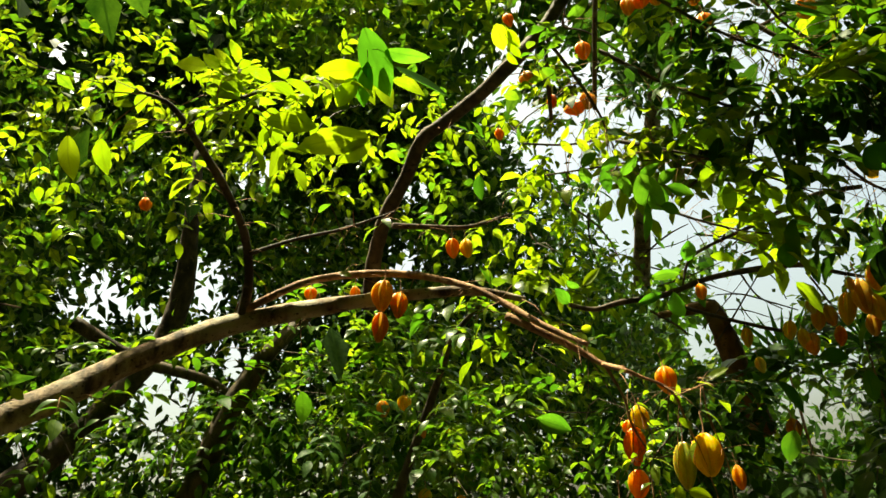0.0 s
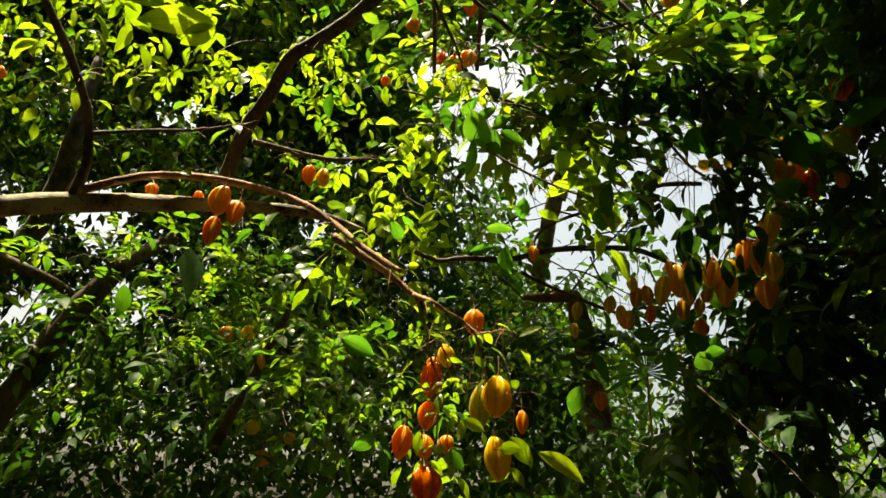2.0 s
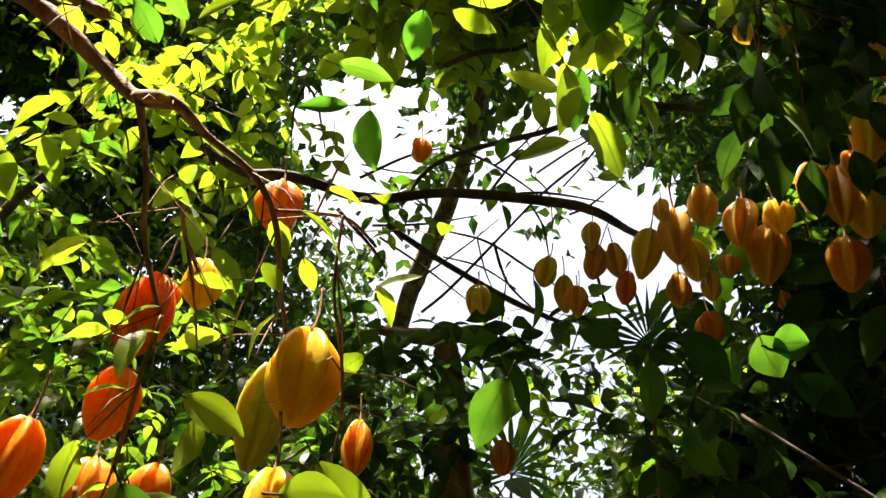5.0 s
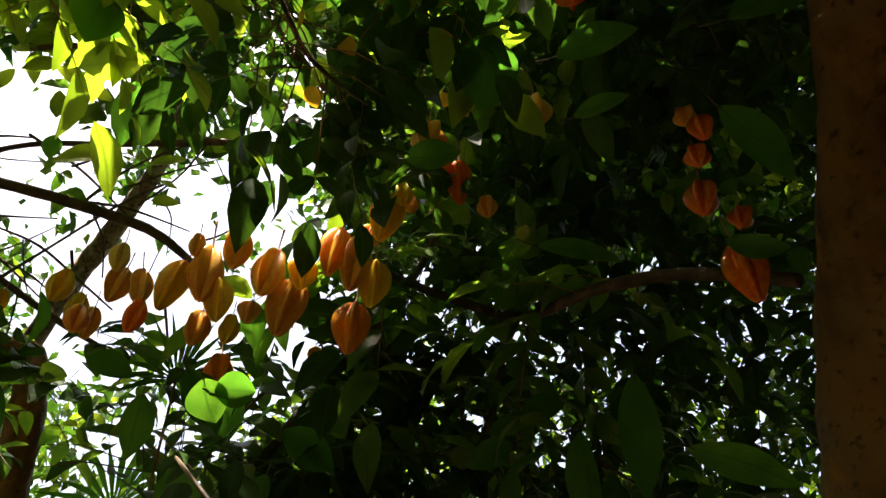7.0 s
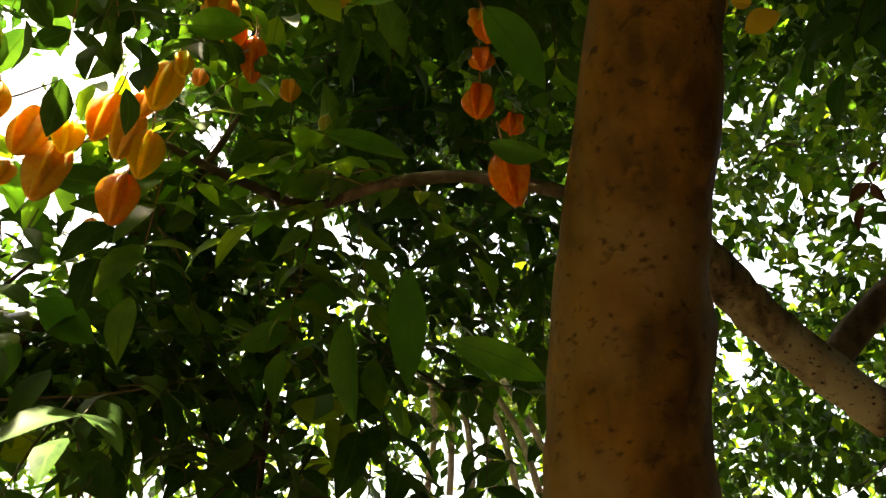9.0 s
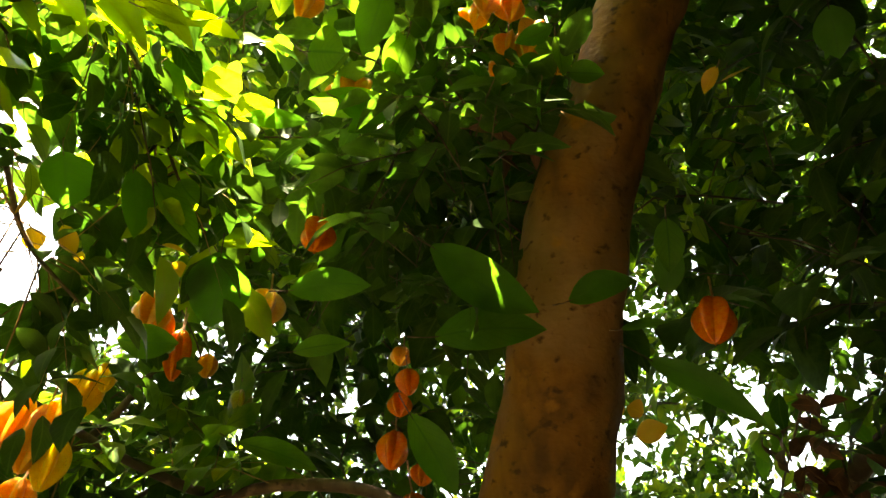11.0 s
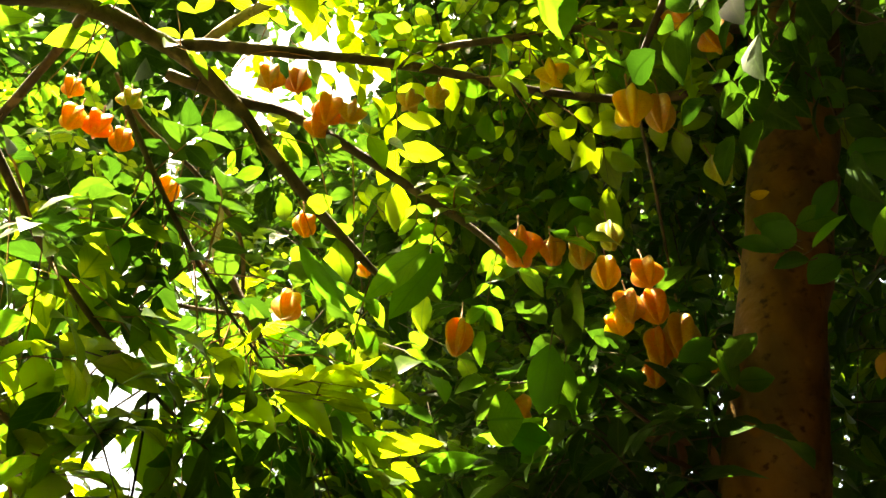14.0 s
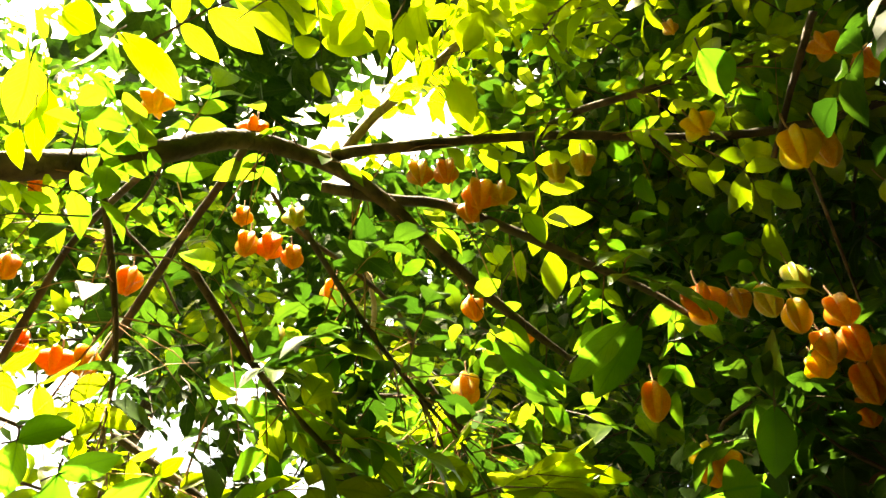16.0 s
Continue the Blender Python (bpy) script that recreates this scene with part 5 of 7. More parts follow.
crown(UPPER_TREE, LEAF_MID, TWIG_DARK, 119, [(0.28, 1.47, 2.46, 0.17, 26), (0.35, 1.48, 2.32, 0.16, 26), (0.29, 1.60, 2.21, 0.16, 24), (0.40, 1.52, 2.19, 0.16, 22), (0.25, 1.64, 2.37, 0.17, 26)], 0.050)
crown(FRUIT_TREE, LEAF_SHADED, TWIG_DARK, 116, [(0.83, 0.64, 2.78, 0.10, 14), (0.92, 0.60, 2.72, 0.08, 8)], 0.055)
# unseen clumps added beside the path to darken the trunk's right side
crown(SHADE_TREE, LEAF_SHADED, TWIG_DARK, 117, [(1.75, 0.15, 2.4, 0.45, 150), (1.5, -0.05, 2.9, 0.45, 150), (1.5, -0.05, 2.0, 0.45, 150), (2.0, 0.25, 1.8, 0.45, 150), (1.2, -0.2, 3.3, 0.45, 130), (2.1, 0.1, 2.8, 0.45, 120)], 0.090)
fan_palm(2.772, 4.119, 2.129)
fan_palm(2.051, 4.556, 2.464)
fan_palm(1.143, 2.030, 1.990, 0.3)
# clumps added overhead to block the sun from the fruit and trunk below
crown(FRUIT_TREE, LEAF_SHADED, TWIG_DARK, 140, [(1.35, 1.3, 3.5, 0.45, 150), (2.0, 1.9, 3.6, 0.75, 240), (2.1, 0.8, 3.5, 0.7, 220), (1.35, 0.6, 3.4, 0.45, 140), (2.2, 3.3, 3.8, 0.8, 160)], 0.070)

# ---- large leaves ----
big_leaf(ARCH_TREE, LEAF_SUNLIT, (-0.144, 1.359, 2.561), (-0.246, 1.364, 2.568), (0.105, -0.599, -0.643), 0.050)
big_leaf(ARCH_TREE, LEAF_SUNLIT, (-0.133, 1.362, 2.380), (-0.292, 1.364, 2.374), (0.361, -1.018, -0.802), 0.058)
big_leaf(ARCH_TREE, LEAF_SUNLIT, (-0.250, 1.374, 2.428), (-0.360, 1.345, 2.436), (-0.107, -0.594, -0.049), 0.048)
big_leaf(ARCH_TREE, LEAF_SUNLIT, (-0.159, 1.372, 2.542), (-0.203, 1.401, 2.491), (-0.366, -0.559, -0.268), 0.056)
big_leaf(ARCH_TREE, LEAF_SUNLIT, (-0.134, 1.365, 2.374), (-0.204, 1.379, 2.335), (0.254, -0.720, -0.628), 0.042)
big_leaf(ARCH_TREE, LEAF_SUNLIT, (-0.818, 1.331, 1.896), (-0.799, 1.346, 1.881), (0.652, -1.075, 0.753), 0.023)
big_leaf(ARCH_TREE, LEAF_SUNLIT, (-0.653, 1.125, 2.298), (-0.656, 1.166, 2.229), (0.724, -0.731, -0.542), 0.035)
big_leaf(ARCH_TREE, LEAF_BIG, (-0.128, 1.309, 2.628), (-0.089, 1.418, 2.520), (0.097, -0.706, -0.767), 0.069)
big_leaf(ARCH_TREE, LEAF_BIG, (-0.069, 1.367, 2.559), (0.038, 1.416, 2.490), (0.930, -0.646, 0.434), 0.057)
big_leaf(ARCH_TREE, LEAF_BIG, (-0.090, 1.343, 2.589), (0.008, 1.365, 2.564), (-0.392, -0.136, -0.805), 0.050)
big_leaf(ARCH_TREE, LEAF_BIG, (-0.130, 1.353, 2.571), (-0.153, 1.408, 2.490), (-0.184, -0.579, -0.231), 0.050)
big_leaf(ARCH_TREE, LEAF_BIG, (0.421, 1.379, 2.243), (0.464, 1.403, 2.165), (-1.206, -1.304, 0.252), 0.058)
big_leaf(ARCH_TREE, LEAF_BIG, (0.433, 1.402, 2.187), (0.421, 1.437, 2.113), (0.565, -0.511, -0.159), 0.037)
big_leaf(ARCH_TREE, LEAF_BIG, (0.459, 1.399, 2.176), (0.496, 1.395, 2.158), (0.031, -1.332, 0.163), 0.028)
big_leaf(ARCH_TREE, LEAF_BIG, (0.106, 1.590, 2.388), (0.104, 1.618, 2.333), (-0.598, -0.887, -0.168), 0.031)
big_leaf(ARCH_TREE, LEAF_BIG, (0.756, 1.531, 2.119), (0.761, 1.548, 2.065), (-0.099, -0.972, 0.515), 0.052)
big_leaf(ARCH_TREE, LEAF_BIG, (1.034, 1.521, 2.757), (1.004, 1.602, 2.675), (-0.549, -0.357, 0.116), 0.072)
big_leaf(FRUIT_TREE, LEAF_BIG, (0.556, 1.837, 2.123), (0.495, 1.853, 2.108), (-0.811, -0.738, -0.289), 0.025)
big_leaf(FRUIT_TREE, LEAF_BIG, (0.586, 1.834, 2.123), (0.611, 1.880, 2.060), (-0.416, -0.678, -0.886), 0.040)
big_leaf(FRUIT_TREE, LEAF_BIG, (0.862, 1.757, 2.252), (0.886, 1.816, 2.183), (-0.123, -0.408, -0.242), 0.039)
big_leaf(FRUIT_TREE, LEAF_BIG, (0.527, 1.807, 2.159), (0.605, 1.816, 2.168), (0.946, -0.582, -0.313), 0.027)
big_leaf(FRUIT_TREE, LEAF_BIG, (0.801, 1.723, 2.306), (0.813, 1.763, 2.269), (-0.583, -0.462, -0.795), 0.034)
big_leaf(FRUIT_TREE, LEAF_BIG, (0.823, 1.936, 2.242), (0.831, 1.958, 2.213), (0.225, -0.969, -0.231), 0.029)
big_leaf(FRUIT_TREE, LEAF_BIG, (0.892, 1.953, 2.004), (0.914, 1.981, 1.938), (0.423, -0.324, -0.039), 0.040)
big_leaf(FRUIT_TREE, LEAF_BIG, (0.873, 2.017, 1.901), (0.929, 2.028, 1.814), (0.196, -0.870, 0.275), 0.040)
big_leaf(FRUIT_TREE, LEAF_BIG, (0.991, 1.992, 1.957), (1.053, 1.963, 1.942), (-0.435, -1.152, 0.098), 0.042)
big_leaf(FRUIT_TREE, LEAF_BIG, (0.789, 2.037, 1.924), (0.868, 2.008, 1.923), (0.095, -1.005, -0.503), 0.027)
big_leaf(FRUIT_TREE, LEAF_BIG, (0.311, 1.825, 2.118), (0.276, 1.790, 2.147), (-0.041, -1.693, -0.542), 0.031)
big_leaf(FRUIT_TREE, LEAF_BIG, (0.535, 1.723, 2.237), (0.558, 1.749, 2.212), (-0.484, 0.170, -0.644), 0.022)
big_leaf(FRUIT_TREE, LEAF_BIG, (0.339, 1.802, 2.150), (0.307, 1.779, 2.167), (-0.475, -0.370, -0.401), 0.025)
big_leaf(FRUIT_TREE, LEAF_BIG, (0.615, 1.728, 2.222), (0.622, 1.776, 2.177), (-0.114, -0.569, -0.319), 0.037)
big_leaf(FRUIT_TREE, LEAF_SUNLIT, (0.883, 1.827, 2.174), (0.817, 1.872, 2.159), (-0.514, -0.294, -0.082), 0.030)
big_leaf(FRUIT_TREE, LEAF_SUNLIT, (0.848, 1.790, 2.229), (0.764, 1.809, 2.247), (-0.531, -0.710, -0.719), 0.024)
big_leaf(FRUIT_TREE, LEAF_SUNLIT, (0.989, 1.845, 2.247), (0.943, 1.882, 2.238), (-0.310, -0.338, -0.038), 0.018)
big_leaf(FRUIT_TREE, LEAF_SUNLIT, (0.971, 1.885, 2.217), (0.999, 1.872, 2.212), (-0.162, -0.718, 0.359), 0.018)
big_leaf(FRUIT_TREE, LEAF_SUNLIT, (0.977, 1.904, 2.192), (1.010, 1.881, 2.194), (-0.495, -0.672, -0.387), 0.018)
big_leaf(FRUIT_TREE, LEAF_SUNLIT, (0.351, 1.800, 2.154), (0.392, 1.773, 2.189), (0.163, -0.813, 0.478), 0.025)
big_leaf(FRUIT_TREE, LEAF_SUNLIT, (0.331, 1.825, 2.044), (0.360, 1.826, 2.049), (0.329, -1.453, -0.429), 0.020)
big_leaf(FRUIT_TREE, LEAF_SUNLIT, (0.646, 1.914, 1.902), (0.703, 1.889, 1.923), (-0.739, -0.521, 0.444), 0.029)
big_leaf(FRUIT_TREE, LEAF_SUNLIT, (0.544, 1.872, 1.899), (0.565, 1.887, 1.867), (-0.250, -0.630, -0.212), 0.020)
big_leaf(FRUIT_TREE, LEAF_BIG, (1.518, 1.516, 1.885), (1.560, 1.547, 1.746), (-0.496, 0.065, -0.203), 0.058)
big_leaf(FRUIT_TREE, LEAF_BIG, (1.580, 1.458, 1.979), (1.639, 1.504, 1.812), (-1.179, -0.260, 0.076), 0.064)
big_leaf(FRUIT_TREE, LEAF_BIG, (1.659, 1.429, 1.884), (1.778, 1.330, 1.834), (-0.488, -0.110, -0.316), 0.054)
big_leaf(FRUIT_TREE, LEAF_BIG, (1.557, 1.657, 1.965), (1.603, 1.602, 1.980), (-1.395, -0.251, -0.242), 0.044)
big_leaf(FRUIT_TREE, LEAF_BIG, (1.529, 1.701, 1.934), (1.576, 1.638, 1.968), (-1.068, -1.171, 0.399), 0.037)
big_leaf(FRUIT_TREE, LEAF_BIG, (1.407, 1.491, 2.136), (1.504, 1.408, 2.119), (-0.456, -0.456, 0.067), 0.040)
big_leaf(FRUIT_TREE, LEAF_BIG, (1.018, 1.653, 1.823), (1.047, 1.662, 1.785), (-0.484, -1.335, -0.405), 0.044)
big_leaf(FRUIT_TREE, LEAF_BIG, (1.032, 1.653, 1.816), (1.076, 1.636, 1.825), (-0.670, -1.001, -0.412), 0.039)
big_leaf(FRUIT_TREE, LEAF_BIG, (1.561, 1.680, 1.922), (1.512, 1.739, 1.887), (-0.597, -0.879, -0.074), 0.044)
big_leaf(FRUIT_TREE, LEAF_BIG, (1.605, 1.645, 1.911), (1.567, 1.702, 1.870), (-0.389, -0.097, 0.589), 0.044)
big_leaf(FRUIT_TREE, LEAF_BIG, (1.421, 1.221, 2.019), (1.465, 1.164, 2.005), (-0.615, -0.320, -0.485), 0.028)
big_leaf(FRUIT_TREE, LEAF_SUNLIT, (1.803, 1.904, 1.895), (1.890, 1.815, 1.896), (-0.249, -0.086, -0.184), 0.055)
big_leaf(FRUIT_TREE, LEAF_SUNLIT, (1.910, 1.989, 1.772), (1.974, 1.910, 1.813), (-0.372, -0.840, 0.081), 0.059)
big_leaf(FRUIT_TREE, LEAF_SUNLIT, (1.425, 2.199, 1.747), (1.489, 2.159, 1.789), (-0.325, -1.056, 0.510), 0.064)
big_leaf(FRUIT_TREE, LEAF_SUNLIT, (1.314, 2.248, 1.726), (1.395, 2.219, 1.713), (-0.924, -1.206, 0.119), 0.064)
big_leaf(FRUIT_TREE, LEAF_SUNLIT, (1.688, 1.951, 2.008), (1.744, 1.910, 1.996), (-0.992, -0.585, -0.627), 0.046)
big_leaf(FRUIT_TREE, LEAF_BIG, (1.166, 1.072, 2.222), (1.256, 0.971, 2.167), (-0.621, -0.464, -0.390), 0.056)
big_leaf(FRUIT_TREE, LEAF_BIG, (1.235, 1.093, 2.145), (1.271, 0.970, 2.150), (-0.647, -0.052, -0.153), 0.053)
big_leaf(FRUIT_TREE, LEAF_BIG, (1.257, 0.938, 2.174), (1.255, 0.861, 2.186), (-0.540, -0.126, -0.062), 0.037)
big_leaf(FRUIT_TREE, LEAF_BIG, (1.313, 0.836, 2.197), (1.275, 0.814, 2.239), (-0.784, -0.043, -0.459), 0.033)
big_leaf(FRUIT_TREE, LEAF_BIG, (1.313, 0.867, 2.116), (1.360, 0.762, 2.044), (-0.773, 0.077, -0.325), 0.031)
big_leaf(FRUIT_TREE, LEAF_BIG, (1.273, 1.138, 2.071), (1.338, 1.101, 1.993), (-0.798, -0.424, -0.235), 0.043)
big_leaf(FRUIT_TREE, LEAF_BIG, (1.167, 1.338, 2.280), (1.178, 1.321, 2.283), (-0.604, -0.676, -0.156), 0.022)
big_leaf(FRUIT_TREE, LEAF_BIG, (1.145, 1.366, 2.275), (1.196, 1.405, 2.196), (-0.748, -0.652, -0.276), 0.080)
big_leaf(FRUIT_TREE, LEAF_BIG, (1.225, 1.307, 2.253), (1.274, 1.212, 2.270), (-0.471, -0.508, -0.330), 0.044)
big_leaf(FRUIT_TREE, LEAF_BIG, (1.276, 1.322, 2.190), (1.308, 1.255, 2.207), (-0.637, -0.529, -0.127), 0.029)
big_leaf(FRUIT_TREE, LEAF_BIG, (1.191, 1.558, 2.208), (1.247, 1.501, 2.221), (-0.565, -0.785, -0.253), 0.048)
big_leaf(FRUIT_TREE, LEAF_BIG, (1.289, 0.889, 2.145), (1.291, 0.838, 2.146), (-0.760, 0.072, -0.090), 0.012)
big_leaf(FRUIT_TREE, LEAF_BIG, (1.115, 1.119, 2.479), (1.077, 1.093, 2.526), (-0.804, -0.957, -0.872), 0.042)
big_leaf(FRUIT_TREE, LEAF_BIG, (1.122, 1.138, 2.461), (1.079, 1.230, 2.440), (0.199, -0.552, -0.117), 0.044)
big_leaf(FRUIT_TREE, LEAF_BIG, (1.122, 1.105, 2.479), (1.147, 1.104, 2.454), (0.115, -0.629, -0.397), 0.044)
big_leaf(FRUIT_TREE, LEAF_BIG, (1.143, 1.140, 2.438), (1.132, 1.188, 2.416), (-0.905, -0.830, 0.042), 0.036)
big_leaf(FRUIT_TREE, LEAF_BIG, (1.146, 0.919, 2.456), (1.137, 0.958, 2.453), (-0.285, -0.930, 0.063), 0.031)
big_leaf(FRUIT_TREE, LEAF_BIG, (1.141, 0.902, 2.465), (1.128, 0.927, 2.472), (-0.801, -0.089, -0.260), 0.028)
big_leaf(FRUIT_TREE, LEAF_BIG, (1.161, 0.896, 2.445), (1.174, 0.853, 2.440), (-1.250, -0.280, -0.714), 0.030)
big_leaf(FRUIT_TREE, LEAF_BIG, (1.158, 0.929, 2.440), (1.189, 0.946, 2.399), (0.042, 0.684, -0.279), 0.033)
big_leaf(FRUIT_TREE, LEAF_BIG, (1.077, 0.766, 2.541), (1.048, 0.790, 2.563), (-1.111, 0.443, -0.495), 0.042)
big_leaf(FRUIT_TREE, LEAF_BIG, (1.087, 0.750, 2.533), (1.070, 0.700, 2.545), (0.049, 0.785, 0.259), 0.030)
big_leaf(FRUIT_TREE, LEAF_BIG, (1.074, 0.786, 2.542), (1.050, 0.827, 2.558), (-0.794, -0.440, -0.686), 0.021)
big_leaf(FRUIT_TREE, LEAF_BIG, (1.095, 0.760, 2.525), (1.087, 0.798, 2.531), (-0.697, -0.382, 0.075), 0.030)
big_leaf(FRUIT_TREE, LEAF_BIG, (1.073, 0.694, 2.476), (1.031, 0.639, 2.506), (-0.407, 0.046, -0.550), 0.037)
big_leaf(FRUIT_TREE, LEAF_BIG, (1.013, 0.628, 2.518), (0.988, 0.671, 2.543), (-0.344, 0.685, -1.208), 0.036)
big_leaf(FRUIT_TREE, LEAF_BIG, (1.014, 0.601, 2.512), (0.976, 0.575, 2.534), (-0.511, 0.043, -0.727), 0.039)
big_leaf(FRUIT_TREE, LEAF_BIG, (1.020, 0.619, 2.511), (1.043, 0.672, 2.500), (-0.748, 0.197, 0.319), 0.039)
big_leaf(FRUIT_TREE, LEAF_BIG, (1.035, 0.592, 2.493), (1.016, 0.566, 2.502), (-0.605, 0.001, -0.900), 0.029)
big_leaf(FRUIT_TREE, LEAF_BIG, (1.027, 0.610, 2.504), (1.069, 0.613, 2.468), (-0.309, -0.148, -0.466), 0.033)
big_leaf(FRUIT_TREE, LEAF_BIG, (1.118, 0.683, 2.502), (1.130, 0.650, 2.487), (-0.397, 0.089, -0.532), 0.025)
big_leaf(FRUIT_TREE, LEAF_BIG, (1.103, 0.729, 2.518), (1.113, 0.773, 2.509), (-0.735, 0.379, -0.403), 0.035)
big_leaf(FRUIT_TREE, LEAF_BIG, (1.201, 0.592, 2.475), (1.242, 0.592, 2.426), (-0.634, 0.324, -0.448), 0.044)
big_leaf(FRUIT_TREE, LEAF_BIG, (1.250, 0.818, 2.255), (1.278, 0.825, 2.200), (-0.735, -0.189, 0.310), 0.033)
big_leaf(FRUIT_TREE, LEAF_BIG, (0.933, 1.429, 2.284), (0.971, 1.436, 2.232), (-0.286, -1.410, -0.231), 0.069)
big_leaf(FRUIT_TREE, LEAF_BIG, (0.990, 1.381, 2.291), (1.035, 1.389, 2.225), (-0.104, -0.752, -0.325), 0.042)
big_leaf(FRUIT_TREE, LEAF_BIG, (1.014, 1.365, 2.285), (1.080, 1.343, 2.230), (-0.175, -1.083, -0.124), 0.042)
big_leaf(FRUIT_TREE, LEAF_BIG, (1.053, 1.375, 2.327), (1.081, 1.364, 2.307), (-0.347, -0.287, -0.580), 0.036)
big_leaf(FRUIT_TREE, LEAF_BIG, (1.052, 1.296, 2.411), (1.097, 1.230, 2.423), (-1.080, 0.049, -0.562), 0.026)
big_leaf(FRUIT_TREE, LEAF_BIG, (0.878, 1.140, 2.574), (0.882, 1.232, 2.516), (-0.465, 0.560, -0.640), 0.048)
big_leaf(FRUIT_TREE, LEAF_BIG, (0.781, 1.256, 2.551), (0.861, 1.243, 2.520), (-1.208, 0.580, -0.024), 0.042)
big_leaf(FRUIT_TREE, LEAF_SUNLIT, (0.876, 1.307, 2.462), (0.913, 1.259, 2.477), (-0.284, 0.522, -0.366), 0.046)
big_leaf(FRUIT_TREE, LEAF_SUNLIT, (0.889, 1.307, 2.454), (0.856, 1.353, 2.433), (0.137, -0.583, -0.438), 0.038)
big_leaf(FRUIT_TREE, LEAF_SUNLIT, (0.934, 1.272, 2.452), (0.899, 1.325, 2.431), (-0.235, -0.199, 0.187), 0.025)
big_leaf(FRUIT_TREE, LEAF_SUNLIT, (0.914, 1.291, 2.451), (0.967, 1.252, 2.444), (0.011, -0.771, -0.357), 0.021)
big_leaf(FRUIT_TREE, LEAF_SUNLIT, (0.803, 1.370, 2.519), (0.797, 1.403, 2.491), (0.443, -0.379, -0.320), 0.029)
big_leaf(FRUIT_TREE, LEAF_GOLD, (1.243, 0.723, 2.444), (1.238, 0.686, 2.448), (-0.234, 0.585, 0.232), 0.036)
big_leaf(FRUIT_TREE, LEAF_GOLD, (1.231, 0.724, 2.459), (1.249, 0.746, 2.438), (-0.979, -0.131, 0.002), 0.019)
big_leaf(FRUIT_TREE, LEAF_GOLD, (1.147, 0.642, 2.539), (1.154, 0.632, 2.531), (-0.199, -0.372, -0.561), 0.026)
big_leaf(FRUIT_TREE, LEAF_GOLD, (1.051, 0.786, 2.623), (1.058, 0.764, 2.619), (-0.673, 0.365, -0.896), 0.012)
big_leaf(FRUIT_TREE, LEAF_GOLD, (0.953, 1.496, 2.266), (0.962, 1.508, 2.236), (0.599, -0.712, 0.142), 0.019)
big_leaf(FRUIT_TREE, LEAF_GOLD, (1.083, 1.403, 2.252), (1.108, 1.379, 2.252), (0.279, -0.404, 0.210), 0.019)
big_leaf(FRUIT_TREE, LEAF_GOLD, (1.000, 1.478, 2.242), (1.026, 1.473, 2.216), (-0.599, -0.540, -0.501), 0.022)
big_leaf(FRUIT_TREE, LEAF_GOLD, (1.462, 0.942, 2.154), (1.483, 0.943, 2.122), (-0.838, -0.112, -0.314), 0.029)
big_leaf(FRUIT_TREE, LEAF_GOLD, (1.495, 0.918, 2.106), (1.494, 0.878, 2.114), (-0.740, -0.038, -0.371), 0.029)
big_leaf(FRUIT_TREE, LEAF_GOLD, (1.482, 0.905, 2.130), (1.474, 0.924, 2.139), (-0.753, -0.191, -0.102), 0.026)
big_leaf(FRUIT_TREE, LEAF_GOLD, (1.071, 1.664, 2.345), (1.097, 1.671, 2.321), (-0.460, -0.741, -0.213), 0.030)
big_leaf(FRUIT_TREE, LEAF_GOLD, (1.126, 1.638, 2.340), (1.152, 1.640, 2.319), (-0.177, -0.858, -0.301), 0.026)
big_leaf(FRUIT_TREE, LEAF_GOLD, (1.229, 1.545, 2.360), (1.254, 1.531, 2.353), (-0.536, -0.468, -0.305), 0.024)
big_leaf(FRUIT_TREE, LEAF_BIG, (1.049, 1.897, 1.890), (1.063, 1.922, 1.809), (-0.035, -0.374, 0.303), 0.047)
big_leaf(FRUIT_TREE, LEAF_BIG, (1.089, 1.869, 1.933), (1.158, 1.877, 1.863), (-0.405, -1.055, -0.148), 0.054)
big_leaf(FRUIT_TREE, LEAF_BIG, (1.189, 1.891, 1.939), (1.173, 1.932, 1.849), (-0.253, -1.205, -0.051), 0.049)
big_leaf(FRUIT_TREE, LEAF_BIG, (1.239, 1.837, 1.883), (1.320, 1.814, 1.840), (-0.144, -1.039, -0.188), 0.054)
big_leaf(FRUIT_TREE, LEAF_BIG, (1.109, 1.911, 1.807), (1.179, 1.904, 1.753), (-0.142, -0.600, -0.463), 0.054)
big_leaf(FRUIT_TREE, LEAF_BIG, (1.263, 1.901, 1.839), (1.255, 1.925, 1.769), (-0.773, -0.358, 0.047), 0.049)
big_leaf(FRUIT_TREE, LEAF_BIG, (1.313, 1.871, 1.994), (1.381, 1.867, 1.924), (-0.846, -0.763, 0.572), 0.052)
big_leaf(FRUIT_TREE, LEAF_BIG, (1.084, 0.766, 2.560), (1.057, 0.794, 2.589), (-0.994, -0.355, -0.409), 0.036)
big_leaf(FRUIT_TREE, LEAF_BIG, (1.077, 0.755, 2.567), (1.079, 0.708, 2.560), (-0.104, -0.223, -0.105), 0.032)
big_leaf(FRUIT_TREE, LEAF_BIG, (1.046, 0.678, 2.591), (1.035, 0.625, 2.592), (-0.309, 0.363, -0.478), 0.044)
big_leaf(FRUIT_TREE, LEAF_BIG, (1.053, 0.694, 2.587), (1.077, 0.735, 2.565), (-0.458, 0.166, -0.014), 0.032)
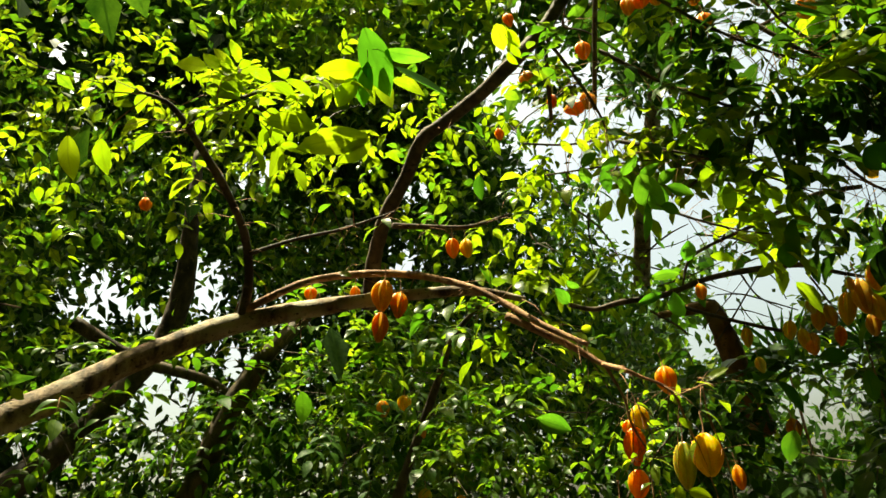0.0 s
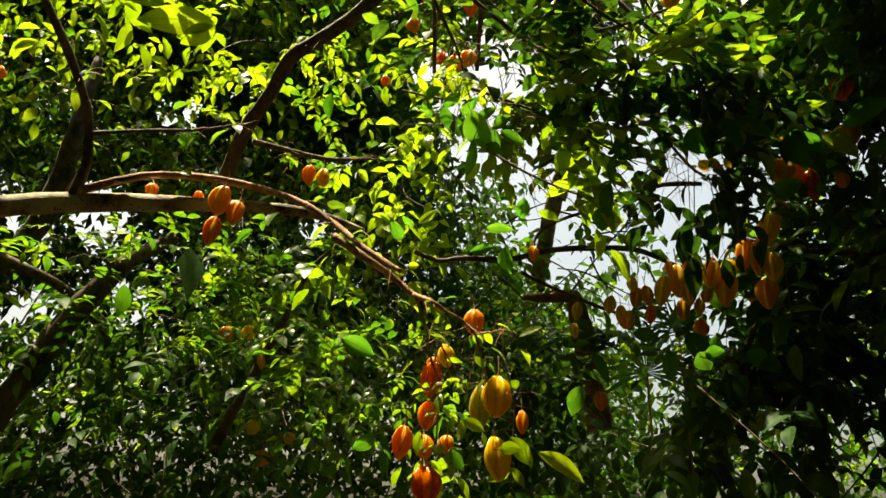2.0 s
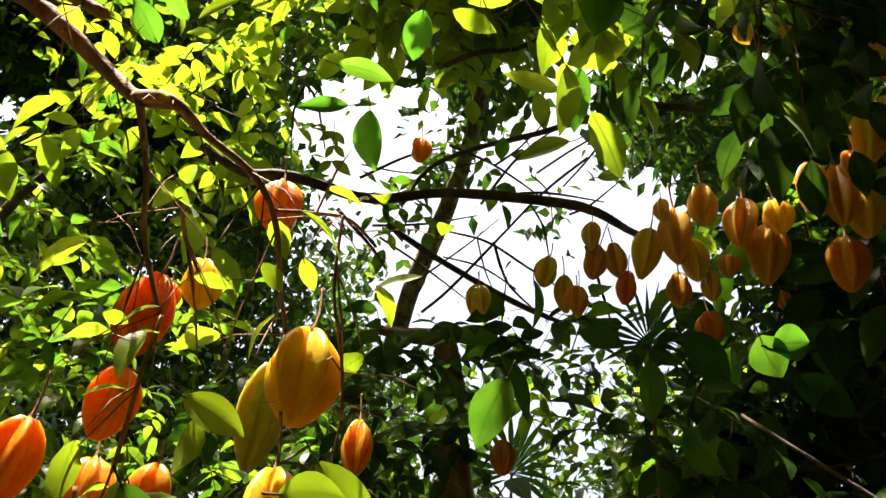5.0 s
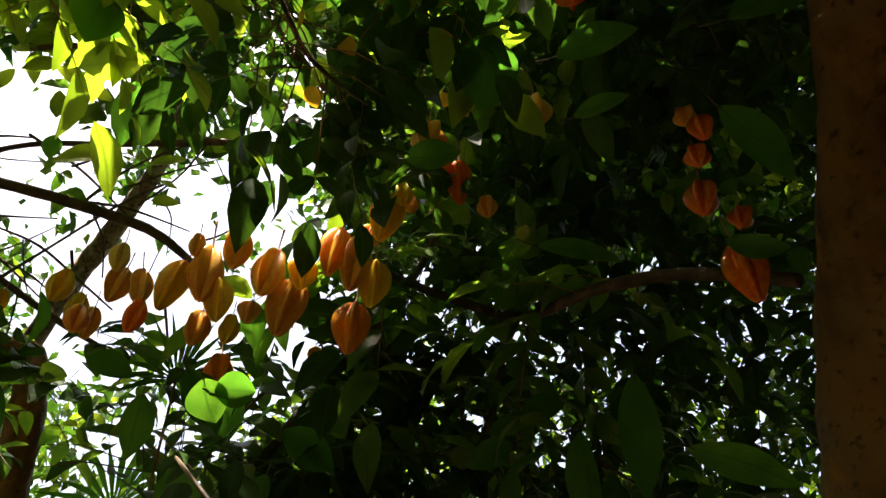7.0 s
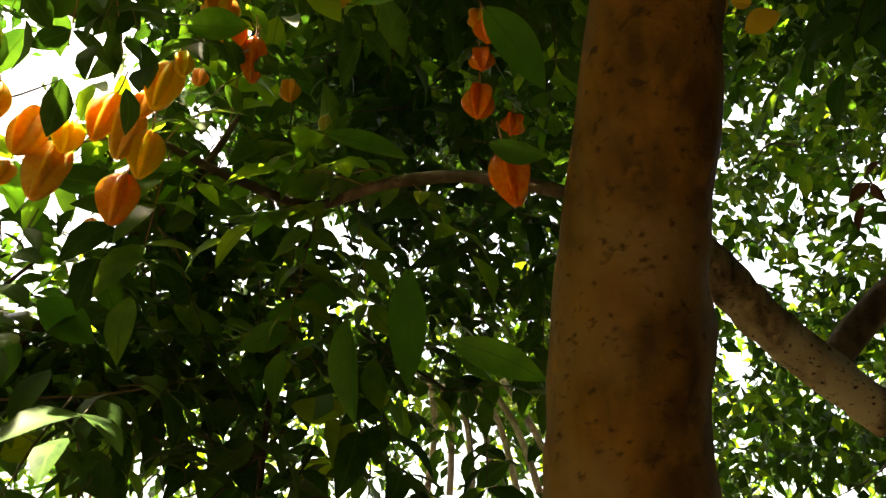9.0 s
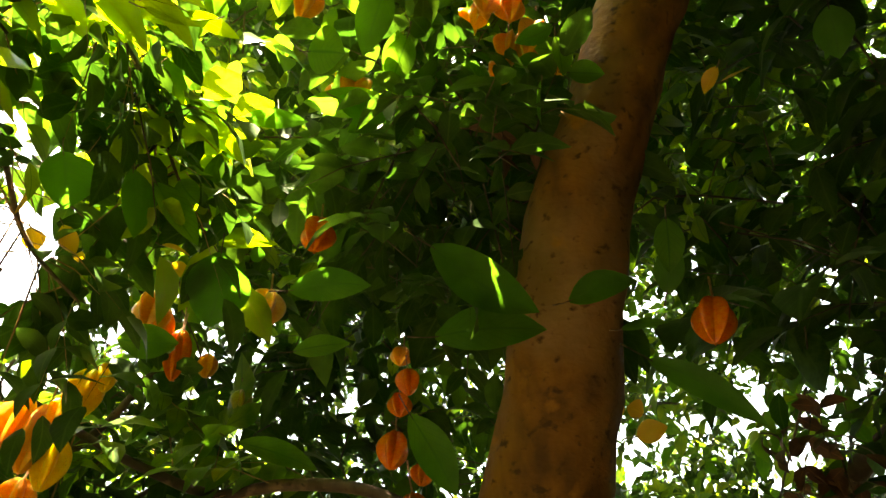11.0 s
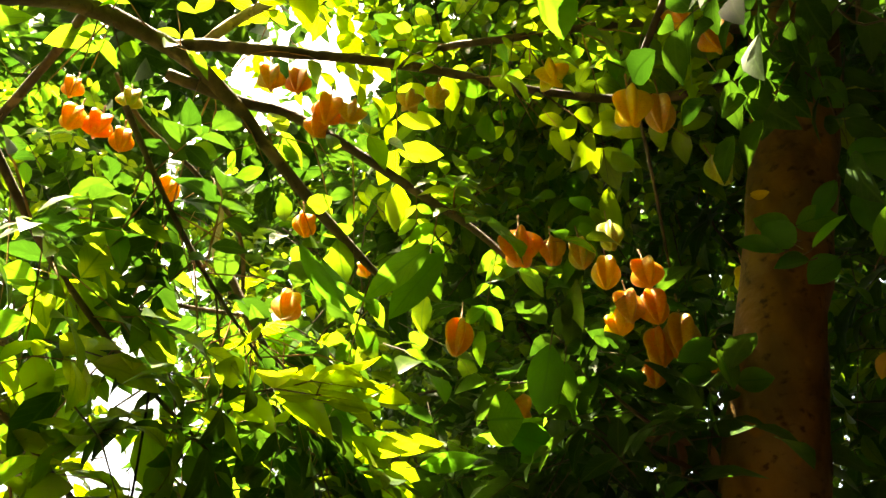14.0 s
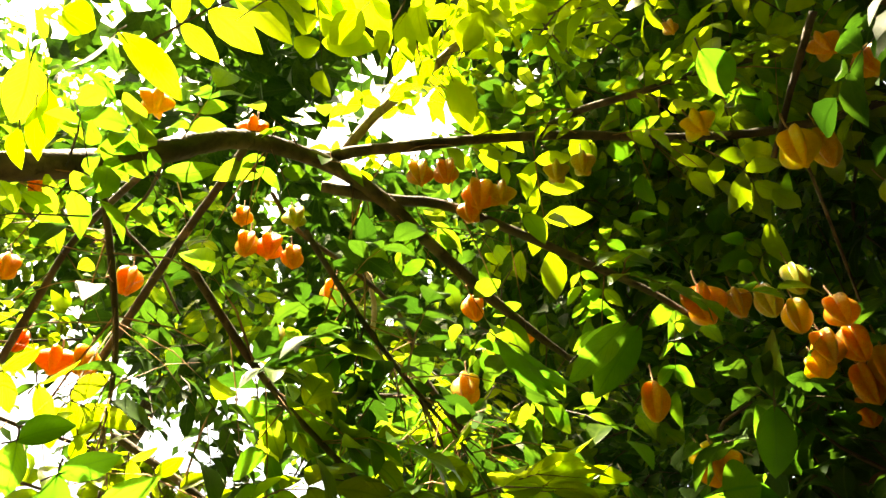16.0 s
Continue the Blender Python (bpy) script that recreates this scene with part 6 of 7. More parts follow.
big_leaf(FRUIT_TREE, LEAF_BIG, (1.062, 0.676, 2.573), (1.105, 0.680, 2.525), (-0.571, 0.174, -1.017), 0.036)
big_leaf(FRUIT_TREE, LEAF_BIG, (0.960, 0.705, 2.673), (0.942, 0.651, 2.680), (-0.368, 0.042, -1.254), 0.044)
big_leaf(FRUIT_TREE, LEAF_BIG, (0.962, 0.667, 2.667), (0.996, 0.649, 2.634), (-0.645, 0.244, -0.466), 0.032)
big_leaf(FRUIT_TREE, LEAF_BIG, (1.114, 0.900, 2.482), (1.115, 0.948, 2.469), (-1.770, -0.399, -0.631), 0.029)
big_leaf(FRUIT_TREE, LEAF_BIG, (1.123, 0.899, 2.470), (1.151, 0.900, 2.428), (-0.931, -1.026, -0.121), 0.031)
big_leaf(FRUIT_TREE, LEAF_BIG, (1.076, 1.081, 2.504), (1.105, 1.117, 2.446), (-0.528, -0.059, -0.277), 0.044)
big_leaf(FRUIT_TREE, LEAF_BIG, (1.085, 1.179, 2.433), (1.122, 1.126, 2.416), (-0.790, 0.016, -0.003), 0.044)
big_leaf(FRUIT_TREE, LEAF_BIG, (1.042, 1.102, 2.681), (1.032, 1.166, 2.661), (-0.810, -0.161, -0.083), 0.048)
big_leaf(FRUIT_TREE, LEAF_BIG, (0.958, 1.278, 2.663), (0.972, 1.206, 2.693), (-0.087, -0.253, -0.656), 0.048)
big_leaf(ARCH_TREE, LEAF_SUNLIT, (0.618, 1.593, 1.565), (0.709, 1.572, 1.508), (-0.463, -0.853, 0.279), 0.033)
big_leaf(ARCH_TREE, LEAF_SUNLIT, (0.558, 1.601, 1.594), (0.609, 1.600, 1.539), (0.199, -1.697, -0.158), 0.036)
big_leaf(ARCH_TREE, LEAF_SUNLIT, (0.150, 1.732, 1.404), (0.228, 1.743, 1.386), (-0.274, -0.550, 0.627), 0.035)
big_leaf(ARCH_TREE, LEAF_SUNLIT, (0.534, 1.592, 1.567), (0.577, 1.582, 1.570), (-0.053, -0.635, -0.074), 0.026)
big_leaf(ARCH_TREE, LEAF_SUNLIT, (0.458, 1.610, 1.625), (0.505, 1.609, 1.606), (0.104, -0.931, 0.136), 0.026)
big_leaf(ARCH_TREE, LEAF_BIG, (0.574, 1.618, 1.483), (0.621, 1.610, 1.440), (-0.269, -0.583, 0.664), 0.036)
big_leaf(ARCH_TREE, LEAF_BIG, (0.637, 1.653, 1.481), (0.698, 1.637, 1.448), (-0.837, -1.159, 0.281), 0.034)
big_leaf(ARCH_TREE, LEAF_BIG, (0.181, 1.749, 1.820), (0.261, 1.770, 1.790), (0.372, -1.550, -0.389), 0.044)
big_leaf(ARCH_TREE, LEAF_BIG, (0.274, 1.723, 1.600), (0.230, 1.726, 1.563), (-0.051, -0.277, -0.201), 0.035)
big_leaf(ARCH_TREE, LEAF_BIG, (0.487, 1.636, 1.466), (0.534, 1.631, 1.420), (-0.291, -0.994, 0.215), 0.036)
big_leaf(ARCH_TREE, LEAF_BIG, (0.752, 1.718, 1.739), (0.734, 1.746, 1.671), (-0.271, -0.898, -0.031), 0.040)
big_leaf(ARCH_TREE, LEAF_BIG, (0.434, 1.627, 1.564), (0.468, 1.631, 1.523), (0.030, -0.865, 0.307), 0.026)
big_leaf(ARCH_TREE, LEAF_BIG, (0.323, 1.745, 1.469), (0.298, 1.748, 1.413), (0.185, -1.455, 0.331), 0.037)
big_leaf(FRUIT_TREE, LEAF_DRY, (1.195, 1.041, 2.434), (1.209, 0.994, 2.437), (-0.661, 0.020, 0.004), 0.020)
big_leaf(FRUIT_TREE, LEAF_DRY, (1.216, 1.001, 2.427), (1.274, 1.012, 2.398), (-0.126, -0.565, -0.315), 0.022)
big_leaf(FRUIT_TREE, LEAF_DRY, (1.234, 0.964, 2.419), (1.256, 0.969, 2.388), (-0.674, -0.462, -0.361), 0.013)
big_leaf(FRUIT_TREE, LEAF_DRY, (1.218, 1.027, 2.413), (1.250, 0.988, 2.388), (-0.890, -0.464, 0.656), 0.017)
big_leaf(FRUIT_TREE, LEAF_DRY, (1.206, 1.013, 2.433), (1.245, 0.987, 2.429), (-0.761, 0.324, -0.606), 0.015)
big_leaf(UPPER_TREE, LEAF_SUNLIT, (0.222, 1.352, 2.758), (0.317, 1.366, 2.739), (0.079, -0.759, -0.366), 0.043)
big_leaf(UPPER_TREE, LEAF_SUNLIT, (0.217, 1.355, 2.756), (0.211, 1.406, 2.723), (0.634, 0.260, -0.174), 0.042)
big_leaf(UPPER_TREE, LEAF_SUNLIT, (0.168, 1.392, 2.672), (0.190, 1.442, 2.633), (0.208, -0.576, -0.294), 0.048)
big_leaf(UPPER_TREE, LEAF_SUNLIT, (0.196, 1.404, 2.663), (0.229, 1.437, 2.636), (0.542, -1.233, -0.559), 0.026)
big_leaf(UPPER_TREE, LEAF_SUNLIT, (0.197, 1.444, 2.632), (0.216, 1.471, 2.607), (-0.387, -0.235, -0.893), 0.020)
big_leaf(UPPER_TREE, LEAF_SUNLIT, (0.197, 1.421, 2.650), (0.227, 1.457, 2.619), (0.330, -1.064, -0.848), 0.020)
big_leaf(UPPER_TREE, LEAF_SUNLIT, (0.437, 1.191, 2.909), (0.439, 1.249, 2.887), (0.365, 0.103, -0.911), 0.054)
big_leaf(UPPER_TREE, LEAF_SUNLIT, (0.562, 1.148, 2.825), (0.623, 1.173, 2.788), (-1.052, -0.645, -0.286), 0.036)
big_leaf(UPPER_TREE, LEAF_SUNLIT, (0.550, 1.115, 2.841), (0.533, 1.067, 2.859), (-0.365, -0.612, -0.322), 0.036)
big_leaf(UPPER_TREE, LEAF_SUNLIT, (0.655, 1.536, 2.515), (0.689, 1.539, 2.481), (0.084, -1.108, -0.241), 0.036)
big_leaf(UPPER_TREE, LEAF_SUNLIT, (0.856, 1.317, 2.440), (0.889, 1.264, 2.440), (-1.013, -0.034, -0.117), 0.039)
big_leaf(UPPER_TREE, LEAF_SUNLIT, (0.867, 1.316, 2.425), (0.831, 1.361, 2.431), (-0.966, -1.119, 0.129), 0.035)
big_leaf(UPPER_TREE, LEAF_SUNLIT, (0.876, 1.311, 2.418), (0.914, 1.257, 2.409), (-0.829, -0.408, -0.211), 0.015)
big_leaf(UPPER_TREE, LEAF_SUNLIT, (0.162, 1.367, 2.749), (0.198, 1.362, 2.753), (0.194, -1.208, -0.811), 0.042)
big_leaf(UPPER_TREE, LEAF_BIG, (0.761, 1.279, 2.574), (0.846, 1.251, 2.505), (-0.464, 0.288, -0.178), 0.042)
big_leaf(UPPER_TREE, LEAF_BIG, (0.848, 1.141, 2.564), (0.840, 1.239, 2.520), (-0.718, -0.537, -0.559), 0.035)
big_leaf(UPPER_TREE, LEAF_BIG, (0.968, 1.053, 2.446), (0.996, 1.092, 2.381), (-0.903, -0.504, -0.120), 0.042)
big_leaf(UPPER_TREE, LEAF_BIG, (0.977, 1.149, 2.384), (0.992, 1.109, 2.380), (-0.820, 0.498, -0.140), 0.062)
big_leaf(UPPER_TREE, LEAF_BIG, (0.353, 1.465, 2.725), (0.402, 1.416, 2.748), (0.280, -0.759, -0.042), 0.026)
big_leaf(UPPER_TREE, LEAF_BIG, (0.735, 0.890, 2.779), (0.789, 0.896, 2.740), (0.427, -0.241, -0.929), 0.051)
big_leaf(UPPER_TREE, LEAF_SUNLIT, (0.380, 1.595, 2.430), (0.397, 1.612, 2.415), (0.219, -0.775, -0.277), 0.017)
big_leaf(UPPER_TREE, LEAF_SUNLIT, (0.380, 1.595, 2.430), (0.390, 1.573, 2.440), (-0.024, -0.681, 0.318), 0.017)
big_leaf(UPPER_TREE, LEAF_SUNLIT, (0.409, 1.589, 2.427), (0.428, 1.607, 2.408), (-0.065, -1.014, -0.607), 0.017)
big_leaf(UPPER_TREE, LEAF_SUNLIT, (0.409, 1.589, 2.427), (0.421, 1.565, 2.438), (-0.914, -1.216, 0.270), 0.017)
big_leaf(UPPER_TREE, LEAF_SUNLIT, (0.437, 1.583, 2.421), (0.458, 1.602, 2.400), (-0.833, -0.761, 0.324), 0.017)
big_leaf(UPPER_TREE, LEAF_SUNLIT, (0.437, 1.583, 2.421), (0.451, 1.557, 2.434), (-0.031, -0.177, 0.129), 0.017)
big_leaf(UPPER_TREE, LEAF_SUNLIT, (0.466, 1.577, 2.415), (0.488, 1.595, 2.392), (0.324, -1.004, -0.484), 0.017)
big_leaf(UPPER_TREE, LEAF_SUNLIT, (0.466, 1.577, 2.415), (0.481, 1.549, 2.428), (0.478, -0.639, -0.121), 0.017)
big_leaf(UPPER_TREE, LEAF_SUNLIT, (0.496, 1.570, 2.406), (0.517, 1.588, 2.383), (-0.554, -0.134, 0.045), 0.017)
big_leaf(UPPER_TREE, LEAF_SUNLIT, (0.496, 1.570, 2.406), (0.510, 1.541, 2.420), (-0.131, -1.025, -0.114), 0.017)
big_leaf(UPPER_TREE, LEAF_SUNLIT, (0.525, 1.563, 2.397), (0.546, 1.580, 2.374), (-0.531, -0.801, -0.010), 0.017)
big_leaf(UPPER_TREE, LEAF_SUNLIT, (0.525, 1.563, 2.397), (0.539, 1.534, 2.409), (-0.565, -1.096, 0.174), 0.017)
big_leaf(UPPER_TREE, LEAF_SUNLIT, (0.554, 1.555, 2.386), (0.573, 1.571, 2.364), (-0.798, -0.201, 0.481), 0.017)
big_leaf(UPPER_TREE, LEAF_SUNLIT, (0.554, 1.555, 2.386), (0.567, 1.528, 2.397), (-0.948, -0.116, -0.453), 0.017)
big_leaf(UPPER_TREE, LEAF_SUNLIT, (0.565, 1.552, 2.381), (0.602, 1.538, 2.368), (0.111, -0.980, 0.181), 0.017)
big_leaf(UPPER_TREE, LEAF_SUNLIT, (0.314, 1.588, 2.462), (0.344, 1.612, 2.436), (-0.546, -0.539, -0.180), 0.022)
big_leaf(UPPER_TREE, LEAF_SUNLIT, (0.314, 1.588, 2.462), (0.330, 1.556, 2.483), (0.498, -0.491, -0.566), 0.022)
big_leaf(UPPER_TREE, LEAF_SUNLIT, (0.350, 1.583, 2.459), (0.384, 1.609, 2.426), (-0.043, -1.053, -0.134), 0.022)
big_leaf(UPPER_TREE, LEAF_SUNLIT, (0.350, 1.583, 2.459), (0.369, 1.546, 2.484), (0.442, -0.161, -0.140), 0.022)
big_leaf(UPPER_TREE, LEAF_SUNLIT, (0.386, 1.577, 2.454), (0.418, 1.601, 2.422), (-0.529, -0.745, 0.626), 0.022)
big_leaf(UPPER_TREE, LEAF_SUNLIT, (0.386, 1.577, 2.454), (0.404, 1.541, 2.478), (-0.258, -1.354, -0.749), 0.022)
big_leaf(UPPER_TREE, LEAF_SUNLIT, (0.401, 1.574, 2.452), (0.457, 1.561, 2.442), (-0.696, -0.344, -0.333), 0.022)
big_leaf(UPPER_TREE, LEAF_BIG, (0.329, 1.476, 2.326), (0.343, 1.503, 2.290), (-0.473, -0.712, 0.293), 0.027)
big_leaf(UPPER_TREE, LEAF_BIG, (0.329, 1.476, 2.326), (0.360, 1.448, 2.343), (-0.237, -1.171, -0.007), 0.027)
big_leaf(UPPER_TREE, LEAF_BIG, (0.370, 1.475, 2.310), (0.385, 1.504, 2.267), (0.122, -1.509, -0.638), 0.027)
big_leaf(UPPER_TREE, LEAF_BIG, (0.370, 1.475, 2.310), (0.406, 1.443, 2.330), (0.589, -0.681, 0.061), 0.027)
big_leaf(UPPER_TREE, LEAF_BIG, (0.410, 1.473, 2.293), (0.426, 1.502, 2.247), (-0.780, -1.243, -0.177), 0.027)
big_leaf(UPPER_TREE, LEAF_BIG, (0.410, 1.473, 2.293), (0.447, 1.439, 2.315), (0.270, -0.816, -0.717), 0.027)
big_leaf(UPPER_TREE, LEAF_BIG, (0.449, 1.470, 2.276), (0.465, 1.499, 2.230), (0.361, -0.222, 0.283), 0.027)
big_leaf(UPPER_TREE, LEAF_BIG, (0.449, 1.470, 2.276), (0.485, 1.436, 2.297), (-0.688, -1.109, -0.172), 0.027)
big_leaf(UPPER_TREE, LEAF_BIG, (0.487, 1.466, 2.259), (0.503, 1.492, 2.217), (-0.224, -0.138, -0.592), 0.027)
big_leaf(UPPER_TREE, LEAF_BIG, (0.487, 1.466, 2.259), (0.520, 1.434, 2.278), (-0.559, -0.858, -0.284), 0.027)
big_leaf(UPPER_TREE, LEAF_BIG, (0.503, 1.465, 2.252), (0.556, 1.457, 2.227), (-0.490, -1.443, -0.040), 0.027)

# ---- star fruit ----
hang_fruit("amber", -0.168, 1.835, 2.187, 0.063, 0.084)
hang_fruit("orange", -0.129, 1.848, 2.161, 0.051, 0.072)
hang_fruit("orange", -0.184, 1.859, 2.109, 0.048, 0.081)
hang_fruit("orange", 0.030, 2.035, 2.385, 0.044, 0.061)
hang_fruit("yellow", 0.071, 2.036, 2.381, 0.044, 0.061)
hang_fruit("orange", -0.880, 1.974, 2.594, 0.040, 0.044)
hang_fruit("red", 0.418, 2.156, 2.942, 0.036, 0.052)
hang_fruit("orange", 0.232, 2.225, 2.874, 0.036, 0.044)
hang_fruit("orange", 0.289, 2.005, 3.179, 0.040, 0.052)
hang_fruit("orange", -0.136, 2.765, 1.972, 0.030, 0.056)
hang_fruit("yellow", -0.050, 2.770, 1.954, 0.030, 0.047)
hang_fruit("orange", -0.380, 1.944, 2.247, 0.039, 0.045)
hang_fruit("orange", -0.259, 1.964, 2.246, 0.032, 0.042)
hang_fruit("red", 0.995, 1.866, 1.977, 0.032, 0.052)
hang_fruit("pale", 0.798, 1.921, 1.932, 0.029, 0.043)
hang_fruit("orange", 0.937, 1.905, 1.962, 0.036, 0.041)
hang_fruit("orange", -0.277, 2.756, 2.063, 0.054, 0.061)
hang_fruit("yellow", -0.198, 2.774, 2.081, 0.057, 0.057)
hang_fruit("yellow", -0.150, 2.870, 1.749, 0.054, 0.054)
hang_fruit("orange", -0.018, 2.903, 1.722, 0.047, 0.044)
hang_fruit("orange", -0.104, 2.896, 1.644, 0.067, 0.057)
hang_fruit("orange", 0.681, 1.902, 2.139, 0.034, 0.045)
hang_fruit("yellow", 0.545, 1.680, 1.557, 0.063, 0.096)
hang_fruit("red", 0.398, 1.773, 1.500, 0.078, 0.084)
hang_fruit("orange", 0.338, 1.758, 1.590, 0.052, 0.076)
hang_fruit("red", 0.401, 1.757, 1.738, 0.056, 0.086)
hang_fruit("orange", 0.396, 1.770, 1.656, 0.052, 0.066)
hang_fruit("orange", 0.396, 1.812, 1.588, 0.050, 0.060)
hang_fruit("yellow", 0.553, 1.739, 1.704, 0.077, 0.096)
hang_fruit("orange", 0.616, 1.747, 1.650, 0.032, 0.055)
hang_fruit("orange", 0.498, 1.746, 1.881, 0.054, 0.067)
hang_fruit("yellow", 0.440, 1.826, 1.814, 0.046, 0.060)
hang_fruit("orange", 0.409, 1.834, 1.793, 0.035, 0.035)
hang_fruit("green", 0.531, 1.850, 1.693, 0.060, 0.112)
hang_fruit("orange", 0.448, 1.800, 1.596, 0.042, 0.045)
hang_fruit("orange", 0.939, 2.146, 1.790, 0.046, 0.055)
hang_fruit("yellow", 0.946, 1.956, 1.996, 0.035, 0.059)
hang_fruit("amber", 0.966, 1.952, 1.986, 0.033, 0.049)
hang_fruit("amber", 0.974, 1.914, 2.038, 0.043, 0.059)
hang_fruit("amber", 1.000, 1.897, 2.040, 0.039, 0.058)
hang_fruit("pale", 0.960, 1.898, 2.072, 0.033, 0.045)
hang_fruit("yellow", 1.033, 1.869, 2.047, 0.049, 0.088)
hang_fruit("amber", 1.063, 1.833, 2.066, 0.059, 0.093)
hang_fruit("amber", 1.080, 1.790, 2.100, 0.049, 0.068)
hang_fruit("yellow", 1.090, 1.835, 2.035, 0.049, 0.072)
hang_fruit("amber", 1.128, 1.771, 2.073, 0.057, 0.084)
hang_fruit("yellow", 1.162, 1.737, 2.074, 0.049, 0.052)
hang_fruit("amber", 1.167, 1.769, 2.031, 0.063, 0.099)
hang_fruit("amber", 1.182, 1.689, 2.100, 0.049, 0.086)
hang_fruit("amber", 1.209, 1.672, 2.085, 0.053, 0.099)
hang_fruit("yellow", 1.237, 1.663, 2.060, 0.055, 0.074)
hang_fruit("amber", 1.207, 1.642, 2.116, 0.035, 0.045)
hang_fruit("yellow", 1.209, 1.611, 2.138, 0.055, 0.082)
hang_fruit("yellow", 1.210, 1.578, 2.162, 0.031, 0.043)
hang_fruit("orange", 1.242, 1.708, 2.005, 0.061, 0.080)
hang_fruit("amber", 1.085, 1.866, 1.997, 0.043, 0.059)
hang_fruit("amber", 1.131, 1.810, 2.022, 0.037, 0.037)
hang_fruit("orange", 1.132, 1.862, 1.946, 0.045, 0.052)
hang_fruit("yellow", 1.119, 1.837, 1.999, 0.033, 0.052)
hang_fruit("amber", 1.036, 1.826, 2.099, 0.029, 0.039)
hang_fruit("yellow", 0.913, 1.955, 2.025, 0.039, 0.052)
hang_fruit("yellow", 0.881, 2.168, 2.066, 0.036, 0.060)
hang_fruit("red", 1.493, 1.230, 2.015, 0.060, 0.093)
hang_fruit("red", 1.432, 1.242, 2.103, 0.049, 0.054)
hang_fruit("red", 1.472, 1.214, 2.080, 0.037, 0.033)
hang_fruit("red", 1.402, 1.211, 2.188, 0.038, 0.038)
hang_fruit("orange", 1.280, 1.590, 2.285, 0.052, 0.066)
hang_fruit("orange", 1.321, 1.580, 2.271, 0.042, 0.055)
hang_fruit("orange", 1.438, 1.623, 2.304, 0.040, 0.042)
hang_fruit("green", 1.514, 1.598, 2.267, 0.042, 0.044)
hang_fruit("orange", 1.313, 1.899, 2.055, 0.028, 0.036)
hang_fruit("red", 1.196, 1.257, 2.312, 0.051, 0.055)
hang_fruit("orange", 1.427, 1.238, 2.247, 0.039, 0.029)
hang_fruit("red", 1.424, 1.233, 2.166, 0.039, 0.035)
hang_fruit("red", 1.382, 0.793, 2.191, 0.057, 0.061)
hang_fruit("red", 1.316, 1.572, 2.251, 0.044, 0.081)
hang_fruit("orange", 1.275, 1.636, 2.215, 0.028, 0.033)
hang_fruit("orange", 0.988, 1.084, 2.647, 0.065, 0.069)
hang_fruit("amber", 1.016, 1.048, 2.643, 0.043, 0.050)
hang_fruit("pale", 1.038, 1.016, 2.639, 0.043, 0.058)
hang_fruit("green", 1.041, 0.971, 2.650, 0.039, 0.061)
hang_fruit("yellow", 1.073, 0.998, 2.620, 0.045, 0.053)
hang_fruit("amber", 1.099, 0.950, 2.613, 0.054, 0.050)
hang_fruit("amber", 1.119, 0.991, 2.586, 0.054, 0.058)
hang_fruit("orange", 1.134, 0.960, 2.582, 0.049, 0.056)
hang_fruit("amber", 1.175, 0.945, 2.549, 0.060, 0.075)
hang_fruit("orange", 1.172, 0.977, 2.543, 0.047, 0.071)
hang_fruit("amber", 1.024, 1.213, 2.572, 0.047, 0.064)
hang_fruit("yellow", 1.145, 1.218, 2.540, 0.050, 0.035)
hang_fruit("green", 1.082, 0.806, 2.722, 0.040, 0.059)
hang_fruit("yellow", 1.128, 1.015, 2.570, 0.047, 0.037)
hang_fruit("orange", 1.190, 0.999, 2.518, 0.041, 0.047)
hang_fruit("orange", 1.185, 0.910, 2.491, 0.031, 0.027)
hang_fruit("yellow", 1.204, 0.839, 2.625, 0.040, 0.050)
hang_fruit("amber", 1.249, 1.501, 2.327, 0.043, 0.064)
hang_fruit("amber", 1.324, 1.426, 2.310, 0.064, 0.064)
hang_fruit("amber", 1.229, 1.554, 2.274, 0.064, 0.064)
hang_fruit("orange", 0.458, 1.466, 2.945, 0.054, 0.051)
hang_fruit("amber", 0.690, 1.334, 2.925, 0.052, 0.052)
hang_fruit("orange", 0.719, 1.302, 2.925, 0.046, 0.056)
hang_fruit("amber", 0.776, 1.285, 2.900, 0.063, 0.058)
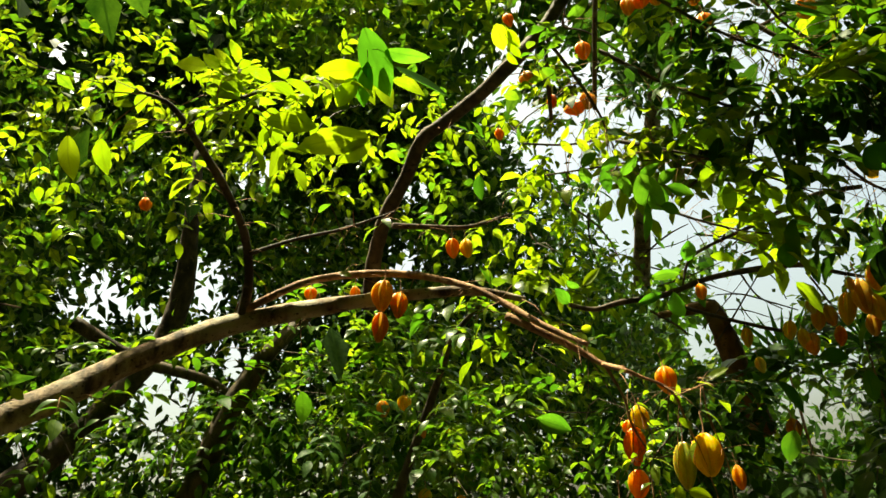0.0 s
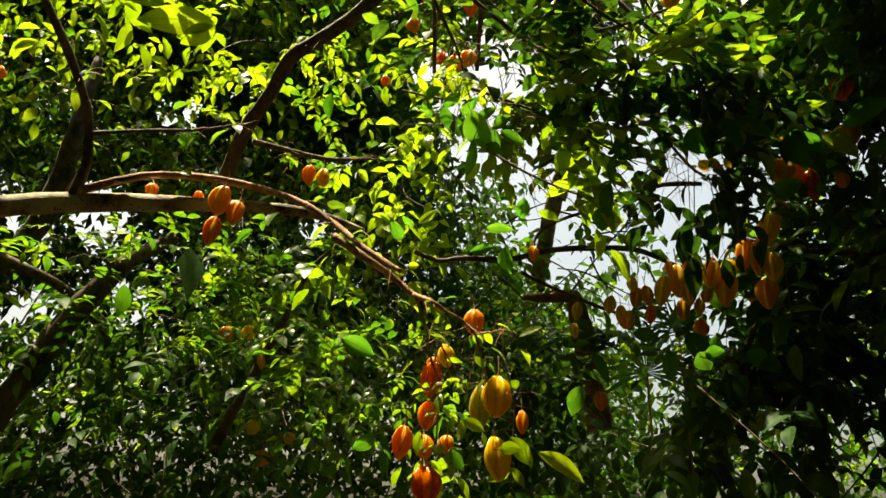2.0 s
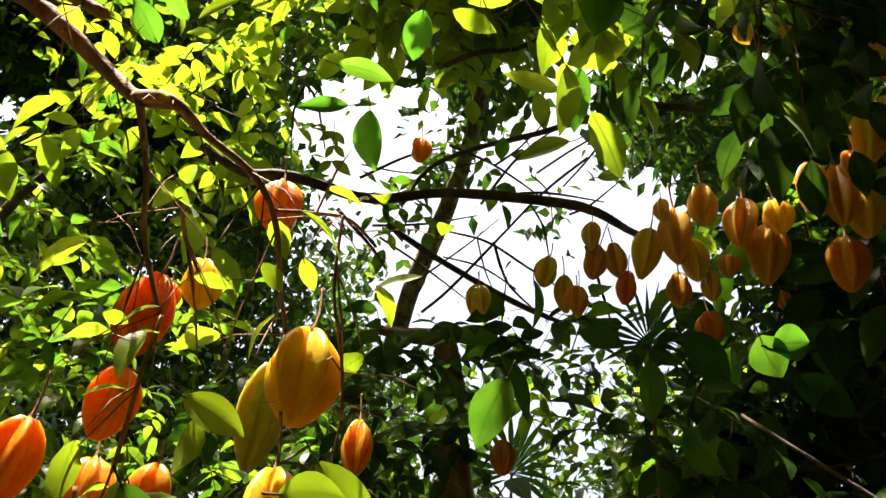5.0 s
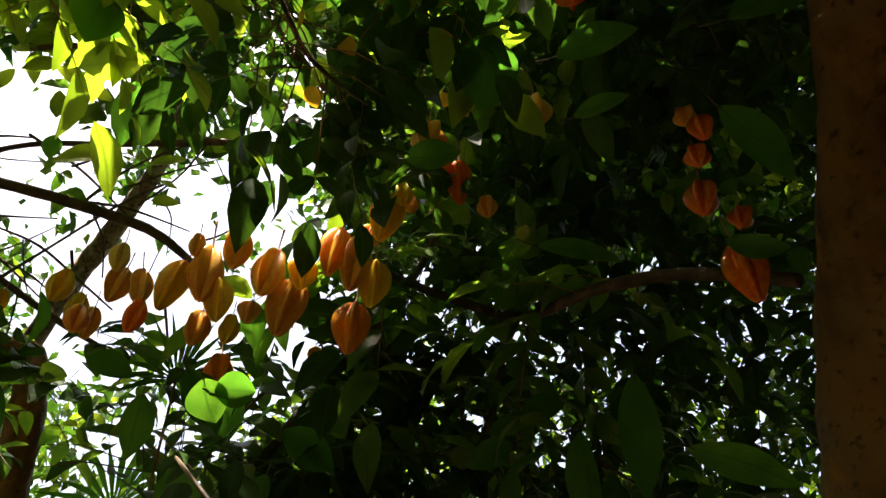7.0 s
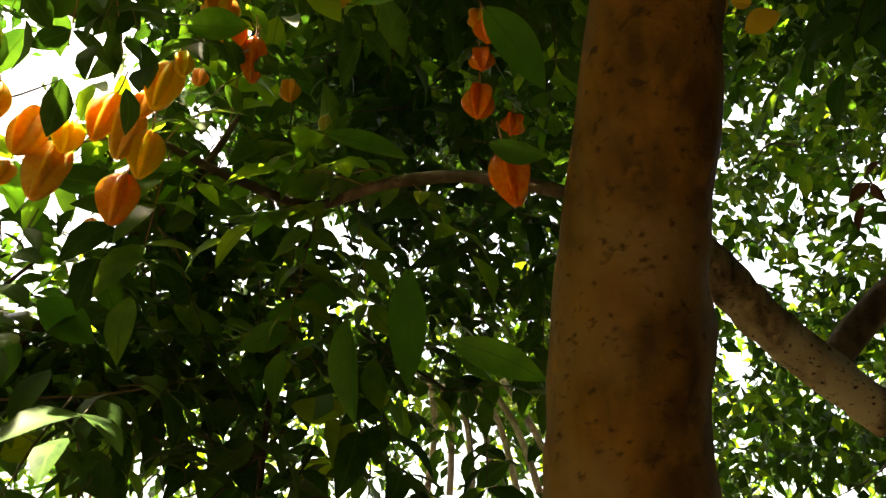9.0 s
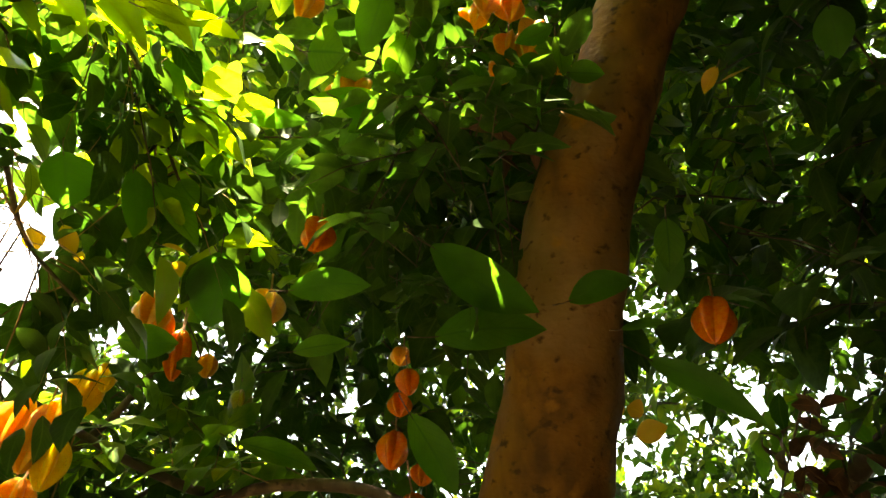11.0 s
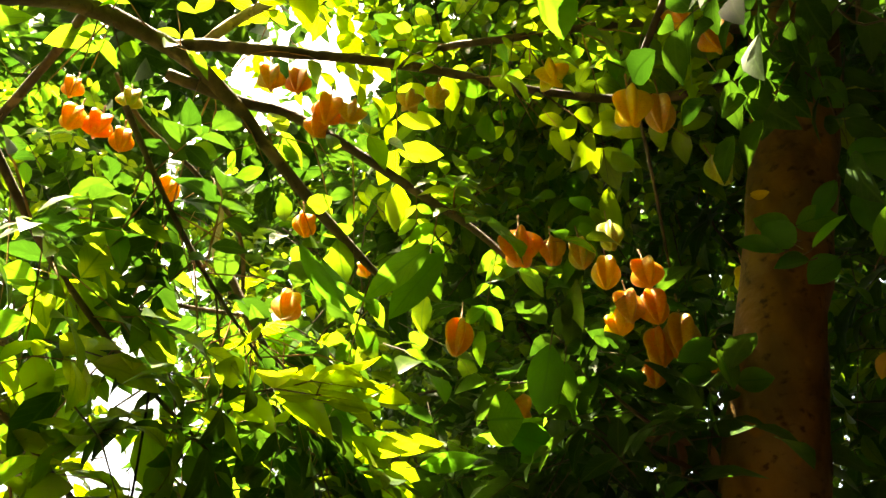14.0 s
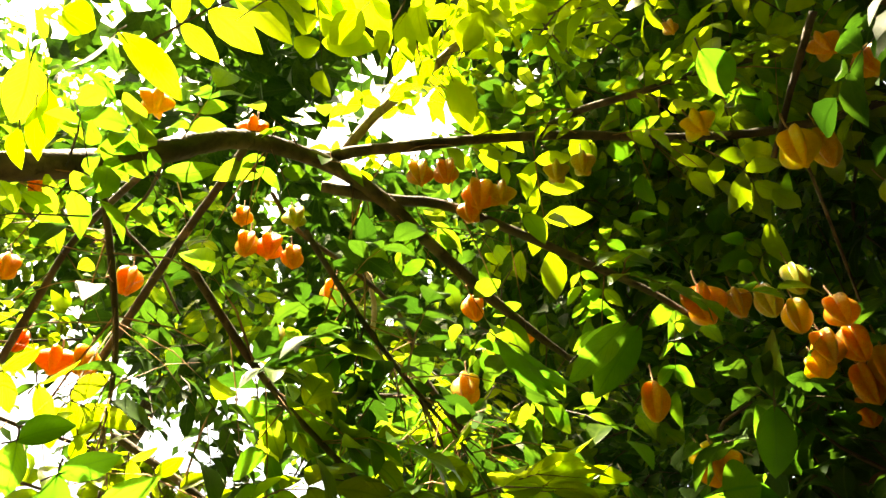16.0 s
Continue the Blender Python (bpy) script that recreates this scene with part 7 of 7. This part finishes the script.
hang_fruit("amber", 0.799, 1.259, 2.896, 0.056, 0.052)
hang_fruit("amber", 0.782, 1.311, 2.884, 0.051, 0.042)
hang_fruit("amber", 0.517, 1.556, 2.866, 0.036, 0.042)
hang_fruit("amber", 0.545, 1.577, 2.839, 0.044, 0.052)
hang_fruit("orange", 0.575, 1.559, 2.841, 0.052, 0.048)
hang_fruit("amber", 0.611, 1.546, 2.834, 0.042, 0.046)
hang_fruit("green", 0.581, 1.508, 2.875, 0.042, 0.046)
hang_fruit("orange", 0.474, 1.839, 2.906, 0.052, 0.061)
hang_fruit("amber", 0.730, 1.594, 2.870, 0.048, 0.057)
hang_fruit("orange", 0.761, 1.637, 2.815, 0.048, 0.055)
hang_fruit("green", 0.710, 1.722, 2.843, 0.040, 0.059)
hang_fruit("amber", 0.865, 1.392, 2.779, 0.044, 0.048)
hang_fruit("amber", 0.945, 1.489, 2.714, 0.058, 0.063)
hang_fruit("pale", 0.836, 1.171, 2.904, 0.046, 0.046)
hang_fruit("pale", 0.853, 1.131, 2.904, 0.046, 0.048)
hang_fruit("yellow", 0.914, 0.962, 2.892, 0.058, 0.046)
hang_fruit("yellow", 0.934, 0.871, 2.750, 0.059, 0.074)
hang_fruit("amber", 0.983, 0.843, 2.772, 0.048, 0.073)
hang_fruit("orange", 1.134, 1.196, 2.501, 0.073, 0.054)
hang_fruit("yellow", 0.310, 1.467, 2.855, 0.053, 0.042)
hang_fruit("amber", 0.305, 1.906, 2.870, 0.049, 0.052)
hang_fruit("orange", 0.925, 0.765, 2.883, 0.048, 0.056)
hang_fruit("amber", 0.850, 0.914, 3.060, 0.030, 0.033)
hang_fruit("orange", 1.035, 1.496, 2.859, 0.030, 0.030)
hang_fruit("amber", 1.067, 1.435, 2.869, 0.040, 0.035)
hang_fruit("orange", 0.965, 0.735, 2.847, 0.051, 0.061)
hang_fruit("amber", 0.484, 1.937, 2.791, 0.059, 0.059)
hang_fruit("orange", 0.447, 1.955, 2.781, 0.071, 0.047)
